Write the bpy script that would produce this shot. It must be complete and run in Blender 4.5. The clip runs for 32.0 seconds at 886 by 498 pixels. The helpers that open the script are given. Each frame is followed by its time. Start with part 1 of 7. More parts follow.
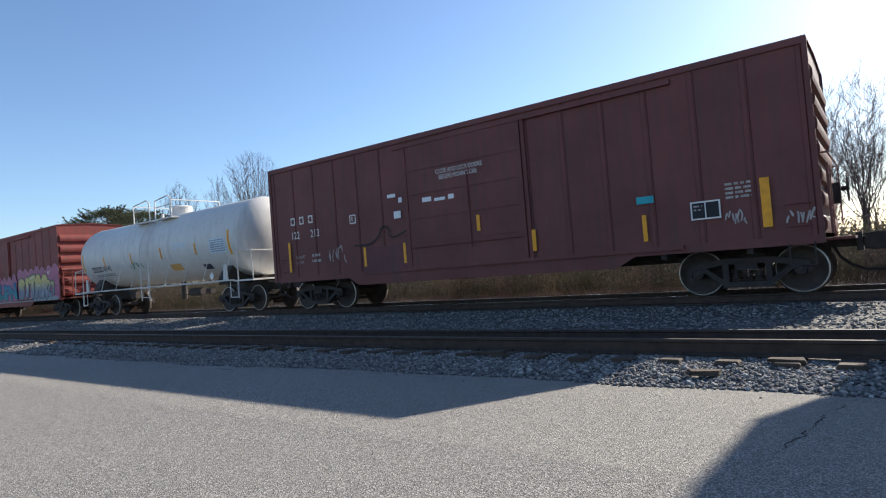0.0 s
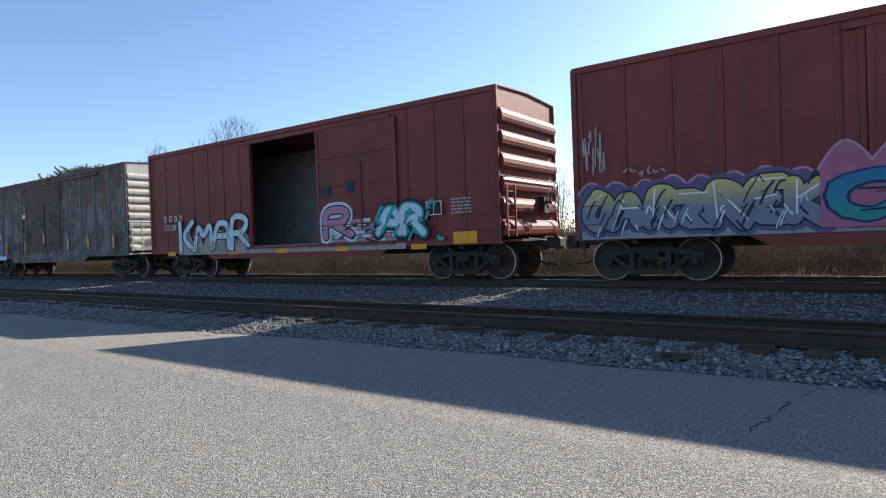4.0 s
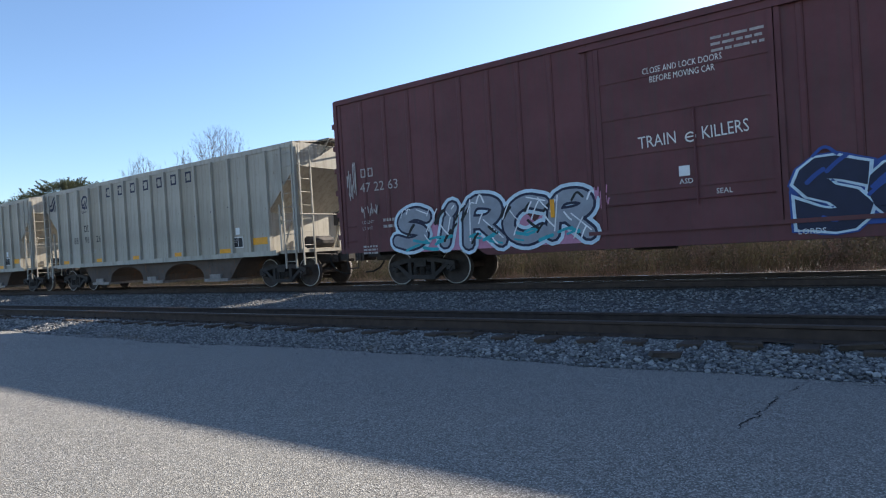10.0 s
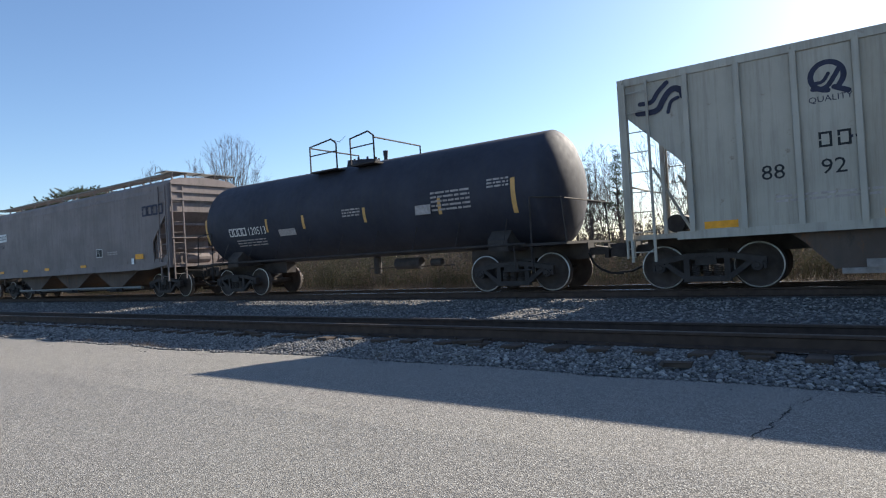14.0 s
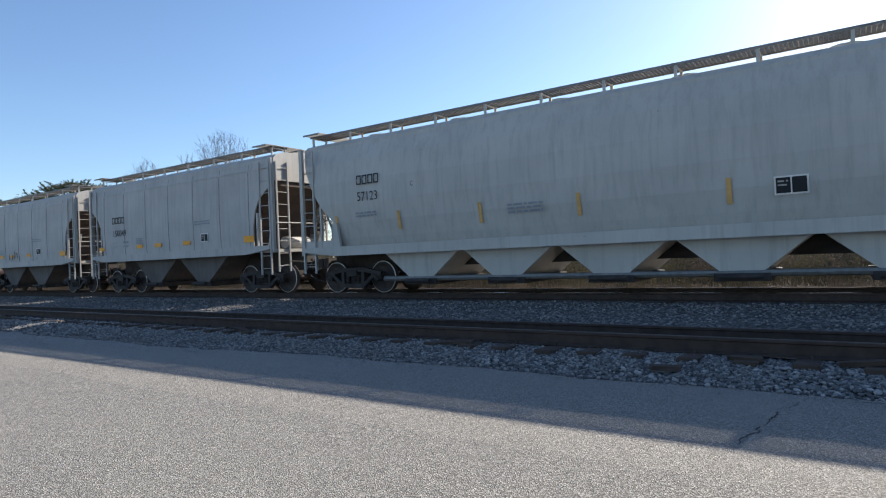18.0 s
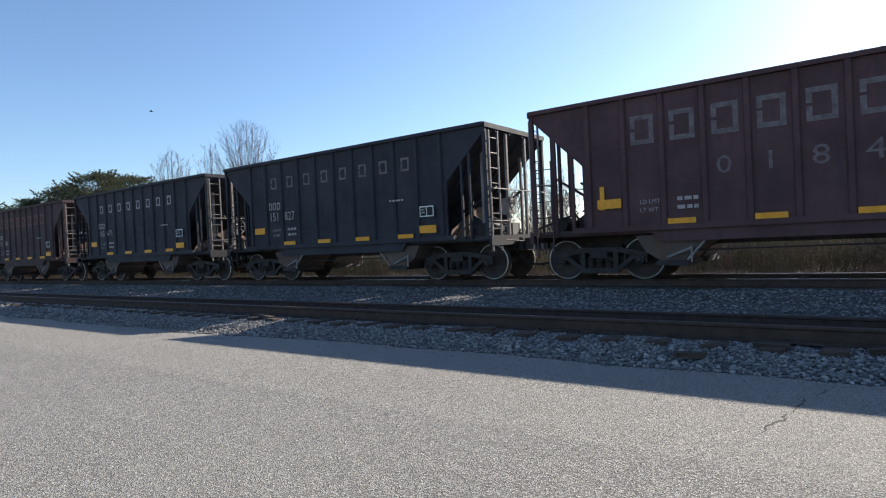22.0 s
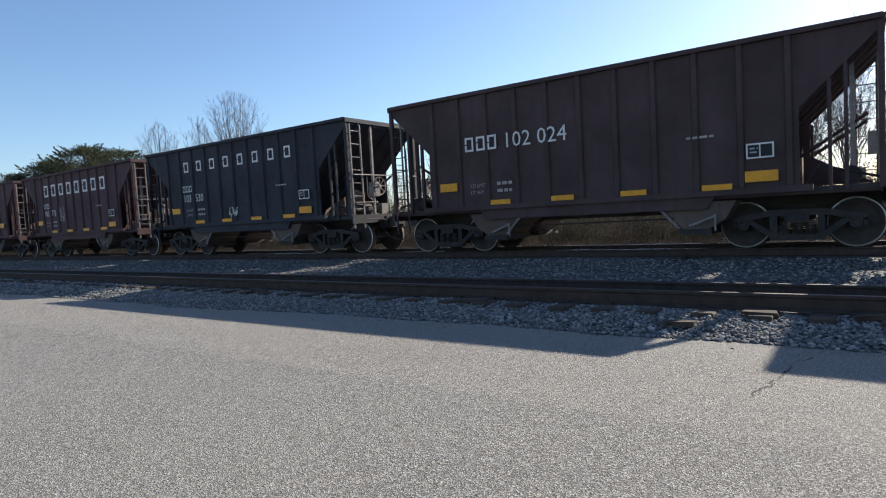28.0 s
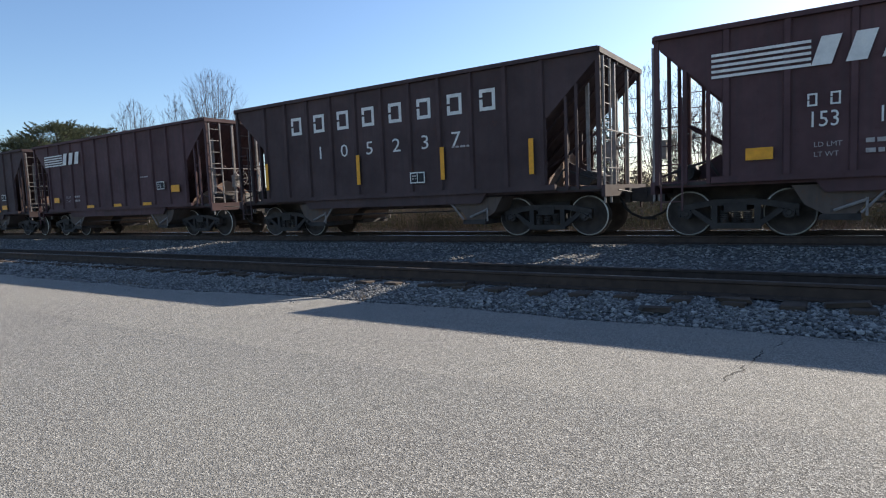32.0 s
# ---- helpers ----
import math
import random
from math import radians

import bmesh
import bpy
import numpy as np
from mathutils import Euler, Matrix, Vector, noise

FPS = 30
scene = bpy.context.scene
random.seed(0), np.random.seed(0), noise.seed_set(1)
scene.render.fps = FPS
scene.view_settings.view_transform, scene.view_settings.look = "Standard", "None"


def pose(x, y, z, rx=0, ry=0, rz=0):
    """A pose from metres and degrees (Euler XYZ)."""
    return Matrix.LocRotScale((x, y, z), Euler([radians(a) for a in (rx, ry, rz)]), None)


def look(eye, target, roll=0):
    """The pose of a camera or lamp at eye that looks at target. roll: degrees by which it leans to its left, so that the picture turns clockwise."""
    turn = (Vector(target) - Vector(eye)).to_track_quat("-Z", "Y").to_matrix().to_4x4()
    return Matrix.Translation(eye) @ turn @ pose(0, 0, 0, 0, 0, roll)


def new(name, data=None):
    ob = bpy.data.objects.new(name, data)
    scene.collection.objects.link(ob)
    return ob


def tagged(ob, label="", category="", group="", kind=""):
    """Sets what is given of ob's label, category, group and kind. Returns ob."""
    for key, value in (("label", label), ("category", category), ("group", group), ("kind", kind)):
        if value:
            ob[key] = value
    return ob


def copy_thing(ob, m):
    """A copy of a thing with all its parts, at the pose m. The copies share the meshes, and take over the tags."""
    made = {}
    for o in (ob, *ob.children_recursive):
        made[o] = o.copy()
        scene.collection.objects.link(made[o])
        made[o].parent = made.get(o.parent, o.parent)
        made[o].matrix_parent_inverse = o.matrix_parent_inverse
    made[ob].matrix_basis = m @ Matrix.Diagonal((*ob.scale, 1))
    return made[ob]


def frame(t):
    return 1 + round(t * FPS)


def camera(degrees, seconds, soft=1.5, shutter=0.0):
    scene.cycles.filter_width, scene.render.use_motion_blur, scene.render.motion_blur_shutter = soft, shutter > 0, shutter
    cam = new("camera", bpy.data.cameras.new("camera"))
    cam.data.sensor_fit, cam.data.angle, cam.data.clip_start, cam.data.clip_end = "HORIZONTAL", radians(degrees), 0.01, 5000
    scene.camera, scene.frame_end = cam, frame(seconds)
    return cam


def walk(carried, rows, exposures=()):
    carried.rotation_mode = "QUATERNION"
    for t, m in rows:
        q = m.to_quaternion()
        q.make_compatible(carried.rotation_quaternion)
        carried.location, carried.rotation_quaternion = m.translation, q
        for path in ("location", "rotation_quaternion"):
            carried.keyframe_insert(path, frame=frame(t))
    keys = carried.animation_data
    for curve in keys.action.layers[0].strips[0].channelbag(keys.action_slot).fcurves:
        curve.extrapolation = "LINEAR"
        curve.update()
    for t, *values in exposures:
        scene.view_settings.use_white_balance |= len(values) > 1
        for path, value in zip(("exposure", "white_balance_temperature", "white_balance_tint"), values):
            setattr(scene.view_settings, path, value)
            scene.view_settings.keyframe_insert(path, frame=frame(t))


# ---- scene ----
cam = camera(73.27, 32.0, soft=1.15)
EYE = (0.0, 0.0, 1.2)
AIM = [  # seconds, yaw, pitch, roll
    (0.0, 36.75, 1.76, 4.54), (0.5, 36.27, 1.60, 4.41), (1.0, 36.18, 1.43, 4.79),
    (1.5, 36.28, 1.52, 5.11), (2.0, 37.13, 2.11, 4.65), (2.5, 37.16, 1.55, 4.26),
    (3.0, 36.79, 1.18, 3.58), (3.5, 35.86, 0.07, 2.61), (4.0, 35.04, -0.74, 2.09),
    (4.5, 34.46, -1.31, 1.97), (6.5, 34.11, -1.47, 1.61), (7.0, 34.22, -1.03, 2.26),
    (7.5, 34.09, -1.15, 2.14), (8.0, 34.16, -1.27, 2.52), (8.5, 34.22, -1.01, 2.46),
    (9.0, 34.07, -0.96, 2.80), (9.5, 34.22, -0.44, 3.35), (10.0, 33.87, -0.31, 3.50),
    (11.0, 33.78, -0.18, 3.65), (11.5, 34.24, -0.23, 3.80), (12.0, 34.25, 0.18, 3.95),
    (12.5, 34.25, 0.19, 3.91), (13.0, 34.00, -0.14, 3.98), (13.5, 34.69, 0.30, 3.78),
    (14.0, 34.77, 0.54, 3.39), (15.0, 34.17, 0.43, 2.74), (15.5, 34.11, 0.07, 1.30),
    (18.0, 34.00, 0.53, 2.43), (18.5, 34.39, 0.56, 3.13), (19.0, 36.49, 1.09, 4.83),
    (19.5, 37.20, 1.32, 4.29), (20.0, 37.72, 1.45, 3.74), (20.5, 37.79, 0.59, 4.42),
    (21.0, 37.05, -0.07, 3.50), (21.5, 36.69, -0.30, 2.97), (22.0, 36.03, -0.63, 2.73),
    (22.5, 35.50, -0.97, 2.47), (23.0, 35.27, -1.00, 2.00), (23.5, 35.18, -1.07, 2.04),
    (24.0, 34.98, -1.05, 1.88), (24.5, 35.35, -0.56, 2.55), (25.0, 35.62, -0.37, 2.83),
    (25.5, 36.85, -0.31, 3.06), (26.0, 36.48, -1.25, 3.10), (26.5, 36.51, -1.56, 3.32),
    (28.5, 34.64, -4.00, 2.92), (29.0, 34.17, -4.71, 2.35), (29.5, 33.37, -5.63, 2.20),
    (30.0, 33.27, -5.46, 2.16), (30.5, 33.16, -5.42, 2.41), (31.0, 33.04, -5.58, 2.25),
    (31.5, 33.12, -5.59, 2.18), (32.0, 33.40, -4.99, 2.40),
]
walk(cam, [(t, pose(*EYE, 90 + p, r, w)) for t, w, p, r in AIM], exposures=[(0.0, 0.95, 6500, 11), (1.0, 0.95, 6500, 11), (2.0, 0.85, 6500, 11), (3.0, 0.65, 6500, 11), (4.0, 1.05, 6500, 11), (4.5, 1.1, 6500, 11), (7.0, 1.08, 6500, 11), (8.0, 1.05, 6500, 11), (9.0, 1.1, 6500, 11), (10.0, 1.2, 6500, 11), (11.0, 1.2, 6500, 11), (12.0, 0.9, 6500, 11), (14.0, 0.95, 6500, 11), (15.0, 0.82, 6500, 11), (15.5, 0.85, 6500, 11), (18.0, 0.98, 6500, 11), (20.0, 1.0, 6500, 11), (22.0, 0.95, 6500, 11), (24.0, 0.8, 6500, 11), (26.0, 0.75, 6500, 11), (29.0, 0.85, 6500, 11), (32.0, 0.85, 6500, 11)])

# world and sun
SUN_AZ, SUN_EL = 14.3, 27.1  # degrees from +y towards +x, and above the horizon
world = bpy.data.worlds.new("sky")
scene.world = world
world.use_nodes = True
wn = world.node_tree.nodes
sky = wn.new("ShaderNodeTexSky")
sky.sky_type, sky.sun_disc = "NISHITA", False
sky.sun_elevation, sky.sun_rotation = radians(SUN_EL), radians(SUN_AZ)
sky.air_density, sky.dust_density, sky.ozone_density, sky.altitude = 1.0, 0.6, 4.2, 200
world.node_tree.links.new(sky.outputs[0], wn["Background"].inputs[0])
wn["Background"].inputs[1].default_value = 0.1
sun_data = bpy.data.lights.new("sun", "SUN")
sun_data.energy, sun_data.angle, sun_data.color = 4.9, radians(0.5), (1.0, 0.925, 0.80)
sun_lamp = new("sun", sun_data)
sun_dir = Vector((math.sin(radians(SUN_AZ)) * math.cos(radians(SUN_EL)), math.cos(radians(SUN_AZ)) * math.cos(radians(SUN_EL)), math.sin(radians(SUN_EL))))
sun_lamp.matrix_world = look(sun_dir * 60, (0, 0, 0))

# plan: x runs along the track, y away from the road, z up from the road surface
RAIL_Z = 0.178          # top of rail of the main track
TRACK_Y = 14.035        # its centre line
HALF = 1.61             # half width of a car
NEAR_Y, NEAR_Z, NEAR_LEAN = 7.95, 0.152, 0.09


def train_x(t):
    return 10.79 * t + 0.01124 * t * t - 0.0000673 * t ** 3


# ---- materials ----
def lin(r, g, b):
    return tuple((v / 255 / 12.92 if v <= 10 else ((v / 255 + 0.055) / 1.055) ** 2.4) for v in (r, g, b)) + (1.0,)


class Net:
    """A small node-net writer."""
    def __init__(self, name, rough=0.6, metal=0.0):
        self.m = bpy.data.materials.new(name)
        self.m.use_nodes = True
        self.t = self.m.node_tree
        self.b = self.t.nodes["Principled BSDF"]
        self.b.inputs["Specular IOR Level"].default_value = 0.38
        self.b.inputs["Roughness"].default_value, self.b.inputs["Metallic"].default_value = rough, metal
        self.tc = self.t.nodes.new("ShaderNodeTexCoord")

    def node(self, kind, **kw):
        n = self.t.nodes.new(kind)
        for k, v in kw.items():
            n.inputs[k].default_value = v
        return n

    def link(self, a, b):
        self.t.links.new(a, b)

    def coords(self, scale, loc=(0, 0, 0), source="Object"):
        n = self.node("ShaderNodeMapping", Scale=scale, Location=loc)
        self.link(self.tc.outputs[source], n.inputs[0])
        return n.outputs[0]

    def noise(self, scale, detail=4.0, rough=0.55, vec=None):
        n = self.node("ShaderNodeTexNoise", Scale=scale, Detail=detail, Roughness=rough)
        self.link(vec if vec is not None else self.tc.outputs["Object"], n.inputs["Vector"])
        return n.outputs[0]

    def ramp(self, fac, *stops):
        n = self.t.nodes.new("ShaderNodeValToRGB")
        e = n.color_ramp.elements
        while len(e) < len(stops):
            e.new(0.5)
        for s, (p, c) in zip(e, stops):
            s.position, s.color = p, (c if isinstance(c, tuple) else (c, c, c, 1))
        self.link(fac, n.inputs[0])
        return n.outputs[0]

    def mix(self, fac, a, b, mode="MIX"):
        n = self.t.nodes.new("ShaderNodeMix")
        n.data_type, n.blend_type = "RGBA", mode
        for v, i in ((fac, 0), (a, 6), (b, 7)):
            if hasattr(v, "links"):
                self.link(v, n.inputs[i])
            else:
                n.inputs[i].default_value = v
        return n.outputs[2]

    def color(self, c):
        if hasattr(c, "links"):
            self.link(c, self.b.inputs["Base Color"])
        else:
            self.b.inputs["Base Color"].default_value = c

    def bump(self, height, strength=0.3, dist=0.01):
        n = self.node("ShaderNodeBump", Strength=strength, Distance=dist)
        self.link(height, n.inputs["Height"])
        self.link(n.outputs[0], self.b.inputs["Normal"])

    def rough(self, fac, lo, hi):
        self.link(self.ramp(fac, (0.2, lo), (0.8, hi)), self.b.inputs["Roughness"])


def paint(name, rgb, rust=0.3, fade=0.25, rough=0.6, rust_rgb=(74, 48, 38), dirt_rgb=(70, 62, 56), patches=0.0):
    """Weathered car paint: faded in blotches, streaked with rust and dirt downwards."""
    n = Net(name, rough)
    base = lin(*rgb)
    pale = tuple(min(1, v * (1 + fade) + 0.03 * fade) for v in base[:3]) + (1,)
    dark = tuple(v * (1 - fade * 0.8) for v in base[:3]) + (1,)
    big = n.noise(0.7, 5, 0.6)
    c = n.ramp(big, (0.3, dark), (0.7, pale))
    streak = n.noise(1.0, 6, 0.65, n.coords((7.0, 7.0, 0.45)))
    c = n.mix(n.ramp(streak, (0.47, 0.0), (0.76, min(1.0, 0.4 + rust * 0.6))), c, lin(*dirt_rgb))
    spots = n.noise(5.0, 8, 0.7)
    c = n.mix(n.ramp(spots, (0.72 - rust * 0.3, 0.0), (0.80 - rust * 0.2, 0.8)), c, lin(*rust_rgb))
    if patches:
        pn = n.noise(1.6, 9, 0.75, n.coords((1.6, 1.6, 0.4), (3, 1, 2)))
        c = n.mix(n.ramp(pn, (0.62 - patches * 0.2, 0.0), (0.72 - patches * 0.2, 0.8)), c, lin(*rust_rgb))
        p2 = n.noise(2.6, 9, 0.7, n.coords((1.0, 1.0, 0.5), (9, 4, 7)))
        c = n.mix(n.ramp(p2, (0.60, 0.0), (0.64, 0.55)), c, lin(66, 62, 60))
    n.color(c)
    n.rough(spots, rough - 0.1, min(1, rough + 0.15))
    n.bump(spots, 0.15, 0.004)
    return n.m


def peeling_mat(name, rgb, more):
    """Old pale paint that peels down to dark rust: most towards the roof, in ragged patches and runs below them."""
    n = Net(name, 0.8)
    base = lin(*rgb)
    c = n.ramp(n.noise(0.9, 6, 0.6), (0.3, tuple(v * 0.82 for v in base[:3]) + (1,)), (0.7, tuple(min(1, v * 1.12) for v in base[:3]) + (1,)))
    runs = n.noise(1.0, 7, 0.7, n.coords((6.0, 6.0, 0.35), (2, 0, 5)))
    c = n.mix(n.ramp(runs, (0.46, 0.0), (0.72, 0.75)), c, lin(112, 98, 90))
    s = n.t.nodes.new("ShaderNodeSeparateXYZ")
    n.link(n.tc.outputs["Object"], s.inputs[0])
    ragged = n.noise(2.0, 12, 0.74, n.coords((1.7, 1.7, 0.55), (7, 3, 1)))
    high = n.node("ShaderNodeMapRange")
    high.inputs[1].default_value, high.inputs[2].default_value, high.inputs[3].default_value, high.inputs[4].default_value = 2.6, 4.6, 0.0, 0.12
    n.link(s.outputs[2], high.inputs[0])
    add = n.t.nodes.new("ShaderNodeMath")
    add.operation = "ADD"
    n.link(ragged, add.inputs[0])
    n.link(high.outputs[0], add.inputs[1])
    rust = n.ramp(n.noise(9.0, 6, 0.7), (0.3, lin(70, 50, 46)), (0.7, lin(122, 90, 78)))
    c = n.mix(n.ramp(add.outputs[0], (0.55 - more, 0.0), (0.63 - more, 0.85)), c, rust)
    dark = n.noise(0.8, 9, 0.75, n.coords((1.0, 1.0, 0.7), (1, 8, 4)))
    c = n.mix(n.ramp(dark, (0.58 - more * 0.6, 0.0), (0.63 - more * 0.6, 0.8)), c, lin(66, 60, 59))
    n.color(c)
    n.rough(ragged, 0.65, 0.95)
    n.bump(add.outputs[0], 0.3, 0.006)
    return n.m


def plain(name, rgb, rough=0.6, metal=0.0, vary=0.25, scale=3.0, bump=0.1):
    n = Net(name, rough, metal)
    base = lin(*rgb)
    s = n.noise(scale, 6, 0.6)
    n.color(n.ramp(s, (0.3, tuple(v * (1 - vary) for v in base[:3]) + (1,)), (0.7, tuple(min(1, v * (1 + vary)) for v in base[:3]) + (1,))))
    if bump:
        n.bump(n.noise(scale * 8, 4), bump, 0.004)
    return n.m


def tint_panels(mat):
    """Each panel of a side has weathered to a tone of its own."""
    t = mat.node_tree
    out = t.nodes["Principled BSDF"].inputs["Base Color"]
    src = out.links[0].from_socket
    oi = t.nodes.new("ShaderNodeObjectInfo")
    rp = t.nodes.new("ShaderNodeValToRGB")
    e = rp.color_ramp.elements
    e[0].color, e[1].color = (0.84, 0.80, 0.74, 1), (1.08, 1.08, 1.08, 1)
    mx = t.nodes.new("ShaderNodeMix")
    mx.data_type, mx.blend_type = "RGBA", "MULTIPLY"
    mx.inputs[0].default_value = 1.0
    t.links.new(oi.outputs["Random"], rp.inputs[0])
    t.links.new(src, mx.inputs[6])
    t.links.new(rp.outputs[0], mx.inputs[7])
    t.links.new(mx.outputs[2], out)


def leafy(name, rgb, through_light):
    """Thin leaves or stalks that let some light through."""
    n = Net(name, 0.8)
    base = lin(*rgb)
    a = n.noise(0.9, 6, 0.6)
    g = n.t.nodes.new("ShaderNodeNewGeometry")
    c = n.ramp(a, (0.3, tuple(v * 0.62 for v in base[:3]) + (1,)), (0.7, tuple(min(1, v * 1.35) for v in base[:3]) + (1,)))
    c = n.mix(0.7, c, n.ramp(g.outputs["Random Per Island"], (0.0, 0.3), (1.0, 0.7)), "OVERLAY")
    n.color(c)
    tr = n.t.nodes.new("ShaderNodeBsdfTranslucent")
    n.link(c, tr.inputs[0])
    mx = n.t.nodes.new("ShaderNodeMixShader")
    mx.inputs[0].default_value = through_light
    n.link(n.b.outputs[0], mx.inputs[1])
    n.link(tr.outputs[0], mx.inputs[2])
    n.link(mx.outputs[0], n.t.nodes["Material Output"].inputs[0])
    return n.m


def fades(name, low, high, z0, z1, rough=0.6):
    """Spray paint that changes colour from z0 up to z1 of its car."""
    n = Net(name, rough)
    s = n.t.nodes.new("ShaderNodeSeparateXYZ")
    n.link(n.tc.outputs["Object"], s.inputs[0])
    mr = n.node("ShaderNodeMapRange")
    mr.inputs[1].default_value, mr.inputs[2].default_value = z0, z1
    n.link(s.outputs[2], mr.inputs[0])
    w = n.noise(4.0, 4)
    c = n.mix(0.15, n.ramp(mr.outputs[0], (0.0, lin(*low)), (1.0, lin(*high))), w, "OVERLAY")
    n.color(c)
    return n.m


def asphalt_mat():
    n = Net("asphalt", 0.9)
    n.b.inputs["Specular IOR Level"].default_value = 0.2
    vo = n.node("ShaderNodeTexVoronoi", Scale=135.0)
    n.link(n.tc.outputs["Object"], vo.inputs["Vector"])
    stone = n.ramp(vo.outputs["Color"], (0.12, lin(92, 89, 85)), (0.5, lin(140, 136, 130)), (0.86, lin(204, 199, 190)))
    fine = n.noise(260.0, 3)
    c = n.mix(n.ramp(fine, (0.4, 0.0), (0.62, 0.75)), stone, lin(70, 67, 65))
    big = n.noise(0.35, 6, 0.6)
    c = n.mix(n.ramp(big, (0.35, 0.0), (0.75, 0.35)), c, lin(144, 141, 132))
    stain = n.noise(1.1, 7, 0.65, n.coords((1, 2.2, 1), (4, 2, 0)))
    c = n.mix(n.ramp(stain, (0.58, 0.0), (0.8, 0.3)), c, lin(80, 77, 75))
    n.color(c)
    n.bump(n.mix(0.5, vo.outputs["Distance"], fine), 0.8, 0.009)
    return n.m


def stone_mat(name, a, b, c3):
    n = Net(name, 0.85)
    g = n.t.nodes.new("ShaderNodeNewGeometry")
    c = n.ramp(g.outputs["Random Per Island"], (0.0, lin(*a)), (0.5, lin(*b)), (1.0, lin(*c3)))
    s = n.noise(25, 5)
    n.color(n.mix(0.5, c, n.ramp(s, (0.3, 0.35), (0.7, 0.65)), "OVERLAY"))
    n.bump(s, 0.4, 0.004)
    return n.m


def loose_stone_mat():
    n = Net("loose_ballast_stone", 0.85)
    oi = n.t.nodes.new("ShaderNodeObjectInfo")
    c = n.ramp(oi.outputs["Random"], (0.0, lin(84, 84, 85)), (0.5, lin(122, 120, 118)), (1.0, lin(170, 166, 160)))
    s = n.noise(25, 5)
    n.color(n.mix(0.5, c, n.ramp(s, (0.3, 0.35), (0.7, 0.65)), "OVERLAY"))
    n.bump(s, 0.4, 0.004)
    return n.m


def bed_mat():
    n = Net("ballast_bed", 0.9)
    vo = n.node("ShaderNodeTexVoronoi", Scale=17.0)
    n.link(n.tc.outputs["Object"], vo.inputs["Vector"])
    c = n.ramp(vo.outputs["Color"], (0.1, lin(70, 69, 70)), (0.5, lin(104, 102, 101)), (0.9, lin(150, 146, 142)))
    # Gaps between the stones are darkened, their shade put into the colour.
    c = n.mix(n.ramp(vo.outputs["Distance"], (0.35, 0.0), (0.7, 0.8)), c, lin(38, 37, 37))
    big = n.noise(0.5, 5)
    n.color(n.mix(n.ramp(big, (0.4, 0.0), (0.8, 0.4)), c, lin(92, 82, 72)))
    n.bump(vo.outputs["Distance"], 1.0, 0.03)
    return n.m


def ground_mat():
    n = Net("dry_ground", 0.95)
    a = n.noise(0.25, 8, 0.65)
    b = n.noise(6.0, 8, 0.7)
    c = n.ramp(a, (0.3, lin(80, 74, 64)), (0.5, lin(100, 92, 80)), (0.7, lin(78, 75, 62)))
    n.color(n.mix(0.6, c, n.ramp(b, (0.3, 0.25), (0.7, 0.7)), "OVERLAY"))
    n.bump(b, 0.6, 0.05)
    return n.m


M = {}
M["asphalt"] = asphalt_mat()
M["stone"] = stone_mat("ballast_stone", (78, 77, 78), (110, 108, 106), (152, 148, 142))
M["loose"] = loose_stone_mat()
M["bed"] = bed_mat()
M["ground"] = ground_mat()
M["crack"] = plain("crack_filler", (38, 36, 35), 0.9)
M["rust_rail"] = plain("rail_rust", (70, 57, 50), 0.85, 0.1, 0.3, 6)
M["side_head"] = plain("dull_rail_head", (84, 74, 68), 0.55, 0.5, 0.2, 12, 0)
M["cm_seam"] = plain("grimy_plate_seam", (146, 142, 138), 0.8, 0, 0.35, 3, 0)
M["rail_top"] = plain("polished_rail", (176, 170, 164), 0.25, 1.0, 0.1, 20, 0)
M["tie"] = plain("weathered_tie_wood", (70, 58, 49), 0.9, 0, 0.35, 5, 0.5)
M["oxide"] = paint("maroon_brown_paint", (108, 58, 54), 0.25, 0.2)
M["dark_oxide"] = paint("dark_maroon_paint", (97, 53, 55), 0.2, 0.18)
M["red"] = paint("boxcar_red_paint", (126, 52, 46), 0.2, 0.2)
M["red_b"] = paint("faded_red_paint", (130, 55, 49), 0.28, 0.25)
M["shabby"] = peeling_mat("peeling_grey_paint", (126, 122, 121), 0.075)
M["shabby_end"] = paint("chalky_end_paint", (188, 186, 180), 0.3, 0.15, 0.7, (110, 92, 80), (140, 134, 126))
M["shabby_door"] = peeling_mat("rusted_door_paint", (104, 98, 96), 0.12)
M["shabby_post"] = paint("faded_blue_grey_paint", (124, 122, 121), 0.4, 0.25, 0.75, (104, 78, 66), (112, 106, 100), 0.25)
M["tank_white"] = paint("tank_white_paint", (208, 205, 200), 0.08, 0.06, 0.45, (120, 96, 76), (160, 152, 140))
M["tank_black"] = paint("tank_black_paint", (46, 47, 58), 0.1, 0.25, 0.72, (66, 58, 54), (62, 60, 60))
M["cr_grey"] = paint("hopper_light_grey_paint", (172, 165, 152), 0.36, 0.16, 0.62, (112, 88, 70), (118, 106, 92))
M["cr_panel"] = paint("hopper_panel_grey_paint", (172, 165, 152), 0.36, 0.16, 0.62, (112, 88, 70), (118, 106, 92))
tint_panels(M["cr_panel"])
M["pg_grey"] = paint("dusty_brown_grey_paint", (126, 115, 112), 0.38, 0.22, 0.65, (96, 78, 66), (104, 94, 86))
M["bay"] = paint("rusty_shaded_bay_grey", (88, 75, 67), 0.4, 0.3, 0.8, (120, 84, 60), (78, 70, 64), 0.3)
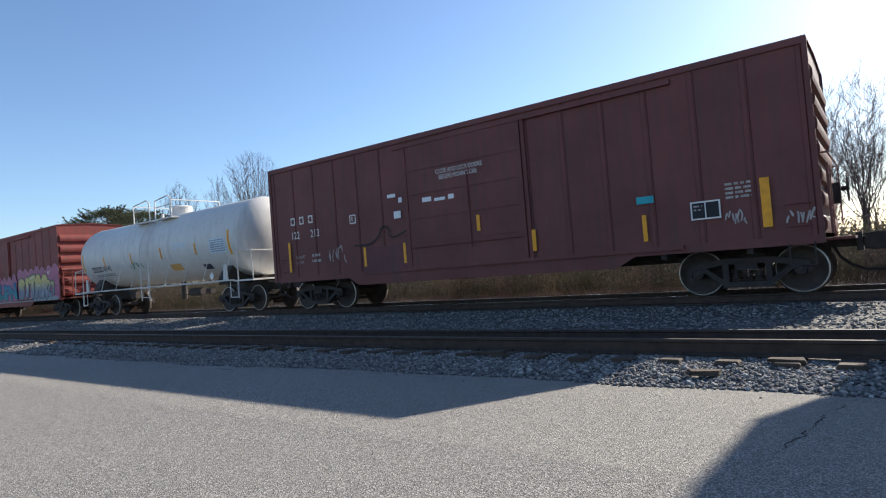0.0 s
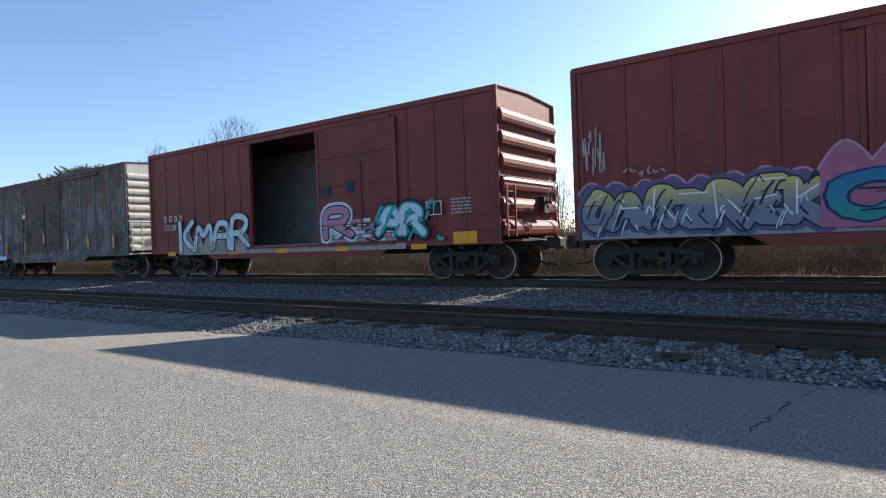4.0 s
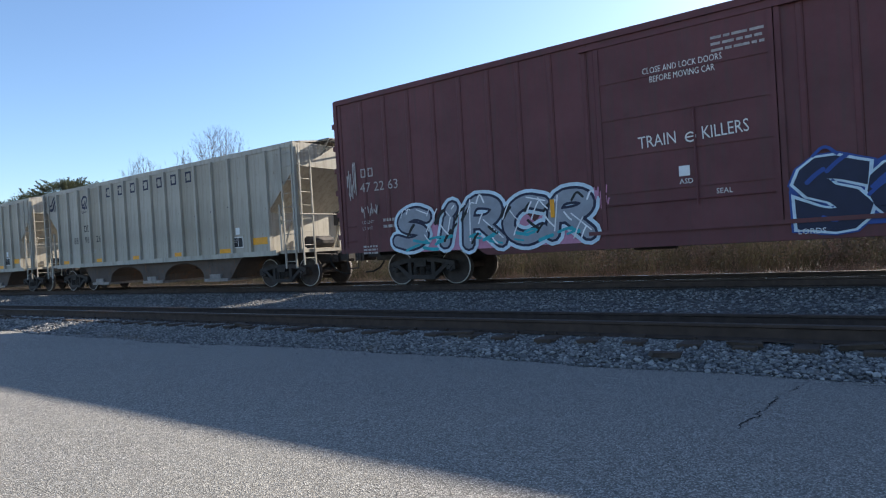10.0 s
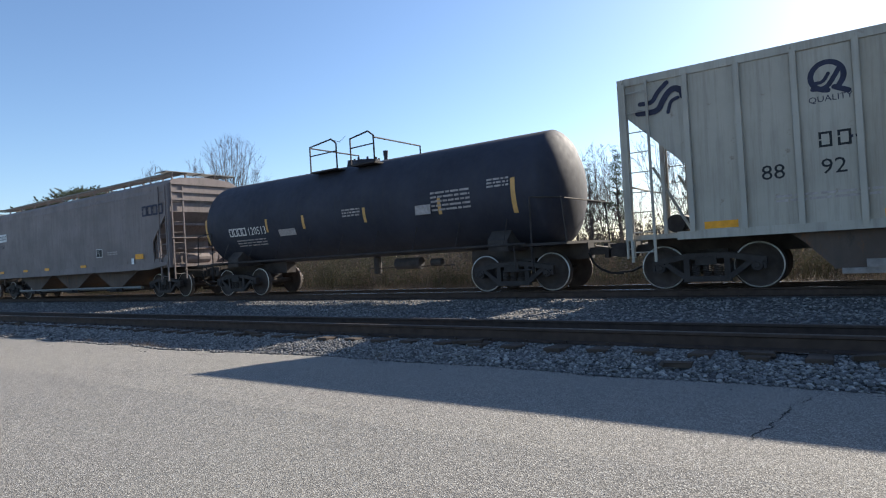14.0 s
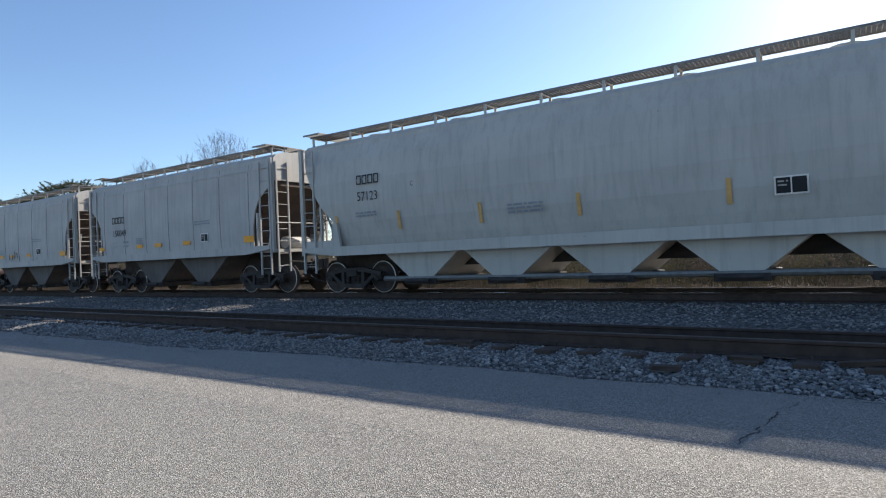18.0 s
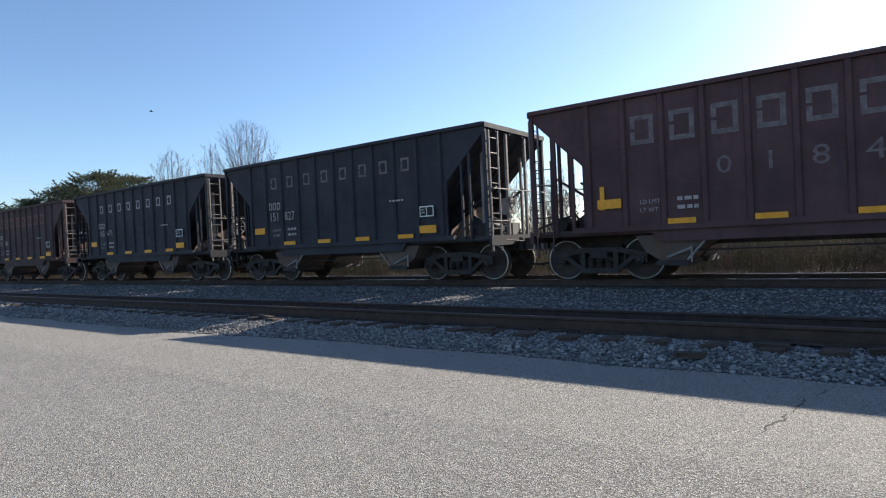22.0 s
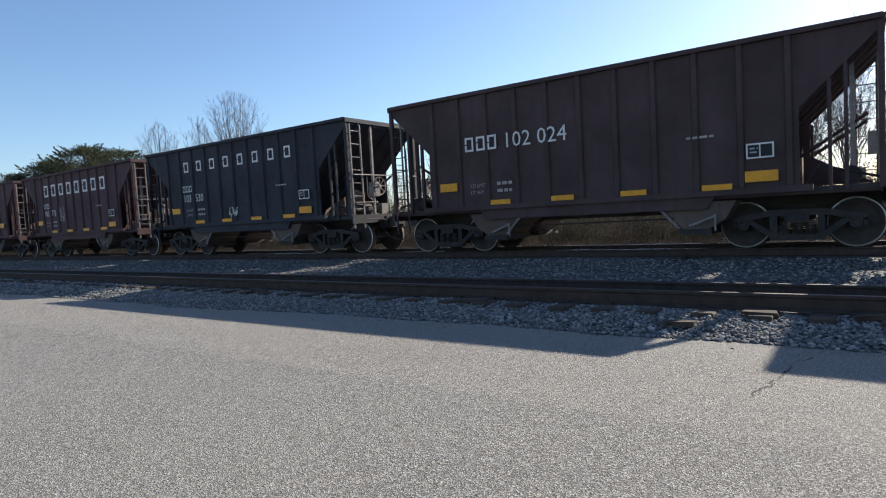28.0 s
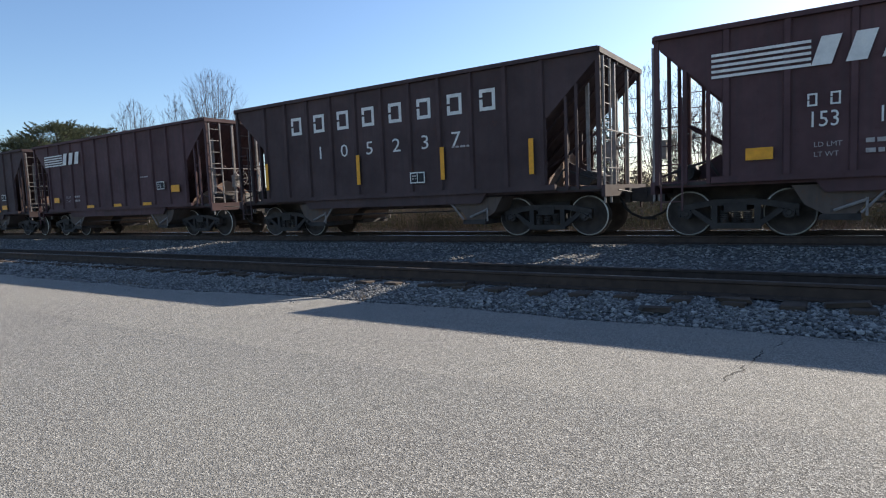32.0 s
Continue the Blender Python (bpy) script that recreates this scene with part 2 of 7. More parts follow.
M["chute"] = paint("dusty_chute_brown", (92, 78, 70), 0.45, 0.35, 0.82, (110, 78, 58), (74, 66, 62), 0.3)
# Grime, plus the shade under the car put into a darker grey.
M["funnel"] = paint("grimy_shaded_funnel_grey", (92, 86, 82), 0.3, 0.3, 0.75, (70, 58, 50), (66, 60, 56))
M["til_grey"] = paint("smooth_grey_paint", (180, 176, 168), 0.2, 0.1, 0.5, (120, 104, 90), (144, 138, 128))
M["cm_grey"] = paint("cement_grey_paint", (176, 172, 166), 0.22, 0.13, 0.55, (112, 100, 92), (136, 130, 124))
M["hop_black"] = paint("faded_black_paint", (45, 45, 51), 0.25, 0.34, 0.72, (66, 54, 52), (62, 59, 62))
M["hop_maroon"] = paint("hopper_maroon_paint", (82, 56, 57), 0.36, 0.32, 0.76, (74, 52, 48), (66, 55, 55))
M["hop_brown"] = paint("hopper_brown_paint", (72, 54, 53), 0.4, 0.34, 0.76, (92, 62, 52), (62, 53, 53))
# Worn iron, made paler to carry the sun's glare on ladders and rails.
M["sunlit_worn_iron"] = plain("worn_pale_lit_iron", (136, 128, 124), 0.5, 0, 0.3, 6, 0.1)
M["hop_in"] = paint("dusty_slope_sheet", (140, 112, 94), 0.3, 0.25, 0.8, (110, 84, 66), (110, 96, 84))
M["steel"] = plain("grimy_cast_steel", (64, 59, 57), 0.75, 0.3, 0.35, 4, 0.3)
M["under"] = plain("underframe_grime", (68, 62, 59), 0.85, 0, 0.35, 3, 0.3)
M["tread"] = plain("worn_wheel_tread", (190, 186, 180), 0.4, 0.6, 0.1, 10, 0)
M["wheel"] = plain("rusty_wheel_plate", (74, 66, 62), 0.8, 0.3, 0.3, 5, 0.2)
M["dull_steel"] = plain("galvanised_grating", (128, 126, 122), 0.55, 0.6, 0.2, 8, 0.1)
M["hose"] = plain("black_rubber_hose", (22, 22, 22), 0.7, 0, 0.2)
M["seam"] = plain("grimy_panel_seam", (78, 40, 37), 0.85, 0, 0.4, 3, 0)
M["lining"] = plain("grey_plywood_lining", (150, 152, 156), 0.85, 0, 0.2, 2, 0.1)
M["white"] = plain("stencil_white", (222, 218, 210), 0.7, 0, 0.12, 6, 0)
M["faint"] = plain("worn_stencil_white", (168, 158, 152), 0.7, 0, 0.3, 8, 0)
M["ghost"] = plain("worn_off_stencil", (112, 102, 101), 0.75, 0, 0.4, 7, 0)
M["rust_ghost"] = plain("rust_stained_stencil", (122, 80, 74), 0.75, 0, 0.4, 7, 0)
M["black"] = plain("stencil_black", (30, 30, 34), 0.6, 0, 0.2, 6, 0)
M["navy"] = plain("faded_navy_marking", (44, 46, 66), 0.65, 0, 0.3, 6, 0)
M["yellow"] = plain("yellow_reflector", (234, 158, 30), 0.45, 0, 0.12, 9, 0)
M["tan"] = plain("orange_stencil_patch", (206, 160, 96), 0.6, 0, 0.15, 8, 0)
M["blue_sign"] = plain("blue_panel", (54, 112, 176), 0.6, 0, 0.2, 6, 0)
M["paper"] = plain("white_sticker", (226, 226, 224), 0.6, 0, 0.08, 6, 0)
M["end_white"] = paint("white_end_panel", (224, 214, 198), 0.15, 0.08)
M["bark"] = plain("grey_bark", (84, 76, 73), 0.95, 0, 0.3, 6, 0.5)
M["twig"] = plain("twig_bark", (94, 83, 80), 0.95, 0, 0.25, 3, 0)
M["needle"] = leafy("pine_needles", (90, 94, 72), 0.2)
M["cedar"] = plain("cedar_foliage", (52, 70, 42), 0.8, 0, 0.35, 1.5, 0)
M["brush"] = leafy("dry_brush", (112, 100, 88), 0.22)
M["brush_green"] = leafy("olive_brush_leaves", (88, 86, 68), 0.22)
M["bird"] = plain("dark_feathers", (30, 28, 28), 0.8, 0, 0.2)
for key, rgb in dict(g_blue=(46, 118, 178), g_deep=(44, 74, 140), g_navy=(28, 34, 60), g_pink=(172, 96, 124), g_rose=(188, 128, 152), g_white=(226, 226, 226), g_teal=(40, 160, 170),
                     g_cyan=(70, 152, 192), g_black=(24, 24, 28), g_grey=(140, 144, 152), g_yellow=(226, 200, 84), g_green=(60, 130, 84), g_orange=(206, 110, 60), g_plum=(92, 84, 118), g_ice=(196, 214, 224)).items():
    M[key] = plain("spray_" + key[2:], rgb, 0.55, 0, 0.14, 4, 0)
M["g_pine"] = plain("spray_dark_teal", (40, 78, 82), 0.55, 0, 0.14, 4, 0)
M["g_blue2"] = plain("spray_sky_blue", (56, 132, 166), 0.55, 0, 0.16, 3, 0)
M["g_yg"] = fades("spray_yellow_to_grey", (124, 128, 142), (204, 184, 112), 1.5, 1.95)
M["g_tb"] = fades("spray_teal_to_blue", (44, 142, 138), (38, 102, 154), 1.1, 2.1)

# ---- mesh helpers ----
def mesh_of(name, bm, *mats, smooth=False):
    me = bpy.data.meshes.new(name)
    bmesh.ops.recalc_face_normals(bm, faces=bm.faces)
    if smooth:
        for f in bm.faces:
            f.smooth = True
    bm.to_mesh(me)
    bm.free()
    for m in mats:
        me.materials.append(M[m])
    return me


def part(name, bm, material, parent, label="", smooth=False, m=None):
    """One mesh object under a thing or under a part."""
    me = bm if isinstance(bm, bpy.types.Mesh) else mesh_of(name, bm, *(material if isinstance(material, tuple) else (material,)), smooth=smooth)
    ob = new(name, me)
    ob.parent = parent
    if m is not None:
        ob.matrix_basis = m
    if label:
        tagged(ob, label)
    return ob


def empty(name, label, category, group="", m=None, kind=""):
    ob = tagged(new(name), label, category, group, kind)
    ob.empty_display_size = 0.3
    if m is not None:
        ob.matrix_basis = m
    return ob


def box(bm, x0, x1, y0, y1, z0, z1, mat=0):
    v = [bm.verts.new(p) for p in ((x0, y0, z0), (x1, y0, z0), (x1, y1, z0), (x0, y1, z0), (x0, y0, z1), (x1, y0, z1), (x1, y1, z1), (x0, y1, z1))]
    for q in ((0, 1, 2, 3), (4, 5, 6, 7), (0, 1, 5, 4), (1, 2, 6, 5), (2, 3, 7, 6), (3, 0, 4, 7)):
        bm.faces.new([v[i] for i in q]).material_index = mat
    return v


def slab(bm, poly, y0, y1, mat=0):
    """A polygon of (x, z) points, thick from y0 to y1."""
    a = [bm.verts.new((x, y0, z)) for x, z in poly]
    b = [bm.verts.new((x, y1, z)) for x, z in poly]
    bm.faces.new(a).material_index = mat
    bm.faces.new(b[::-1]).material_index = mat
    for i in range(len(poly)):
        j = (i + 1) % len(poly)
        bm.faces.new((a[i], b[i], b[j], a[j])).material_index = mat


def prism_x(bm, poly, x0, x1, mat=0):
    """A polygon of (y, z) points, long from x0 to x1."""
    a = [bm.verts.new((x0, y, z)) for y, z in poly]
    b = [bm.verts.new((x1, y, z)) for y, z in poly]
    bm.faces.new(a).material_index = mat
    bm.faces.new(b[::-1]).material_index = mat
    for i in range(len(poly)):
        j = (i + 1) % len(poly)
        bm.faces.new((a[i], b[i], b[j], a[j])).material_index = mat


def rod(bm, p, q, r, n=6, r2=None, caps=True, mat=0):
    p, q = Vector(p), Vector(q)
    d = (q - p).normalized()
    u = d.orthogonal().normalized()
    w = d.cross(u)
    r2 = r if r2 is None else r2
    ring = lambda c, k: [bm.verts.new(c + (u * math.cos(2 * math.pi * i / n) + w * math.sin(2 * math.pi * i / n)) * k) for i in range(n)]
    a, b = ring(p, r), ring(q, r2)
    for i in range(n):
        bm.faces.new((a[i], a[(i + 1) % n], b[(i + 1) % n], b[i])).material_index = mat
    if caps:
        bm.faces.new(a[::-1]).material_index = mat
        bm.faces.new(b).material_index = mat


def pipe(bm, pts, r, n=6):
    for p, q in zip(pts, pts[1:]):
        rod(bm, p, q, r, n)


def lathe_y(bm, prof, n=28, mats=None):
    """A profile of (radius, y) turned about the y axis."""
    rings = [[bm.verts.new((r * math.cos(2 * math.pi * i / n), y, r * math.sin(2 * math.pi * i / n))) for i in range(n)] if r > 1e-4 else [bm.verts.new((0, y, 0))] for r, y in prof]
    for k, (a, b) in enumerate(zip(rings, rings[1:])):
        for i in range(n):
            j = (i + 1) % n
            vs = [a[i % len(a)], a[j % len(a)], b[j % len(b)], b[i % len(b)]]
            vs = list(dict.fromkeys(vs))
            if len(vs) > 2:
                bm.faces.new(vs).material_index = mats[k] if mats else 0


BM = bmesh.new

# ---- the ground, the road and the tracks ----
rng = random.Random(7)


def sheet(name, xs, ys, zf, mat, label, category):
    bm = BM()
    g = [[bm.verts.new((x, y, zf(x, y))) for y in ys] for x in xs]
    for i in range(len(xs) - 1):
        for j in range(len(ys) - 1):
            bm.faces.new((g[i][j], g[i + 1][j], g[i + 1][j + 1], g[i][j + 1]))
    return tagged(new(name, mesh_of(name, bm, mat, smooth=True)), label, category, kind="structure")


def ground_z(x, y):
    far = max(0.0, min(1.0, (y - 17) / 12))
    return -0.16 + far * (0.25 + 0.25 * noise.noise((x * 0.06, y * 0.06, 3))) - (0.1 if y < 17 else 0)


sheet("ground", [-3000, -600, -220] + [-150 + 6 * i for i in range(46)] + [200, 600, 3000], [-3000, -500, -60, 5, 17, 18.5, 20, 22, 25, 28, 32, 38, 46, 60, 90, 160, 600, 3000], ground_z, "ground",
      "dry winter grass and dirt ground reaching the horizon", "ground")


def road_z(y):
    """The road falls towards the track."""
    return -0.082 + 0.0746 * (5.38 - max(3.0, min(6.6, y))) + 0.02 * max(0.0, min(1.0, (3.0 - y) / 2))


def edge(x):
    k = max(0.0, min(1.0, (x + 9.5) / 4))
    return 5.52 + 0.43 * k * k * (3 - 2 * k) + 0.15 * noise.noise((x * 0.7, 0, 5)) + 0.07 * noise.noise((x * 2.9, 4, 5))


bm = BM()
xs = [-400, -200, -120] + [-80 + 0.25 * i for i in range(440)] + [60, 150, 300]
rowsv = []
for x in xs:
    e = edge(x)
    rowsv.append([bm.verts.new((x, y, road_z(y) + z)) for y, z in ((-120, 0), (-20, 0), (0, 0), (1, 0), (2, 0), (3, 0), (3.8, 0), (4.6, 0), (e - 0.4, 0), (e - 0.06, -0.002), (e, -0.02), (e + 0.01, -0.2))])
for a, b in zip(rowsv, rowsv[1:]):
    for i in range(11):
        bm.faces.new((a[i], b[i], b[i + 1], a[i + 1]))
tagged(new("road", mesh_of("road", bm, "asphalt")), "worn light grey asphalt road with coarse aggregate", "road", kind="structure")


def ribbon_xy(bm, pts, w, z):
    last = None
    for i, (x, y) in enumerate(pts):
        a, b = pts[max(0, i - 1)], pts[min(len(pts) - 1, i + 1)]
        d = Vector((b[0] - a[0], b[1] - a[1])).normalized()
        k = w * (0.5 + 0.9 * rng.random()) * min(1, 0.3 + 2.5 * min(i, len(pts) - 1 - i) / len(pts))
        pair = [bm.verts.new((x - d.y * k, y + d.x * k, z + road_z(y))), bm.verts.new((x + d.y * k, y - d.x * k, z + road_z(y)))]
        if last:
            bm.faces.new((last[0], last[1], pair[1], pair[0]))
        last = pair


def jagged(p, q, n, amp):
    return [(p[0] + (q[0] - p[0]) * i / n + rng.uniform(-amp, amp), p[1] + (q[1] - p[1]) * i / n + rng.uniform(-amp, amp)) for i in range(n + 1)]


bm = BM()
ribbon_xy(bm, jagged((-0.56, 3.75), (-0.48, 4.41), 16, 0.022), 0.006, 0.003)
ribbon_xy(bm, jagged((-0.48, 4.41), (-0.45, 5.02), 16, 0.02), 0.006, 0.003)
ribbon_xy(bm, jagged((-0.45, 5.02), (-0.28, 5.65), 16, 0.02), 0.004, 0.003)
ribbon_xy(bm, jagged((-0.28, 5.65), (0.5, 5.8), 16, 0.02), 0.004, 0.003)
ribbon_xy(bm, jagged((-8.2, 5.15), (-7.85, 5.18), 8, 0.01), 0.012, 0.003)
part("crack", bm, "crack", bpy.data.objects["road"], "thin dark jagged crack in asphalt")


def bed_z(x, y):
    """Height of the ballast across the two tracks."""
    pts = ((5.3, -0.20), (5.8, -0.14), (6.2, -0.085), (6.9, -0.045), (7.1, -0.04), (9.0, -0.11), (9.8, -0.10), (11.2, -0.08), (12.3, -0.015), (12.75, 0.0), (15.5, 0.0), (16.3, -0.08), (18.2, -0.28))
    for (a, za), (b, zb) in zip(pts, pts[1:]):
        if y <= b:
            return za + (zb - za) * max(0, (y - a) / (b - a)) + 0.022 * noise.noise((x * 1.1, y * 1.7, 0)) + 0.012 * noise.noise((x * 4, y * 4, 2))
    return -0.28


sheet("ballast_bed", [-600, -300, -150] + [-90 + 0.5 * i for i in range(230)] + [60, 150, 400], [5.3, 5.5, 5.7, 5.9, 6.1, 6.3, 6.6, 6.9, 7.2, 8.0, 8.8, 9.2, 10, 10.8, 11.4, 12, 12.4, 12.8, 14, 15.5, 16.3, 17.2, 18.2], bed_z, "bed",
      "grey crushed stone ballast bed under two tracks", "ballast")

RAIL = [(-0.07, 0), (0.07, 0), (0.07, 0.012), (0.012, 0.035), (0.009, 0.135), (0.035, 0.148), (0.035, 0.175), (0.028, 0.182), (-0.028, 0.182), (-0.035, 0.175), (-0.035, 0.148), (-0.009, 0.135), (-0.012, 0.035), (-0.07, 0.012)]


def rail_track(name, yc, z_near, z_far, label):
    tr = empty(name, label, "track", kind="structure")
    for y, z in ((yc - 0.7525, z_near), (yc + 0.7525, z_far)):
        bm = BM()
        prism_x(bm, [(y + a, z - 0.182 + b) for a, b in RAIL], -500, 300)
        bm.faces.ensure_lookup_table()
        for f in bm.faces:
            if abs(f.normal.z) > 0.5 or True:
                zc = f.calc_center_median().z
                f.material_index = 1 if zc > z - 0.004 else 0
        part("rail", bm, ("rust_rail", "side_head" if name == "near_track" else "rail_top"), tr, "rusty steel rail with worn head")
    bm = BM()
    box(bm, -0.115, 0.115, -1.3, 1.3, -0.18, 0)
    bmesh.ops.bevel(bm, geom=bm.edges[:], offset=0.012, segments=1, affect="EDGES")
    tie = mesh_of("tie", bm, "tie")
    lean = math.degrees(math.atan2(z_far - z_near, 1.505))
    for i in range(130):
        x = -58 + i * 0.56 + rng.uniform(-0.03, 0.03)
        ob = part("tie", tie, "tie", tr, m=pose(x, yc + rng.uniform(-0.04, 0.04), (z_near + z_far) / 2 - 0.186, lean, 0, rng.uniform(-1.2, 1.2)))
    bm = BM()
    for x in [-58 + i * 0.56 for i in range(130)]:
        for y, z in ((yc - 0.7525, z_near), (yc + 0.7525, z_far)):
            for sgn in (-1, 1):
                box(bm, x - 0.015, x + 0.015, y + sgn * 0.085 - 0.02, y + sgn * 0.085 + 0.02, z - 0.183, z - 0.145)
    tagged(part("spikes", bm, "rust_rail", tr, "rusty spikes and plates along the rails"), kind="stuff")
    return tr


rail_track("near_track", NEAR_Y, NEAR_Z, NEAR_Z - NEAR_LEAN, "empty side track with rusty rails on wooden ties")
rail_track("main_track", TRACK_Y, RAIL_Z, RAIL_Z, "main track with shiny rails on wooden ties in ballast")

# ballast stones
def stone_shape(seed):
    r = random.Random(seed)
    bm = BM()
    bmesh.ops.create_icosphere(bm, subdivisions=1, radius=1)
    sx, sy, sz = r.uniform(0.8, 1.25), r.uniform(0.6, 0.95), r.uniform(0.45, 0.75)
    for v in bm.verts:
        k = r.uniform(0.78, 1.15)
        v.co = Vector((v.co.x * sx, v.co.y * sy, v.co.z * sz)) * k
    vs = np.array([v.co[:] for v in bm.verts])
    fs = np.array([[v.index for v in f.verts] for f in bm.faces])
    bm.free()
    return vs, fs


SHAPES = [stone_shape(i) for i in range(14)]


def stones(name, spots, material, parent):
    """Many stones in one mesh; spots are (x, y, z, size)."""
    r = np.random.RandomState(5)
    V, F, n = [], [], 0
    for i, (x, y, z, s) in enumerate(spots):
        vs, fs = SHAPES[i % 14]
        a, b = r.uniform(0, 6.28), r.uniform(-0.7, 0.7)
        ca, sa, cb, sb = math.cos(a), math.sin(a), math.cos(b), math.sin(b)
        rot = np.array([[ca, -sa, 0], [sa, ca, 0], [0, 0, 1]]) @ np.array([[1, 0, 0], [0, cb, -sb], [0, sb, cb]])
        V.append(vs @ rot.T * s + (x, y, z))
        F.append(fs + n)
        n += 12
    V, F = np.concatenate(V), np.concatenate(F)
    me = bpy.data.meshes.new(name)
    me.from_pydata(V.tolist(), [], F.tolist())
    me.materials.append(M[material])
    return tagged(part(name, me, material, parent, "heap of angular grey ballast stones"), kind="stuff")


def scatter(n, x0, x1, y0, y1, s0, s1, lift=0.2, skip=None):
    out = []
    for i in range(n):
        x, y, s = rng.uniform(x0, x1), rng.uniform(y0, y1), rng.uniform(s0, s1)
        if skip and skip(x, y):
            continue
        out.append((x, y, (rest_z(x, y) if y < 7 else bed_z(x, y)) + s * lift, s))
    return out


near_skip = lambda x, y: y < edge(x) - 0.10 + 0.12 * noise.noise((x * 3, 1, 1))


def rest_z(x, y):
    return max(bed_z(x, y), road_z(y) if y < edge(x) else -1)


bed_ob = bpy.data.objects["ballast_bed"]
spots = scatter(30000, -13, 4, 5.3, 7.05, 0.012, 0.028, 0.35, near_skip) + scatter(19000, -42, -13, 5.3, 7.05, 0.02, 0.042, 0.35, near_skip) + scatter(3500, -80, -42, 5.3, 7.05, 0.04, 0.07, 0.35, near_skip)
stones("shoulder_stones", spots, "stone", bed_ob)
spots = scatter(11000, -16, 6, 9.0, 12.75, 0.018, 0.036) + scatter(14000, -60, -16, 9.0, 12.75, 0.024, 0.045) + scatter(2500, -30, 6, 15.3, 16.5, 0.03, 0.05)
stones("between_track_stones", spots, "stone", bed_ob)
loose = []
for i in range(14):
    me = bpy.data.meshes.new("ballast_stone")
    me.from_pydata(SHAPES[i][0].tolist(), [], SHAPES[i][1].tolist())
    me.materials.append(M["loose"])
    loose.append(me)
for i in range(280):
    x, y, s = rng.uniform(-4.6, 0.4), rng.uniform(5.7, 6.7), rng.uniform(0.02, 0.042)
    if y < edge(x) - 0.1:
        y += 0.3
    part("ballast_stone", loose[i % 14], "loose", bed_ob, m=pose(x, y, rest_z(x, y) + s * 0.4, rng.uniform(-30, 30), rng.uniform(-30, 30), rng.uniform(0, 360)) @ Matrix.Diagonal((s, s, s, 1)))
for i in range(18):  # pebbles that strayed onto the road
    x, s = rng.uniform(-14, 1), rng.uniform(0.008, 0.018)
    y = edge(x) - rng.uniform(0.1, 1.2)
    part("ballast_stone", loose[i % 14], "loose", bed_ob, m=pose(x, y, road_z(y) + s * 0.4, 0, 0, rng.uniform(0, 360)) @ Matrix.Diagonal((s, s, s, 1)))

# ---- the train: shared running gear ----
CARS = []
WR = 0.462
bm = BM()
for s in (-1, 1):
    prof = [(0.0, 0.80), (0.085, 0.80), (0.09, 0.735), (0.13, 0.728), (0.17, 0.705), (0.30, 0.70), (0.375, 0.725), (0.40, 0.752), (WR - 0.026, 0.757), (WR - 0.004, 0.752), (WR, 0.745), (WR + 0.004, 0.665), (WR + 0.025, 0.655), (WR + 0.025, 0.63), (0.39, 0.625), (0.30, 0.66), (0.12, 0.655), (0.085, 0.62)]
    lathe_y(bm, [(r, y * s) for r, y in prof], 32, [0, 0, 0, 0, 0, 0, 0, 0, 1, 1, 0, 0, 0, 0, 0, 0, 0])
rod(bm, (0, -0.63, 0), (0, 0.63, 0), 0.085, 12)
WHEELSET = mesh_of("wheelset", bm, "wheel", "tread", smooth=True)
bm = BM()
lathe_y(bm, [(0, -0.10), (0.05, -0.10), (0.055, -0.075), (0.105, -0.07), (0.115, 0.0), (0.115, 0.12), (0.0, 0.12)], 16)
for k in range(3):
    a = 2 * math.pi * k / 3
    rod(bm, (0.07 * math.cos(a), -0.115, 0.07 * math.sin(a)), (0.07 * math.cos(a), -0.07, 0.07 * math.sin(a)), 0.016, 6)
BEARING = mesh_of("bearing_cap", bm, "steel")
AX = 0.915


def side_frame_mesh():
    bm = BM()
    slab(bm, [(-AX - 0.17, 0.50), (-AX - 0.17, 0.62), (-AX + 0.1, 0.665), (-0.42, 0.74), (0.42, 0.74), (AX - 0.1, 0.665), (AX + 0.17, 0.62), (AX + 0.17, 0.50), (AX - 0.12, 0.55), (0.44, 0.62), (-0.44, 0.62), (-AX + 0.12, 0.55)], -0.07, 0.07)
    slab(bm, [(-AX - 0.17, 0.52), (-AX - 0.17, 0.40), (-AX - 0.12, 0.40), (-AX - 0.10, 0.55)], -0.07, 0.07)
    slab(bm, [(AX + 0.17, 0.52), (AX + 0.17, 0.40), (AX + 0.12, 0.40), (AX + 0.10, 0.55)], -0.07, 0.07)
    for s in (-1, 1):
        slab(bm, [(s * (AX - 0.16), 0.56), (s * (AX - 0.06), 0.52), (s * 0.42, 0.18), (s * 0.36, 0.27)], -0.06, 0.06)
        slab(bm, [(s * 0.33, 0.66), (s * 0.44, 0.66), (s * 0.44, 0.2), (s * 0.33, 0.2)], -0.065, 0.065)
    slab(bm, [(-0.46, 0.16), (0.46, 0.16), (0.42, 0.27), (-0.42, 0.27)], -0.08, 0.08)
    return mesh_of("side_frame", bm, "steel")


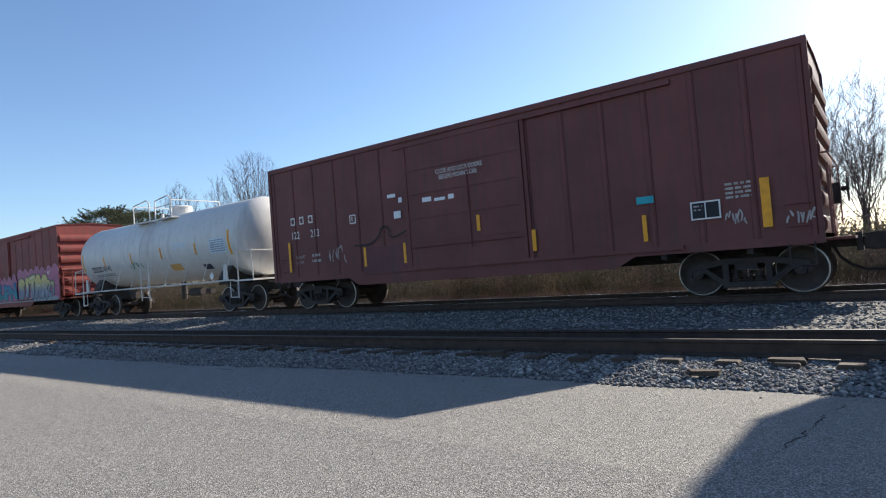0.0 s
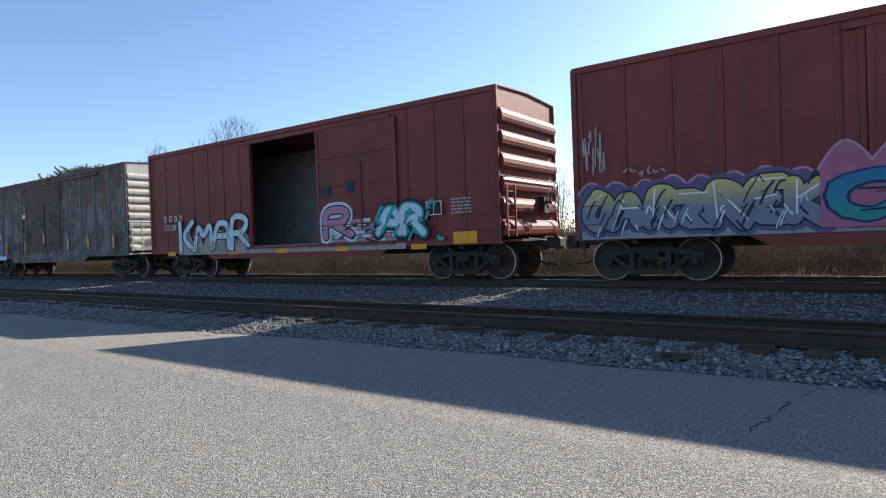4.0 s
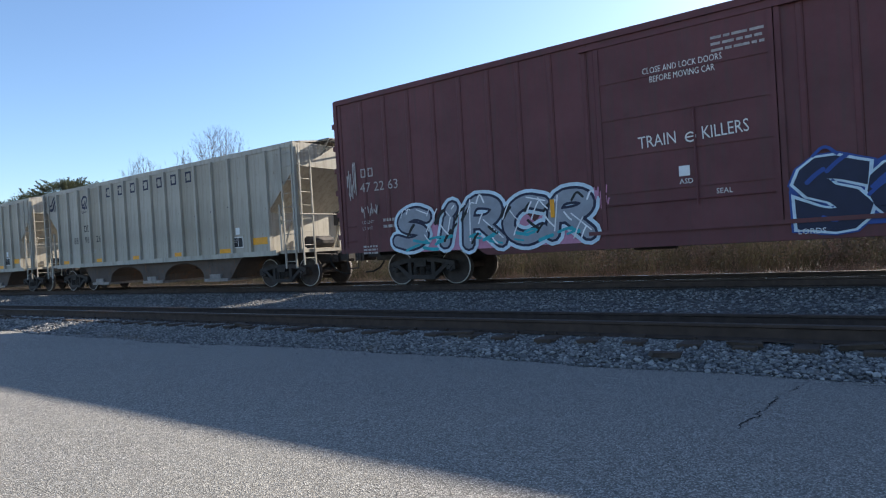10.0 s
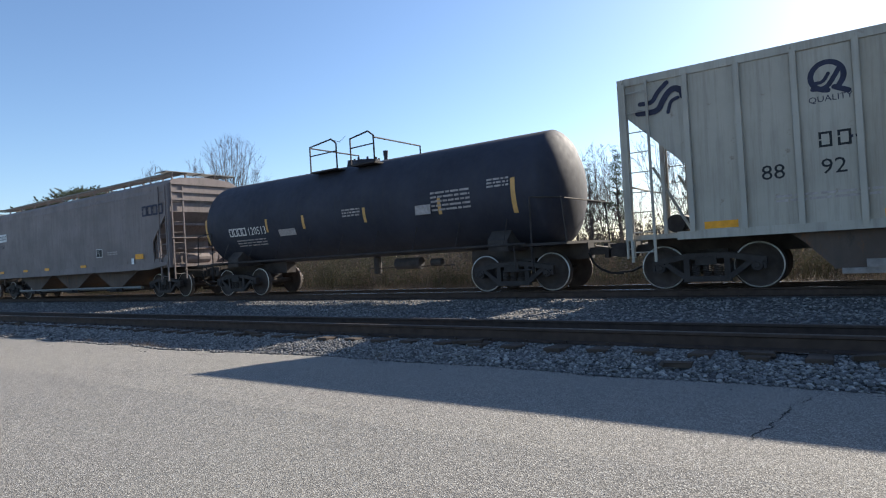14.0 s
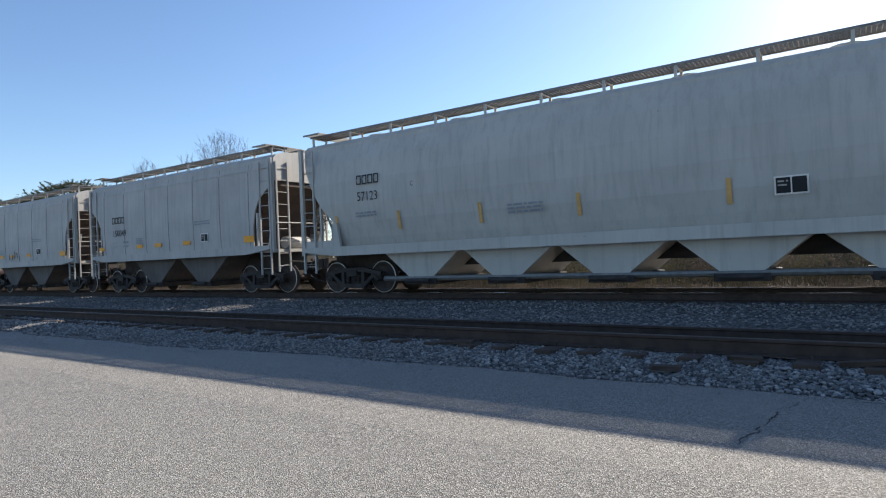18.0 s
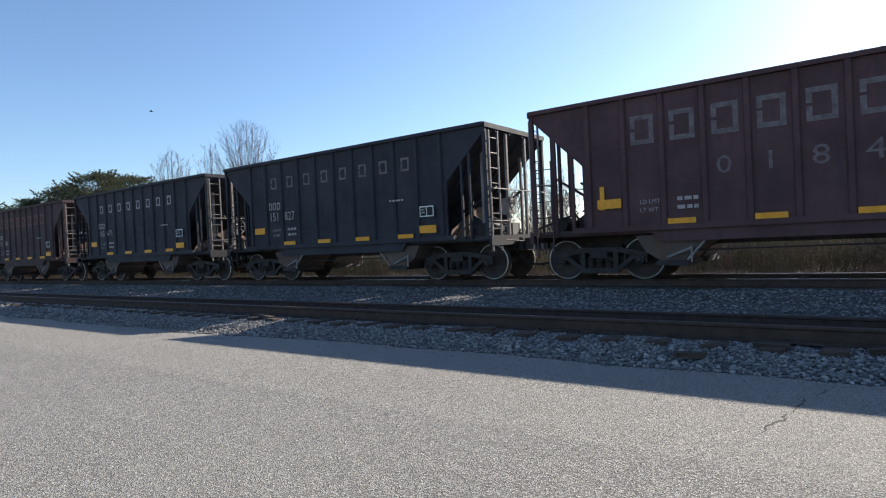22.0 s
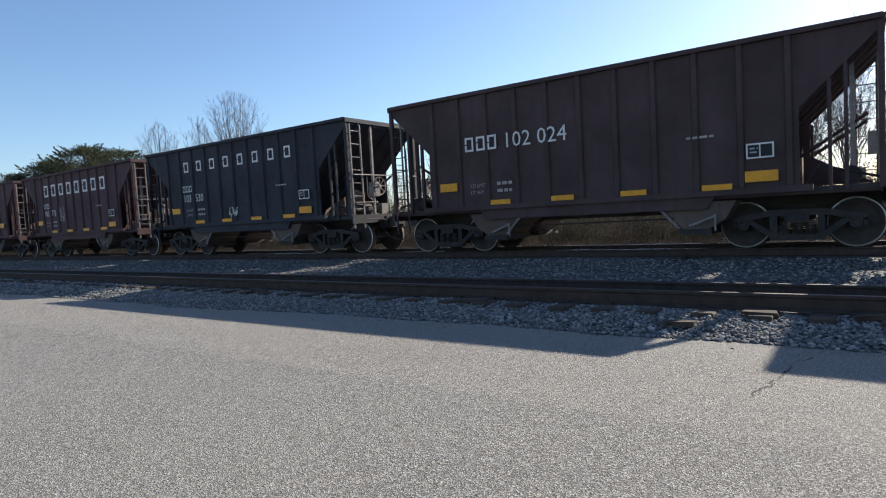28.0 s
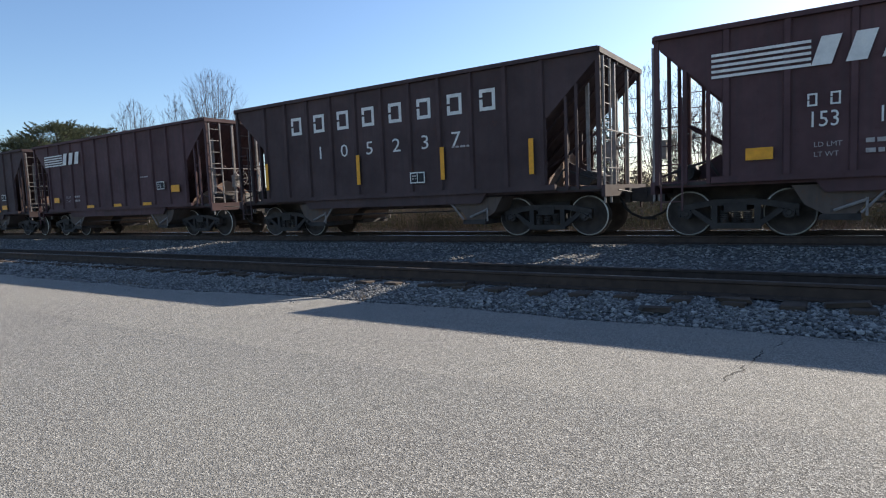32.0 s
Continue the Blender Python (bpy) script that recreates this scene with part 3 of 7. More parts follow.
SIDE_FRAME = side_frame_mesh()
bm = BM()
for k, x in enumerate((-0.21, 0.0, 0.21)):
    for j in range(7):
        lz = 0.285 + j * 0.036
        bmesh.ops.create_circle(bm, cap_ends=True, segments=10, radius=0.088, matrix=Matrix.Translation((x, 0, lz)))
        rod(bm, (x, 0, lz), (x, 0, lz + 0.02), 0.085, 10)
SPRING = mesh_of("spring_nest", bm, "steel")
bm = BM()
box(bm, -0.2, 0.2, -1.1, 1.1, 0.5, 0.68)
box(bm, -0.3, 0.3, -0.35, 0.35, 0.62, 0.80)
for s in (-1, 1):
    box(bm, s * 0.36 - 0.03, s * 0.36 + 0.03, -0.75, 0.75, 0.30, 0.40)
    box(bm, s * 0.43 - 0.03, s * 0.43 + 0.03, -0.78, -0.68, 0.22, 0.52)
    box(bm, s * 0.43 - 0.03, s * 0.43 + 0.03, 0.68, 0.78, 0.22, 0.52)
BOLSTER = mesh_of("bolster", bm, "steel")
WHEELS = []  # (car centre, wheelset object, its place on the bogie)


def bogie(car, x):
    b = part("bogie", BOLSTER, "steel", car, "grimy cast steel two-axle bogie", m=pose(x, 0, 0))
    for s in (-1, 1):
        part("side_frame", SIDE_FRAME, "steel", b, m=pose(0, s * 0.99, 0))
        tagged(part("spring_nest", SPRING, "steel", b, m=pose(0, s * 0.99, 0)), kind="stuff")
        for a in (-AX, AX):
            part("bearing_cap", BEARING, "steel", b, m=pose(a, s * 0.99, WR, 0, 0, 0 if s < 0 else 180))
    for a in (-AX, AX):
        w = part("wheelset", WHEELSET, "wheel", b, "wheelset with bright worn treads", m=pose(a, 0, WR))
        WHEELS.append((car, w, a))
    return b


def coupler_mesh():
    bm = BM()
    box(bm, -0.75, 0.0, -0.10, 0.10, 0.80, 0.98)
    slab(bm, [(0.0, 0.74), (0.3, 0.74), (0.36, 0.8), (0.36, 0.98), (0.3, 1.04), (0.0, 1.04)], -0.19, 0.05)
    slab(bm, [(0.1, 0.72), (0.34, 0.72), (0.34, 1.05), (0.1, 1.05)], 0.06, 0.17)
    box(bm, -0.12, -0.02, -0.28, 0.28, 0.72, 1.06)
    rod(bm, (0.05, -0.25, 0.95), (0.02, -1.25, 1.02), 0.016, 5)
    return mesh_of("coupler", bm, "steel")


COUPLER = coupler_mesh()
bm = BM()
pipe(bm, [(0.05, -0.3, 0.85), (0.15, -0.3, 0.62), (0.32, -0.3, 0.46), (0.55, -0.28, 0.36), (0.85, -0.25, 0.34)], 0.028, 7)
HOSE = mesh_of("air_hose", bm, "hose")


def gear(car, half, bog, gap=0.9):
    """Bogies, couplers and air hoses for a car whose end sills stand at +-half."""
    for s in (-1, 1):
        bogie(car, s * bog)
        turn = 0 if s > 0 else 180
        part("coupler", COUPLER, "steel", car, m=pose(s * (half + gap - 0.36), 0, 0, 0, 0, turn))
        part("air_hose", HOSE, "hose", car, m=pose(s * half, 0, 0, 0, 0, turn))


def ladder(car, x, y, z0, z1, n, face, material, w=0.42, stile=0.022):
    """face 'side': spreads along x at the plane y; 'end': spreads along y at the plane x."""
    bm = BM()
    for s in (-1, 1):
        a = (x + s * w / 2, y, 0) if face == "side" else (x, y + s * w / 2, 0)
        box(bm, a[0] - stile, a[0] + stile, a[1] - stile, a[1] + stile, z0, z1)
    for i in range(n):
        z = z0 + (z1 - z0) * (i + 0.5) / n
        if face == "side":
            rod(bm, (x - w / 2, y, z), (x + w / 2, y, z), 0.012, 5)
        else:
            rod(bm, (x, y - w / 2, z), (x, y + w / 2, z), 0.012, 5)
    return part("ladder", bm, material, car)


def grab(car, pts, material, r=0.014, name="grab_iron"):
    bm = BM()
    pipe(bm, pts, r, 5)
    return part(name, bm, material, car)


def brake_wheel(car, x, y, z, material="steel"):
    bm = BM()
    n = 16
    for i in range(n):
        a, b = 2 * math.pi * i / n, 2 * math.pi * (i + 1) / n
        rod(bm, (x, y + 0.27 * math.cos(a), z + 0.27 * math.sin(a)), (x, y + 0.27 * math.cos(b), z + 0.27 * math.sin(b)), 0.016, 5)
    for i in range(4):
        a = math.pi * i / 4
        rod(bm, (x, y - 0.27 * math.cos(a), z - 0.27 * math.sin(a)), (x, y + 0.27 * math.cos(a), z + 0.27 * math.sin(a)), 0.012, 5)
    rod(bm, (x - 0.18, y, z), (x + 0.03, y, z), 0.05, 8)
    box(bm, x - 0.32, x - 0.12, y - 0.14, y + 0.14, z - 0.3, z + 0.12)
    return part("brake_wheel", bm, material, car, "round hand brake wheel with gear box")


def brake_gear(car, x, y=-0.4):
    bm = BM()
    rod(bm, (x - 0.45, y, 0.82), (x + 0.45, y, 0.82), 0.17, 12)
    rod(bm, (x + 0.9, y - 0.1, 0.82), (x + 1.25, y - 0.1, 0.82), 0.11, 10)
    rod(bm, (x - 1.6, y, 0.72), (x + 1.6, y, 0.72), 0.015, 5)
    return part("air_tank", bm, "under", car, "air brake reservoir with rods")


# ---- markings: lettering, reflectors, spray paint ----
FACE = -HALF


def letters(car, words, x, z, h, material, y=FACE - 0.006, squeeze=1.0, name="lettering", space=1.0, rise=0.0):
    c = bpy.data.curves.new("letters", "FONT")
    c.body, c.size, c.resolution_u, c.space_character = words, h * 1.38, 2, space
    tmp = bpy.data.objects.new("letters", c)
    me = bpy.data.meshes.new_from_object(tmp)
    bpy.data.objects.remove(tmp)
    bpy.data.curves.remove(c)
    me.materials.clear()
    me.materials.append(M[material])
    return part(name, me, material, car, m=Matrix.Translation((x, y, z)) @ Matrix.Rotation(radians(90), 4, "X") @ Matrix.Rotation(radians(rise), 4, "Z") @ Matrix.Diagonal((squeeze, 1, 1, 1)))


def decals(name, car, rects, material, y=FACE - 0.006, label="", t=0.003):
    """Thin plates of paint or film: rects are (x0, x1, z0, z1)."""
    bm = BM()
    for x0, x1, z0, z1 in rects:
        box(bm, x0, x1, y - t, y, z0, z1)
    return part(name, bm, material, car, label)


def marks(car, x, z, n, w, h, material, step, y=FACE - 0.006, skip=()):
    """A row of n plain open frames where a company name stood."""
    out = []
    k = min(w, h) * 0.2
    for i in range(n):
        if i in skip:
            continue
        a, b = x + i * step, x + i * step + w
        m = z + h * (0.5 + 0.08 * (i % 2))
        out.append(decals("name_frame", car, [(a, a + k, z, m - k * 0.3), (a, a + k, m + k * 0.3, z + h), (b - k, b, z, z + h), (a + k, b - k, z + h - k, z + h), (a + k, b - k, z, z + k)], material, y))
    return out


def tiny(car, x, z, rows_, w, material, y=FACE - 0.006, h=0.045, step=0.085):
    """Small unreadable stencil lines."""
    r = []
    q = random.Random(int(abs(x * 100 + z * 10)))
    for i in range(rows_):
        a = x
        while a < x + w:
            b = min(x + w, a + q.uniform(0.08, 0.3) * max(0.5, w))
            r.append((a, b, z - i * step, z - i * step + h))
            a = b + 0.035
    return tagged(decals("stencil_text", car, r, material, y), kind="stuff")


def board(car, x, z, w=0.55, h=0.34, y=FACE - 0.006):
    """Framed black lubrication panel."""
    decals("data_panel", car, [(x, x + w, z, z + h)], "white", y, "small black data panel in white frame")
    decals("data_panel_field", car, [(x + 0.03, x + w / 2 - 0.012, z + 0.03, z + h - 0.03), (x + w / 2 + 0.012, x + w - 0.03, z + 0.03, z + h - 0.03)], "black", y - 0.004)
    tiny(car, x + 0.06, z + h - 0.11, 2, w * 0.3, "faint", y - 0.008, 0.03, 0.07)


def reflectors(car, xs, z, w, h, y=FACE - 0.006, material="yellow"):
    for x in xs:
        decals("reflector", car, [(x, x + w, z, z + h)], material, y, "yellow reflective strip" if material == "yellow" else "")


def soften(pts, n=2):
    """Rounds the corners of a brush line."""
    for _ in range(n):
        if len(pts) < 3:
            return pts
        out = [pts[0]]
        for (x0, z0), (x1, z1) in zip(pts, pts[1:]):
            out += [(0.75 * x0 + 0.25 * x1, 0.75 * z0 + 0.25 * z1), (0.25 * x0 + 0.75 * x1, 0.25 * z0 + 0.75 * z1)]
        pts = out + [pts[-1]]
    return pts


def stroke(bm, pts, w, y, mat=0):
    """A thick rounded brush line through (x, z) points, in one strip."""
    P = [Vector(p) for p in soften(list(pts))]
    P = [p for i, p in enumerate(P) if i == 0 or (p - P[i - 1]).length > 1e-4]
    if len(P) < 2:
        return
    r = w / 2
    D = [(b - a).normalized() for a, b in zip(P, P[1:])]
    L, R = [], []
    d0, d1 = D[0], D[-1]
    n0 = Vector((-d0.y, d0.x))
    cap = lambda c, d, n, s: [c + (n * math.cos(t) + d * s * math.sin(t)) * r for t in (0.3, 0.9, math.pi / 2, math.pi - 0.9, math.pi - 0.3)]
    for i, p in enumerate(P):
        d = D[0] if i == 0 else D[-1] if i == len(P) - 1 else (D[i - 1] + D[i])
        d = d.normalized() if d.length > 1e-3 else D[i - 1]
        n = Vector((-d.y, d.x))
        L.append(p + n * r)
        R.append(p - n * r)
    V = lambda q, k: bm.verts.new((q.x, y - 0.0006 * k, q.y))
    vl = [V(q, i % 3) for i, q in enumerate(L)]
    vr = [V(q, i % 3) for i, q in enumerate(R)]
    for i in range(len(P) - 1):
        bm.faces.new((vl[i], vr[i], vr[i + 1], vl[i + 1])).material_index = mat
    n1 = Vector((-d1.y, d1.x))
    a = [V(q, 0) for q in cap(P[0], d0, n0, -1)]
    bm.faces.new([vl[0]] + a + [vr[0]]).material_index = mat
    b = [V(q, 1) for q in cap(P[-1], d1, n1, 1)]
    bm.faces.new([vl[-1]] + b + [vr[-1]]).material_index = mat


GLYPHS = {  # brush lines in a unit square
    "S": [[(0.9, 0.85), (0.5, 1.0), (0.12, 0.8), (0.2, 0.58), (0.8, 0.42), (0.9, 0.18), (0.5, 0.0), (0.08, 0.12)]],
    "i": [[(0.5, 0.0), (0.5, 0.62)], [(0.5, 0.9), (0.55, 0.98)]],
    "T": [[(0.0, 0.95), (1.0, 1.0)], [(0.5, 0.95), (0.46, 0.0)]],
    "A": [[(0.0, 0.0), (0.25, 0.85), (0.55, 1.0), (0.85, 0.8), (0.95, 0.0)], [(0.2, 0.42), (0.85, 0.42)]],
    "R": [[(0.1, 0.0), (0.1, 1.0), (0.7, 1.0), (0.95, 0.78), (0.7, 0.5), (0.15, 0.48)], [(0.5, 0.48), (1.0, 0.0)]],
    "E": [[(0.95, 1.0), (0.1, 0.95), (0.1, 0.05), (1.0, 0.0)], [(0.1, 0.5), (0.8, 0.52)]],
    "M": [[(0.0, 0.0), (0.1, 1.0), (0.5, 0.35), (0.9, 1.0), (1.0, 0.0)]],
    "N": [[(0.05, 0.0), (0.1, 1.0), (0.85, 0.05), (0.95, 1.0)]],
    "H": [[(0.1, 0.0), (0.08, 1.0)], [(0.85, 0.0), (0.9, 1.0)], [(0.1, 0.5), (0.88, 0.55)]],
    "K": [[(0.1, 0.0), (0.15, 1.0)], [(0.9, 1.0), (0.2, 0.45), (0.95, 0.0)]],
    "O": [[(0.5, 1.0), (0.12, 0.8), (0.08, 0.25), (0.5, 0.0), (0.9, 0.22), (0.9, 0.8), (0.5, 1.0)]],
    "W": [[(0.0, 1.0), (0.22, 0.0), (0.5, 0.7), (0.75, 0.0), (1.0, 1.0)]],
    "U": [[(0.05, 1.0), (0.12, 0.15), (0.5, 0.0), (0.88, 0.15), (0.92, 1.0)]],
    "C": [[(0.95, 0.85), (0.5, 1.0), (0.1, 0.72), (0.1, 0.25), (0.5, 0.0), (0.95, 0.15)]],
    "Z": [[(0.05, 0.95), (0.95, 1.0), (0.1, 0.05), (1.0, 0.0)]],
    "L": [[(0.15, 1.0), (0.1, 0.08), (0.9, 0.0)]],
    "2": [[(0.1, 0.75), (0.5, 1.0), (0.9, 0.78), (0.1, 0.02), (0.95, 0.0)]],
    "1": [[(0.2, 0.8), (0.6, 1.0), (0.5, 0.0)]],
}


def piece(car, word, x0, x1, z0, z1, fill, line, w=0.2, edge_w=0.07, halo=None, y=FACE - 0.04, shine=None, name="spray_piece", seed=1, slant=0.0, label=""):
    """Spray-painted letters: brush lines with a fill, an outline and a halo."""
    q = random.Random(seed)
    w *= 1.15
    n = len(word)
    pitch = (x1 - x0) / n
    lay = [(w + 2 * edge_w + 0.16, y + 0.012, halo)] if halo else []
    lay += [(w + 2 * edge_w, y + 0.006, line), (w, y, fill)]
    if shine:
        lay += [(0.03, y - 0.006, shine)]
    mats = [m for _, _, m in lay]
    ob = None
    for i, ch in enumerate(word):
        a, b = x0 + i * pitch - pitch * 0.02 + w * 0.3, x0 + (i + 1) * pitch + pitch * 0.06 - w * 0.3
        c, d = z0 + w * 0.6 + q.uniform(0, 0.10), z1 - w * 0.6 - q.uniform(0, 0.18)
        lean = slant + q.uniform(-0.08, 0.08)
        bm = BM()
        for j, g in enumerate(GLYPHS[ch]):
            ln = [(a + (b - a) * u + lean * v + q.uniform(-0.04, 0.04), c + (d - c) * v + q.uniform(-0.04, 0.04)) for u, v in g]
            for k, (width, yy, m) in enumerate(lay):
                line_ = [(u + w * 0.2, v + w * 0.2) for u, v in ln[:2]] if shine and k == len(lay) - 1 else ln
                stroke(bm, line_, width, yy - 0.0009 * (i % 2) - 0.0022 * j, k)
        ob = part(name, bm, tuple(mats), car, label or "sprayed letter shape with outline")
    return ob


def cloud(car, x0, x1, z0, z1, material, y=FACE - 0.026, bumps=9, seed=2, rim=None, wave=0.25, label=""):
    """A painted field with a wavy upper rim."""
    q = random.Random(seed)
    n = bumps * 6
    top = [(x0 + (x1 - x0) * i / n, z1 - wave + wave * abs(math.sin(math.pi * i / 6)) * q.uniform(0.75, 1.0) + 0.15 * wave * math.sin(i * 0.37)) for i in range(n + 1)]
    if rim:
        bm = BM()
        stroke(bm, top, 0.09, y + 0.003)
        part("spray_rim", bm, rim, car)
    bm = BM()
    for (a, za), (b, zb) in zip(top, top[1:]):
        bm.faces.new([bm.verts.new(p) for p in ((a, y, z0), (b, y, z0), (b, y, zb), (a, y, za))])
    bmesh.ops.remove_doubles(bm, verts=bm.verts, dist=1e-5)
    return part("spray_field", bm, material, car, label)


def scrawl(car, x, z, w, h, material, n=5, seed=3, y=FACE - 0.03, width=0.03):
    """A thin unreadable tag."""
    q = random.Random(seed)
    bm = BM()
    for i in range(n):
        a = x + w * i / n
        stroke(bm, [(a + q.uniform(0, w / n), z + h * q.uniform(0, 1)) for _ in range(q.choice((3, 4, 4)))], width, y)
    return part("spray_tag", bm, material, car, "thin sprayed tag")


def block(car, word, x0, x1, z0, z1, fill, line, rim, y=FACE - 0.05, fat=0.05, seed=1, tilt=3.0, label="tall sprayed block letter"):
    """Fat block letters in layers: a pale rim, a dark line, a fill."""
    q = random.Random(seed)
    pitch = (x1 - x0) / len(word)
    for i, ch in enumerate(word):
        hh = (z1 - z0) * q.uniform(0.9, 1.04)
        lift, turn = q.uniform(-0.03, 0.05), q.uniform(-tilt, tilt)
        bend = (q.uniform(0.03, 0.07), q.uniform(0, 6), q.uniform(-0.14, 0.2), q.uniform(0.03, 0.08), q.uniform(0, 6))
        for k, (grow, m) in enumerate(((fat + 0.075, rim), (fat + 0.045, line), (fat, fill))):
            c = bpy.data.curves.new("letters", "FONT")
            c.body, c.size, c.resolution_u, c.offset, c.align_x = ch, 1.0, 3, grow * 0.55, "CENTER"
            tmp = bpy.data.objects.new("letters", c)
            me = bpy.data.meshes.new_from_object(tmp)
            bpy.data.objects.remove(tmp)
            bpy.data.curves.remove(c)
            me.materials.clear()
            me.materials.append(M[m])
            wide = max(v.co.x for v in me.vertices) - min(v.co.x for v in me.vertices)
            sx = pitch * 1.08 / max(0.3, wide - grow * 1.1)
            for v in me.vertices:
                u, w = v.co.x / max(0.3, wide), v.co.y
                v.co.x += bend[0] * math.sin(3.0 * w + bend[1]) + bend[2] * (w - 0.35)
                v.co.y += bend[3] * math.sin(5.0 * u + bend[4]) * (0.4 + w) + 0.05 * noise.noise((u * 3 + i, w * 3, seed))
            me.transform(Matrix.Translation((x0 + (i + 0.5) * pitch, y + 0.012 - 0.006 * k - 0.001 * (i % 2), z0 + lift)) @ Matrix.Rotation(radians(90), 4, "X") @ Matrix.Rotation(radians(turn), 4, "Z") @ Matrix.Diagonal((min(sx, 2.2), hh * 1.36, 1, 1)))
            part("spray_letter", me, m, car, label)


def flecks(car, x0, x1, z0, z1, material, n, seed, y=FACE - 0.06, width=0.04, long=0.5, slope=0.6):
    """Short slanting brush strokes over a sprayed field."""
    q = random.Random(seed)
    bm = BM()
    for i in range(n):
        x, z = q.uniform(x0, x1), q.uniform(z0, z1)
        l = long * q.uniform(0.4, 1.0)
        dx, dz = l * math.cos(slope), l * math.sin(slope) * q.choice((1, 1, 1, -0.6))
        stroke(bm, [(x, z), (x + dx * 0.5, z + dz * 0.6), (min(x1 + 0.1, x + dx), min(z1, max(z0, z + dz)))], width * q.uniform(0.6, 1.2), y - 0.0004 * (i % 5))
    return tagged(part("spray_stroke", bm, material, car, "loose sprayed strokes"), kind="stuff")


# ---- boxcars ----
def boxcar(label, centre, length, top, body, ends=None, posts=18, post_d=0.02, door=(-1.75, 1.75), door_at=0.0, open_door=False, bottom=0.98, ribs=7, door_rows=5, rib_d=0.09, bog=6.25, door_mat=None, post_mat=None, group="freight cars of the passing train", peak=0.12, ledges=False):
    car = empty("boxcar", label, "boxcar", group)
    h = length / 2
    ends = ends or body
    d0, d1 = door
    door_mat = door_mat or body
    eave = top
    t = 0.06
    hdr = eave - 0.28
    for y0, y1, near in ((-HALF + 0.02, -HALF + 0.02 + t, True), (HALF - 0.02 - t, HALF - 0.02, False)):
        if near:
            for x0, x1 in ((-h, d0), (d1, h)):
                bm = BM()
                box(bm, x0, x1, y0, y1, bottom, eave)
                part("side_panel", bm, body, car)
            bm = BM()
            box(bm, d0, d1, y0, y1, hdr, eave)
            part("door_header", bm, body, car)
        else:
            bm = BM()
            box(bm, -h, h, y0, y1, bottom, eave)
            part("side_panel", bm, body, car)
    # side posts
    if posts:
        bm = BM()
        prism = [(-0.055, 0), (-0.035, -post_d), (0.035, -post_d), (0.055, 0)]
        lo = [bm.verts.new((u, v, bottom + 0.05)) for u, v in prism]
        hi = [bm.verts.new((u, v, eave - 0.12)) for u, v in prism]
        for k in range(4):
            bm.faces.new((lo[k], lo[(k + 1) % 4], hi[(k + 1) % 4], hi[k]))
        bm.faces.new(lo)
        bm.faces.new(hi)
        post = mesh_of("side_post", bm, post_mat or body)
    for i in range(posts):
        x = -h + 0.12 + (length - 0.24) * i / (posts - 1)
        if d0 - 0.1 < x < d1 + 0.1 or (door_at and d0 + door_at - 0.1 < x < d1 + door_at + 0.1):
            continue
        for s in (-1, 1):
            part("side_post", post, post_mat or body, car, m=pose(x, s * (HALF - 0.02), 0, 0, 0, 0 if s < 0 else 180))
    # grimy joints beside the posts
    if posts and post_mat is None:
        bm = BM()
        box(bm, -0.008, 0.008, -0.004, 0.0, bottom + 0.06, eave - 0.12)
        joint = mesh_of("panel_seam", bm, "seam")
        for i in range(posts):
            x = -h + 0.12 + (length - 0.24) * i / (posts - 1) + 0.075
            if x < d0 - 0.12 or d1 + 0.12 < x < h - 0.1 and not (door_at and d0 + door_at - 0.1 < x < d1 + door_at + 0.1):
                part("panel_seam", joint, "seam", car, m=pose(x, -HALF + 0.0195, 0))
    # corner posts, top chord, sill
    for s in (-1, 1):
        for e in (-1, 1):
            bm = BM()
            box(bm, e * h - 0.06, e * h + 0.03 if e > 0 else e * h + 0.06, s * HALF - 0.02, s * HALF + 0.02, bottom - 0.05, eave)
            part("corner_post", bm, body, car)
        bm = BM()
        box(bm, -h - 0.02, h + 0.02, s * (HALF - 0.03), s * (HALF + 0.025), eave - 0.11, eave + 0.02)
        part("top_chord", bm, body, car)
        bm = BM()
        slab(bm, [(-h, bottom + 0.1), (h, bottom + 0.1), (h, bottom - 0.06), (bog - 2.0, bottom - 0.06), (bog - 2.4, bottom - 0.28), (-bog + 2.4, bottom - 0.28), (-bog + 2.0, bottom - 0.06), (-h, bottom - 0.06)], s * (HALF - 0.035), s * (HALF + 0.004))
        part("side_sill", bm, body, car)
    # floor, centre sill
    bm = BM()
    box(bm, -h + 0.02, h - 0.02, -HALF + 0.1, HALF - 0.1, bottom + 0.02, bottom + 0.12)
    # An open car's floor is made pale to bounce light into the interior.
    part("floor", bm, "lining" if open_door else "under", car)
    bm = BM()
    box(bm, -h, h, -0.18, 0.18, 0.70, bottom + 0.02)
    for k in range(9):
        x = -h + 1.2 + (length - 2.4) * k / 8
        box(bm, x - 0.05, x + 0.05, -HALF + 0.1, HALF - 0.1, bottom - 0.16, bottom + 0.02)
    part("underframe", bm, "under", car)
    # roof with cross ribs
    bm = BM()
    prism_x(bm, [(-HALF - 0.01, eave + 0.005), (-HALF - 0.01, eave + 0.03), (0, eave + peak), (HALF + 0.01, eave + 0.03), (HALF + 0.01, eave + 0.005), (0, eave + peak - 0.04)], -h - 0.02, h + 0.02)
    part("roof", bm, body, car)
    bm = BM()
    for k in range(14):
        x = -h + 0.3 + (length - 0.6) * k / 13
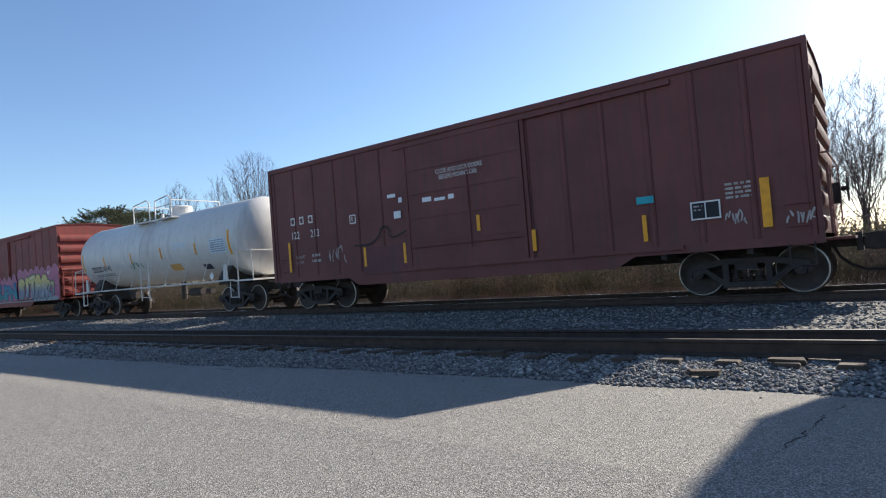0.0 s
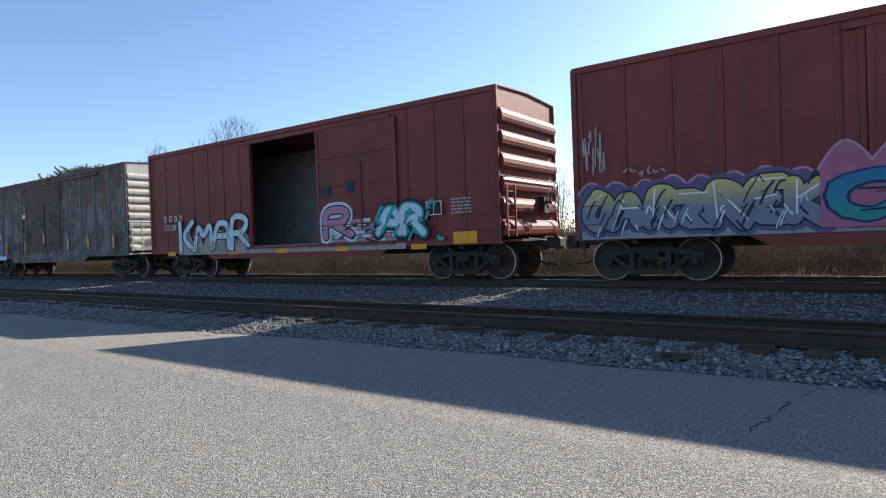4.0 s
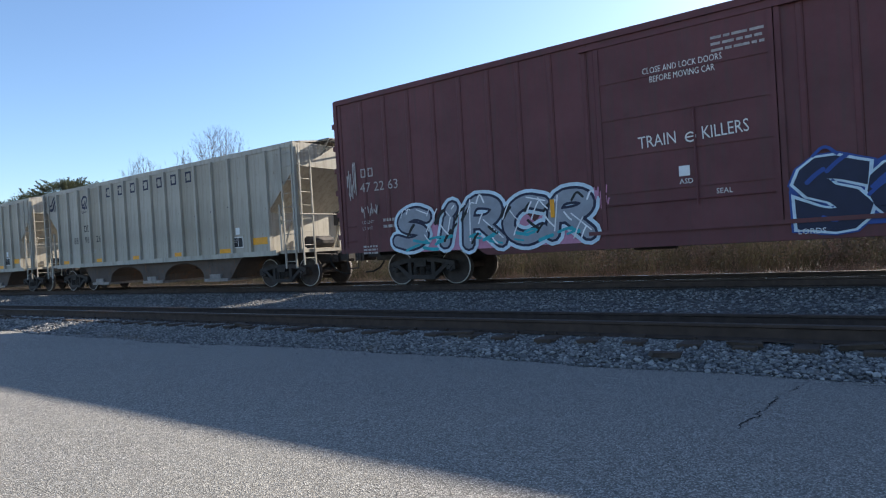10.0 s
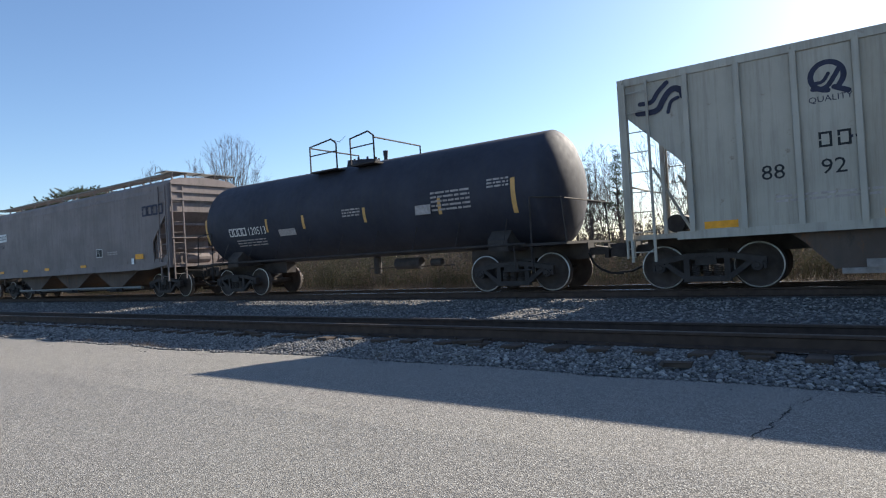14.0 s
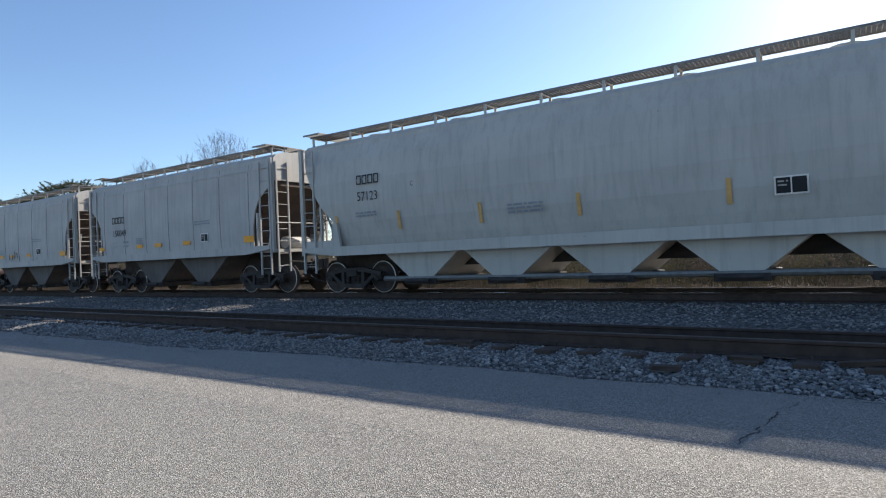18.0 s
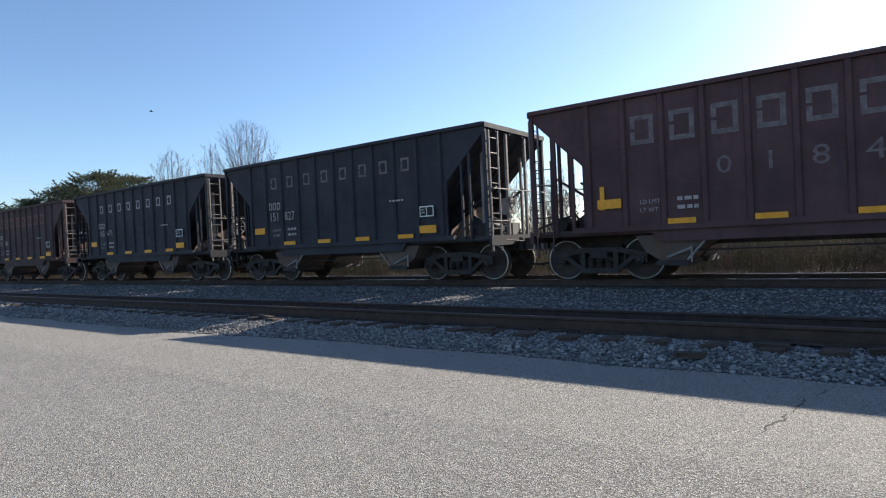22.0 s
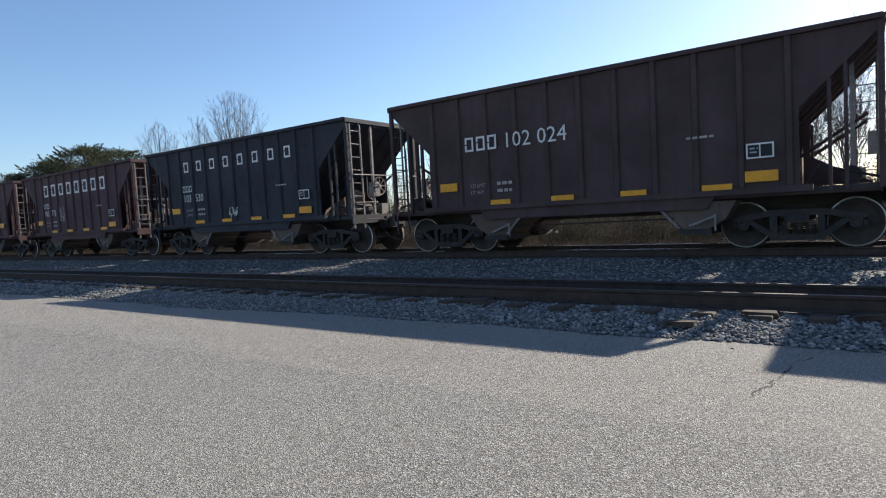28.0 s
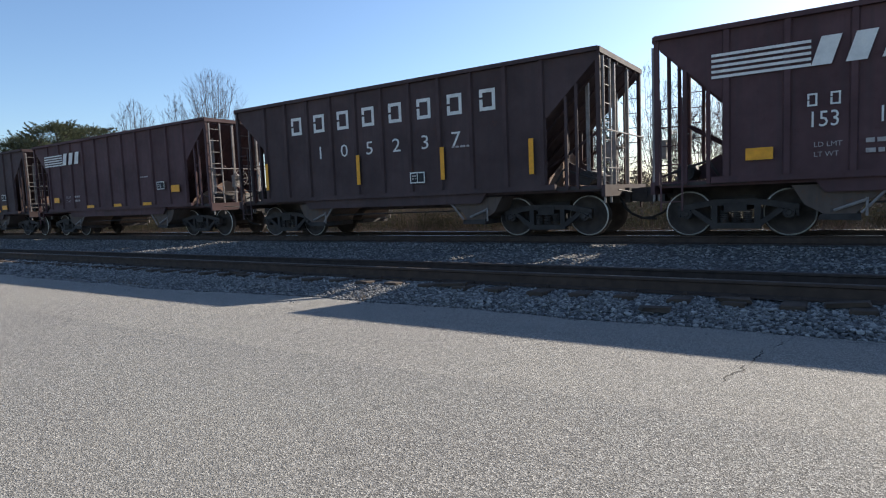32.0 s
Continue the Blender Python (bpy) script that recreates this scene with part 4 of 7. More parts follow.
        prism_x(bm, [(-HALF + 0.05, eave + 0.025), (-HALF + 0.05, eave + 0.045), (0, eave + peak + 0.025), (HALF - 0.05, eave + 0.045), (HALF - 0.05, eave + 0.025), (0, eave + peak)], x - 0.04, x + 0.04)
    part("roof_rib", bm, body, car, "raised cross seams of the roof")
    # ends with pressed ribs
    for e in (-1, 1):
        bm = BM()
        x0, x1 = (e * h - 0.02, e * h - 0.08) if e > 0 else (e * h + 0.02, e * h + 0.08)
        a = [(-HALF + 0.03, bottom - 0.05), (HALF - 0.03, bottom - 0.05), (HALF - 0.03, eave), (0, eave + peak), (-HALF + 0.03, eave)]
        prism_x(bm, a, x0, x1)
        part("end_wall", bm, ends, car)
        gap = (eave - bottom - 0.45) / ribs
        bm = BM()
        for k in range(ribs):
            z = bottom + 0.12 + gap * k
            if ledges:
                slab(bm, [(e * (h - 0.02), z + gap * 0.3), (e * (h - 0.02 + rib_d), z + gap * 0.36), (e * (h - 0.02 + rib_d), z + gap * 0.56), (e * (h - 0.02), z + gap * 0.62)], -HALF + 0.02, HALF - 0.02)
                continue
            slab(bm, [(e * (h - 0.02), z), (e * (h - 0.02 + rib_d * 0.8), z + gap * 0.10), (e * (h - 0.02 + rib_d), z + gap * 0.26), (e * (h - 0.02 + rib_d), z + gap * 0.44), (e * (h - 0.02 + rib_d * 0.7), z + gap * 0.62), (e * (h - 0.02), z + gap * 0.74)], -HALF + 0.09, HALF - 0.09)
        part("end_rib", bm, ends, car, "pressed horizontal ribs of the end wall")
    if open_door:
        bm = BM()
        box(bm, -h + 0.2, h - 0.2, HALF - 0.13, HALF - 0.10, bottom + 0.13, eave - 0.1)
        part("inner_lining", bm, "lining", car, "grey lining of the far wall")
    # door with ribs, rollers and tracks
    dx = door_at
    dr = BM()
    box(dr, d0 + dx + 0.01, d1 + dx - 0.01, -HALF - 0.045, -HALF + 0.005, bottom + 0.10, hdr)
    dob = part("door", dr, door_mat, car, "sliding steel door slid open" if open_door else "closed sliding steel door")
    hh = (hdr - bottom - 0.12) / door_rows
    bm = BM()
    for k in range(1, door_rows):
        z = bottom + 0.12 + hh * k
        box(bm, d0 + dx + 0.05, d1 + dx - 0.05, -HALF - 0.065, -HALF - 0.045, z - 0.028, z + 0.028)
    for x in (d0 + dx + 0.06, d1 + dx - 0.06):
        box(bm, x - 0.05, x + 0.05, -HALF - 0.066, -HALF - 0.045, bottom + 0.12, hdr - 0.02)
    part("door_rib", bm, door_mat, dob)
    bm = BM()
    rod(bm, ((d0 + d1) / 2 + dx + 0.25, -HALF - 0.08, bottom + 0.5), ((d0 + d1) / 2 + dx + 0.25, -HALF - 0.08, bottom + 2.4), 0.02, 6)
    rod(bm, (d0 + dx + 0.1, -HALF - 0.08, bottom + 0.62), (d1 + dx - 0.1, -HALF - 0.08, bottom + 0.62), 0.016, 6)
    part("door_lock_rod", bm, door_mat, dob)
    for z0, z1 in ((bottom + 0.02, bottom + 0.10), (hdr, hdr + 0.09)):
        bm = BM()
        box(bm, d0 - 0.3, d1 + (d1 - d0) * 0.95, -HALF - 0.07, -HALF + 0.0, z0, z1)
        part("door_track", bm, body, car)
    for xa, xb in ((d0 - 0.10, d0 - 0.005), (d1 + 0.005, d1 + 0.10)):
        bm = BM()
        box(bm, xa, xb, -HALF - 0.03, -HALF + 0.02, bottom + 0.1, hdr)
        part("door_post", bm, body, car)
    # ladders and grab irons
    for x in (h - 0.34, -h + 0.34):
        for z in (bottom + 0.28, bottom + 0.68):
            grab(car, [(x - 0.2, -HALF, z), (x - 0.2, -HALF - 0.05, z), (x + 0.2, -HALF - 0.05, z), (x + 0.2, -HALF, z)], body, 0.011)
    ladder(car, h + 0.14, -HALF + 0.33, bottom + 0.1, bottom + 1.35, 4, "end", ends)
    ladder(car, -h - 0.14, HALF - 0.33, bottom + 0.1, bottom + 1.35, 4, "end", ends)
    grab(car, [(h + 0.02, -HALF + 0.15, bottom + 1.55), (h + 0.16, -HALF + 0.15, bottom + 1.55), (h + 0.16, HALF - 0.15, bottom + 1.55), (h + 0.02, HALF - 0.15, bottom + 1.55)], ends, 0.018, "end_rail")
    grab(car, [(h + 0.16, HALF - 0.2, bottom + 1.5), (h + 0.16, HALF - 0.2, bottom + 0.3)], ends, 0.016)
    bm = BM()
    box(bm, h - 0.02, h + 0.45, -1.35, 1.35, bottom - 0.02, bottom + 0.03)
    part("end_platform", bm, ends, car)
    for s in (-1, 1):
        for x in (h - 0.34, -h + 0.34):
            grab(car, [(x - 0.2, s * HALF, bottom - 0.02), (x - 0.2, s * HALF, 0.55), (x + 0.2, s * HALF, 0.55), (x + 0.2, s * HALF, bottom - 0.02)], "steel", 0.016, "stirrup_step")
    brake_wheel(car, h + 0.34, 0.55, bottom + 1.0)
    brake_gear(car, -1.0)
    gear(car, h, bog)
    CARS.append((car, centre))
    return car


# ---- tank cars ----
def tank_car(label, centre, body, length, rad, zc, sill, white):
    car = empty("tank_car", label, "tank car", "freight cars of the passing train")
    h = length / 2
    bm = BM()
    prof = [(-h, 0.0), (-h + 0.04, rad * 0.36), (-h + 0.15, rad * 0.66), (-h + 0.30, rad * 0.87), (-h + 0.43, rad * 0.965), (-h + 0.52, rad)]
    prof += [(x, rad) for x in (-h * 0.5, -0.02, 0.02, h * 0.5)]
    prof += [(-x, r) for x, r in prof[:6]][::-1]
    n = 44
    rings = [[bm.verts.new((x, r * math.cos(2 * math.pi * i / n), zc + r * math.sin(2 * math.pi * i / n))) for i in range(n)] if r > 0.001 else [bm.verts.new((x, 0, zc))] for x, r in prof]
    for a, b in zip(rings, rings[1:]):
        for i in range(n):
            vs = list(dict.fromkeys([a[i % len(a)], a[(i + 1) % n % len(a)], b[(i + 1) % n % len(b)], b[i % len(b)]]))
            bm.faces.new(vs)
    part("tank_shell", bm, body, car, "long welded cylinder with domed heads", smooth=True)
    for x in (-h + 0.55, -h * 0.62, -h * 0.3, 0.25 * h, h * 0.55, h - 0.55) if white else ():
        bm = BM()
        lp = [(rad + 0.006, -0.03 + x), (rad + 0.006, 0.03 + x)]
        ring = [[bm.verts.new((xx, r * math.cos(2 * math.pi * i / n), zc + r * math.sin(2 * math.pi * i / n))) for i in range(n)] for r, xx in [(rad - 0.01, x - 0.03)] + lp + [(rad - 0.01, x + 0.03)]]
        for a, b in zip(ring, ring[1:]):
            for i in range(n):
                bm.faces.new((a[i], a[(i + 1) % n], b[(i + 1) % n], b[i]))
        part("weld_seam", bm, body, car, smooth=True)
    sh = sill / 2
    for xa, xb in ((-sh, -h * 0.55), (h * 0.55, sh)):
        bm = BM()
        box(bm, xa, xb, -0.2, 0.2, 0.72, 1.12)
        part("stub_sill", bm, "under", car)
    for s in (-1, 1):
        bm = BM()
        prism_x(bm, [(-1.3, 1.02), (1.3, 1.02), (1.3, 1.3), (0.95, zc - rad * 0.62), (0, zc - rad + 0.03), (-0.95, zc - rad * 0.62), (-1.3, 1.3)], s * h * 0.76 - 0.28, s * h * 0.76 + 0.28)
        part("saddle", bm, "under", car)
        for e in (-1, 1) if white else ():
            bm = BM()
            slab(bm, [(s * h * 0.83 - 0.14, 1.16), (s * h * 0.83 + 0.14, 1.16), (s * h * 0.83 + 0.08, 1.75), (s * h * 0.83 - 0.08, 1.75)], e * (HALF - 0.12) - 0.02, e * (HALF - 0.12) + 0.02)
            part("jacking_bracket", bm, body, car)
        # end platform and its rail
        bm = BM()
        box(bm, s * sh - 0.02, s * (sh - 1.15), -1.45, 1.45, 1.10, 1.16)
        part("end_platform", bm, body if white else "steel", car)
        x = s * (sh - 0.9)
        for e in (-1, 1):
            grab(car, [(x, e * 1.42, 0.5), (x, e * 1.42, 2.25), (s * (sh - 0.1), e * 1.42, 2.25 - 0.08), (s * (sh - 0.02), e * 1.42, 1.15)], body if white else "steel", 0.022, "hand_rail")
            grab(car, [(x - s * 0.45, e * 1.45, 1.12), (x - s * 0.45, e * 1.45, 0.55), (x, e * 1.45, 0.55), (x, e * 1.45, 1.12)], body if white else "steel", 0.018, "stirrup_step")
        grab(car, [(s * (sh - 0.04), -1.42, 2.15), (s * (sh + 0.0), 1.42, 2.15)], body if white else "steel", 0.02, "end_rail")
    # side rails along the tank
    for e in (-1, 1):
        bm = BM()
        rod(bm, (-sh + 1.0, e * (HALF - 0.08), 1.16), (sh - 1.0, e * (HALF - 0.08), 1.16), 0.03, 6)
        for k in range(9):
            x = -sh + 1.6 + (2 * sh - 3.2) * k / 8
            zt = zc - math.sqrt(max(0.01, rad ** 2 - (rad * 0.9) ** 2))
            rod(bm, (x, e * (HALF - 0.08), 1.16), (x, e * rad * 0.86, zc - rad * 0.5), 0.015, 5)
        part("side_rail", bm, body if white else "steel", car)
    # dome, valves and platform
    top = zc + rad
    def fitting(name, x, yy, z0, z1, r, n=10, r2=None, label=""):
        bm = BM()
        rod(bm, (x, yy, z0), (x, yy, z1), r, n, r2)
        part(name, bm, body, car, label)

    if white:
        fitting("dome", 0.35, 0, top - 0.08, top + 0.30, 0.46, 20, None, "round pressure dome")
        fitting("dome_lid", 0.35, 0, top + 0.30, top + 0.36, 0.49, 20, 0.40)
        fitting("valve", -0.3, 0, top - 0.05, top + 0.14, 0.1)
        fitting("valve", -1.2, 0, top - 0.05, top + 0.2, 0.06, 8)
    else:
        fitting("manway", 0, 0, top - 0.08, top + 0.10, 0.42, 20, None, "round bolted manway")
        fitting("valve", -0.75, 0.1, top - 0.05, top + 0.22, 0.16, 12, 0.12)
        for k in range(8):
            a = k * math.pi / 4
            fitting("bolt", 0.38 * math.cos(a), 0.38 * math.sin(a), top + 0.02, top + 0.17, 0.035, 6)
        fitting("valve", 0.85, -0.1, top - 0.05, top + 0.28, 0.05, 8, 0.08)
    mat = body if white else "steel"
    for x0, x1 in ((-1.55, -0.2), (0.28, 1.53)) if white else ((-1.33, -0.2), (0.37, 1.28)):
        bm = BM()
        zp = zc + math.sqrt(rad ** 2 - 1.0) + (0.16 if white else 0.20)
        box(bm, x0, x1, -1.15, -0.62, zp - 0.03, zp + 0.01)
        part("walkway", bm, mat, car)
        z2 = zp + 0.9
        grab(car, [(x0, -1.12, zp), (x0, -1.12, z2 - 0.12), (x1 - 0.2, -1.12, z2 + 0.0), (x1, -1.12, z2 - 0.15), (x1, -1.12, zp)], mat, 0.026, "hand_rail")
        grab(car, [(x0, -1.12, zp + 0.5), (x1, -1.12, zp + 0.52)], mat, 0.02, "mid_rail")
        grab(car, [(x0, -1.12, z2 - 0.14), (x0, 0.0, z2 - 0.14), (x0, 1.1, z2 - 0.14), (x0, 1.1, zp)] if x0 < 0 else [(x1, -1.12, z2 - 0.2), (x1, 1.1, z2 - 0.2), (x1, 1.1, zp)], mat, 0.024, "hand_rail")
    grab(car, [(-0.3, -1.12, zp + 0.85), (-0.05, -1.12, zp + 0.76), (0.2, -1.12, zp + 0.9)], mat, 0.008, "chain")
    # ladder up the side, following the shell
    bm = BM()
    if not white:
        rod(bm, (-1.33, -1.12, zp), (-1.33, -0.5, top - 0.1), 0.02, 5)
    pth = [(-HALF + 0.02, 0.62), (-HALF + 0.02, zc)] + [(-(rad + 0.1) * math.cos(a), zc + (rad + 0.1) * math.sin(a)) for a in (0.25, 0.5, 0.75, 0.95)]
    for x in (-0.32, 0.32) if white else ():
        for (ya, za), (yb, zb) in zip(pth, pth[1:]):
            rod(bm, (x, ya, za), (x, yb, zb), 0.025, 5)
    for k in range(9 if white else 0):
        z = 0.75 + 0.38 * k
        y = -HALF + 0.02 if z < zc else -math.sqrt(max(0.2, (rad + 0.1) ** 2 - (z - zc) ** 2))
        rod(bm, (-0.32, y, z), (0.32, y, z), 0.014, 5)
    part("ladder" if white else "walkway_stay", bm, mat, car)
    brake_gear(car, 1.6, -0.2)
    bm = BM()
    rod(bm, (0.2, 0, 0.55), (0.2, 0, zc - rad + 0.1), 0.12, 10)
    part("bottom_outlet", bm, "under", car)
    gear(car, sh, sill / 2 - 1.65)
    CARS.append((car, centre))
    return car


def on_tank(ob, rad, zc):
    """Wraps a flat marking round the shell."""
    me = ob.data
    mw = ob.matrix_basis.copy()
    bm = BM()
    bm.from_mesh(me)
    tall = [e for e in bm.edges if abs((mw @ e.verts[0].co).z - (mw @ e.verts[1].co).z) > 0.15]
    if tall and len(bm.verts) < 200:
        bmesh.ops.subdivide_edges(bm, edges=tall, cuts=4, use_grid_fill=True)
    bm.to_mesh(me)
    bm.free()
    for v in me.vertices:
        p = mw @ v.co
        a = (p.z - zc) / rad
        r = rad + 0.006 + (FACE - 0.006 - p.y)
        v.co = (p.x, -r * math.cos(a), zc + r * math.sin(a))
    ob.matrix_basis = Matrix.Identity(4)
    return ob


# ---- covered hoppers ----
def covered_hopper(label, centre, body, length, top, style, bays, roof_len=None, bog=6.9, sill_z=1.18, belly=False):
    """style 'ribbed': flat sides with posts; 'smooth': bulging plates; the roof carries a walkway."""
    car = empty("covered_hopper", label, "hopper car", "freight cars of the passing train")
    h = length / 2
    ribbed = style == "ribbed"
    eave = top
    # how far the ends draw in, from the sill up
    if ribbed:
        ends = ((sill_z, 1.32), (2.4, 1.32), (eave - 0.72, 0.0))
    elif belly:
        ends = ((sill_z, 1.2), (2.12, 1.2), (2.5, 0.82), (2.9, 0.55), (3.5, 0.26), (eave - 0.15, 0.0))
    elif length < 13:
        ends = ((sill_z, 0.95), (2.2, 0.9), (2.65, 0.8), (3.0, 0.62), (3.25, 0.3), (3.42, 0.0))
    else:
        ends = ((sill_z, 1.08), (2.15, 1.08), (3.15, 0.1), (3.25, 0.0))
    cut = ends[0][1]
    rows_ = [(sill_z, HALF - 0.06), (sill_z + 0.6, HALF - 0.03), ((sill_z + eave) / 2, HALF - 0.02), (eave - 0.35, HALF - 0.05), (eave, HALF - 0.12)] if not ribbed else [(sill_z, HALF - 0.11), (eave, HALF - 0.11)]

    def end_x(z):
        return h - float(np.interp(z, [a for a, _ in ends], [b for _, b in ends]))
    if belly:
        rows_ = [(sill_z, HALF - 0.30), (sill_z + 0.35, HALF - 0.19), (2.05, HALF - 0.09), (2.6, HALF - 0.03), (3.2, HALF - 0.02), (3.8, HALF - 0.10), (eave, HALF - 0.30)]
    zs = sorted({z for z, _ in rows_} | {z for z, _ in ends} | {2.7, 3.2})
    zs = [z for z in zs if sill_z <= z <= eave]
    wid = lambda z: np.interp(z, [a for a, _ in rows_], [b for _, b in rows_])
    for s in (-1, 1):
        bm = BM()
        L = []
        for z in zs:
            L.append([bm.verts.new((x, s * wid(z), z)) for x in (-end_x(z), -end_x(z) * 0.5, 0, end_x(z) * 0.5, end_x(z))])
        for a, b in zip(L, L[1:]):
            for i in range(4):
                bm.faces.new((a[i], a[i + 1], b[i + 1], b[i]))
        ex = bmesh.ops.extrude_face_region(bm, geom=bm.faces[:])
        for v in ex["geom"]:
            if isinstance(v, bmesh.types.BMVert):
                v.co.y -= s * 0.04
        part("side_sheet", bm, body, car, smooth=False)
    # roof
    bm = BM()
    we = wid(eave)
    if ribbed:
        prism_x(bm, [(-we - 0.02, eave - 0.03), (-we - 0.02, eave + 0.02), (0, eave + 0.22), (we + 0.02, eave + 0.02), (we + 0.02, eave - 0.03), (0, eave + 0.16)], -h, h)
    else:
        arc = [(-we - 0.01, eave - 0.02), (-we + 0.12, eave + 0.12), (-we + 0.45, eave + 0.22), (0, eave + 0.30), (we - 0.45, eave + 0.22), (we - 0.12, eave + 0.12), (we + 0.01, eave - 0.02)]
        prism_x(bm, arc + [(y * 0.97, z - 0.05) for y, z in arc[::-1]], -h, h)
    part("roof", bm, body, car)
    if not ribbed:
        for e in (-1, 1):
            bm = BM()
            prism_x(bm, arc + [(we - 0.0, eave - 0.7), (-we + 0.0, eave - 0.7)], min(e * (h + 0.004), e * (h + 0.05)), max(e * (h + 0.004), e * (h + 0.05)))
            part("end_cap", bm, body, car, "rounded closed end panel")
            if length > 13:
                for z in (eave - 0.6, eave - 0.3, eave):
                    bm = BM()
                    box(bm, min(e * (h + 0.05), e * (h + 0.11)), max(e * (h + 0.05), e * (h + 0.11)), -we + 0.05, we - 0.05, z - 0.04, z + 0.04)
                    part("end_stiffener", bm, body, car)
    # top chord and side sill
    for s in (-1, 1):
        bm = BM()
        box(bm, -h, h, s * we - 0.03, s * we + 0.04, eave - 0.14, eave - 0.0)
        if not ribbed and not belly:
            box(bm, -h, h, s * wid(eave - 0.3) - 0.02, s * wid(eave - 0.3) + 0.03, eave - 0.33, eave - 0.29)
        part("top_chord", bm, body, car)
        bm = BM()
        if ribbed:
            slab(bm, [(-h + cut - 0.35, sill_z + 0.02), (h - cut + 0.35, sill_z + 0.02), (h - cut + 0.35, sill_z - 0.14), (-h + cut - 0.35, sill_z - 0.14)], s * (HALF - 0.12), s * (HALF - 0.02))
        else:
            slab(bm, [(-h + 0.1, sill_z + 0.12), (h - 0.1, sill_z + 0.12), (h - 0.1, sill_z + 0.0), (h - 1.3, sill_z - 0.14), (-h + 1.3, sill_z - 0.14), (-h + 0.1, sill_z + 0.0)], s * (HALF - 0.14), s * (HALF + 0.025))
        part("side_sill", bm, body, car)
    if ribbed:
        for s in (-1, 1):
            bm = BM()
            box(bm, -0.05, 0.05, -0.052, 0.052, sill_z, eave - 0.12)
            post = mesh_of("side_post", bm, body)
            for k in range(16):
                part("side_post", post, body, car, m=pose(-h + 1.27 + (length - 2.54) * k / 15, s * (HALF - 0.058), 0))
        bm = BM()
        box(bm, -0.40, 0.40, -0.006, 0.006, sill_z + 0.02, eave - 0.16)
        sheet_ = mesh_of("side_panel", bm, "cr_panel")
        for k in range(15):
            part("side_panel", sheet_, "cr_panel", car, m=pose(-h + 1.27 + (length - 2.54) * (k + 0.5) / 15, -(HALF - 0.107), 0))
    else:
        for s in (-1, 1):
            k = 7 if length < 13 else 0
            for i in range(k):
                bm = BM()
                x = -h + 1.1 + (length - 2.2) * i / max(1, k - 1)
                last = None
                for z in np.linspace(sill_z, eave - 0.1, 10):
                    p = [bm.verts.new((x - 0.02, s * (wid(z) + 0.001), z)), bm.verts.new((x, s * (wid(z) + 0.014), z)), bm.verts.new((x + 0.02, s * (wid(z) + 0.001), z))]
                    if last:
                        bm.faces.new((last[0], last[1], p[1], p[0]))
                        bm.faces.new((last[1], last[2], p[2], p[1]))
                    last = p
                part("plate_seam", bm, "cm_seam", car, "grimy vertical plate seam")
    # end slope sheets and end walls
    for e in (-1, 1):
        if not ribbed and not belly and length > 13:
            for z in (1.9, 2.35, 2.8):
                bm = BM()
                x = e * (end_x(z) + 0.07)
                box(bm, x - 0.06, x + 0.06, -we + 0.05, we - 0.05, z - 0.05, z + 0.05)
                part("end_stiffener", bm, body, car)
            for s in (-1, 1):
                bm = BM()
                slab(bm, [(e * (h - cut), sill_z), (e * h, sill_z), (e * h, 1.72), (e * (h - 0.45), 1.55), (e * (h - cut), 1.5)], s * (HALF - 0.1), s * (HALF - 0.07))
                part("corner_plate", bm, body, car)
        if belly:
            for s in (-1, 1):
                bm = BM()
                slab(bm, [(e * (h - cut - 0.35), sill_z), (e * (h - cut - 0.05), sill_z), (e * (h - cut - 0.05), 2.05), (e * (h - cut - 0.22), 2.05)], s * (HALF - 0.1), s * (HALF - 0.0))
                part("side_bracket", bm, body, car)
                bm = BM()
                box(bm, min(e * (h - cut), e * h), max(e * (h - cut), e * h), s * (HALF - 0.12), s * (HALF - 0.06), sill_z, sill_z + 0.32)
                part("corner_plate", bm, body, car)
        bm = BM()
        deep = 1.7 if length < 13 else 1.0
        face = [(e * (h - d * deep), z) for z, d in ends] + [(e * h, eave + 0.02)]
        slab(bm, face + [(x - e * 0.05, z + (0.03 if 0 < i < len(face) - 1 else 0)) for i, (x, z) in enumerate(face)][::-1], -we + 0.02, we - 0.02)
        # Cement cars: the dark bay colour stands in for shade on the recessed sheet.
        part("slope_sheet", bm, "bay" if length < 13 else body, car)
        bm = BM()
        slab(bm, [(e * (h - cut), sill_z - 0.1), (e * (h + 0.05), sill_z - 0.1), (e * (h + 0.05), sill_z), (e * (h - cut), sill_z)], -1.45, 1.45)
        part("end_platform", bm, body, car)
        for s in (-1, 1):
            bm = BM()
            box(bm, e * h - 0.06, e * h + 0.04, s * (HALF - 0.14), s * (HALF - 0.03), sill_z - 0.1, eave)
            part("end_post", bm, body, car)
            ladder(car, e * (h - 0.30), s * (HALF - 0.02), 0.62, eave - 0.1, 9, "side", body, 0.46, 0.024)
            bm = BM()
            rod(bm, (e * (h - cut + 0.15), s * 1.1, sill_z), (e * (h - 0.45), s * 1.1, 2.6), 0.035, 6)
            box(bm, e * (h - 0.75) - 0.03, e * (h - 0.75) + 0.03, s * (HALF - 0.12), s * (HALF - 0.05), sill_z, 2.6)
            part("end_brace", bm, body, car)
        ladder(car, e * (h + 0.08), -HALF + 0.42, 0.7, eave - 0.1, 9, "end", body, 0.46, 0.022)
        grab(car, [(e * (h + 0.10), -1.5, 2.25), (e * (h + 0.10), 1.5, 2.25)], body, 0.02, "end_rail")
    # roof walkway of grating
    rl = (roof_len or length) / 2
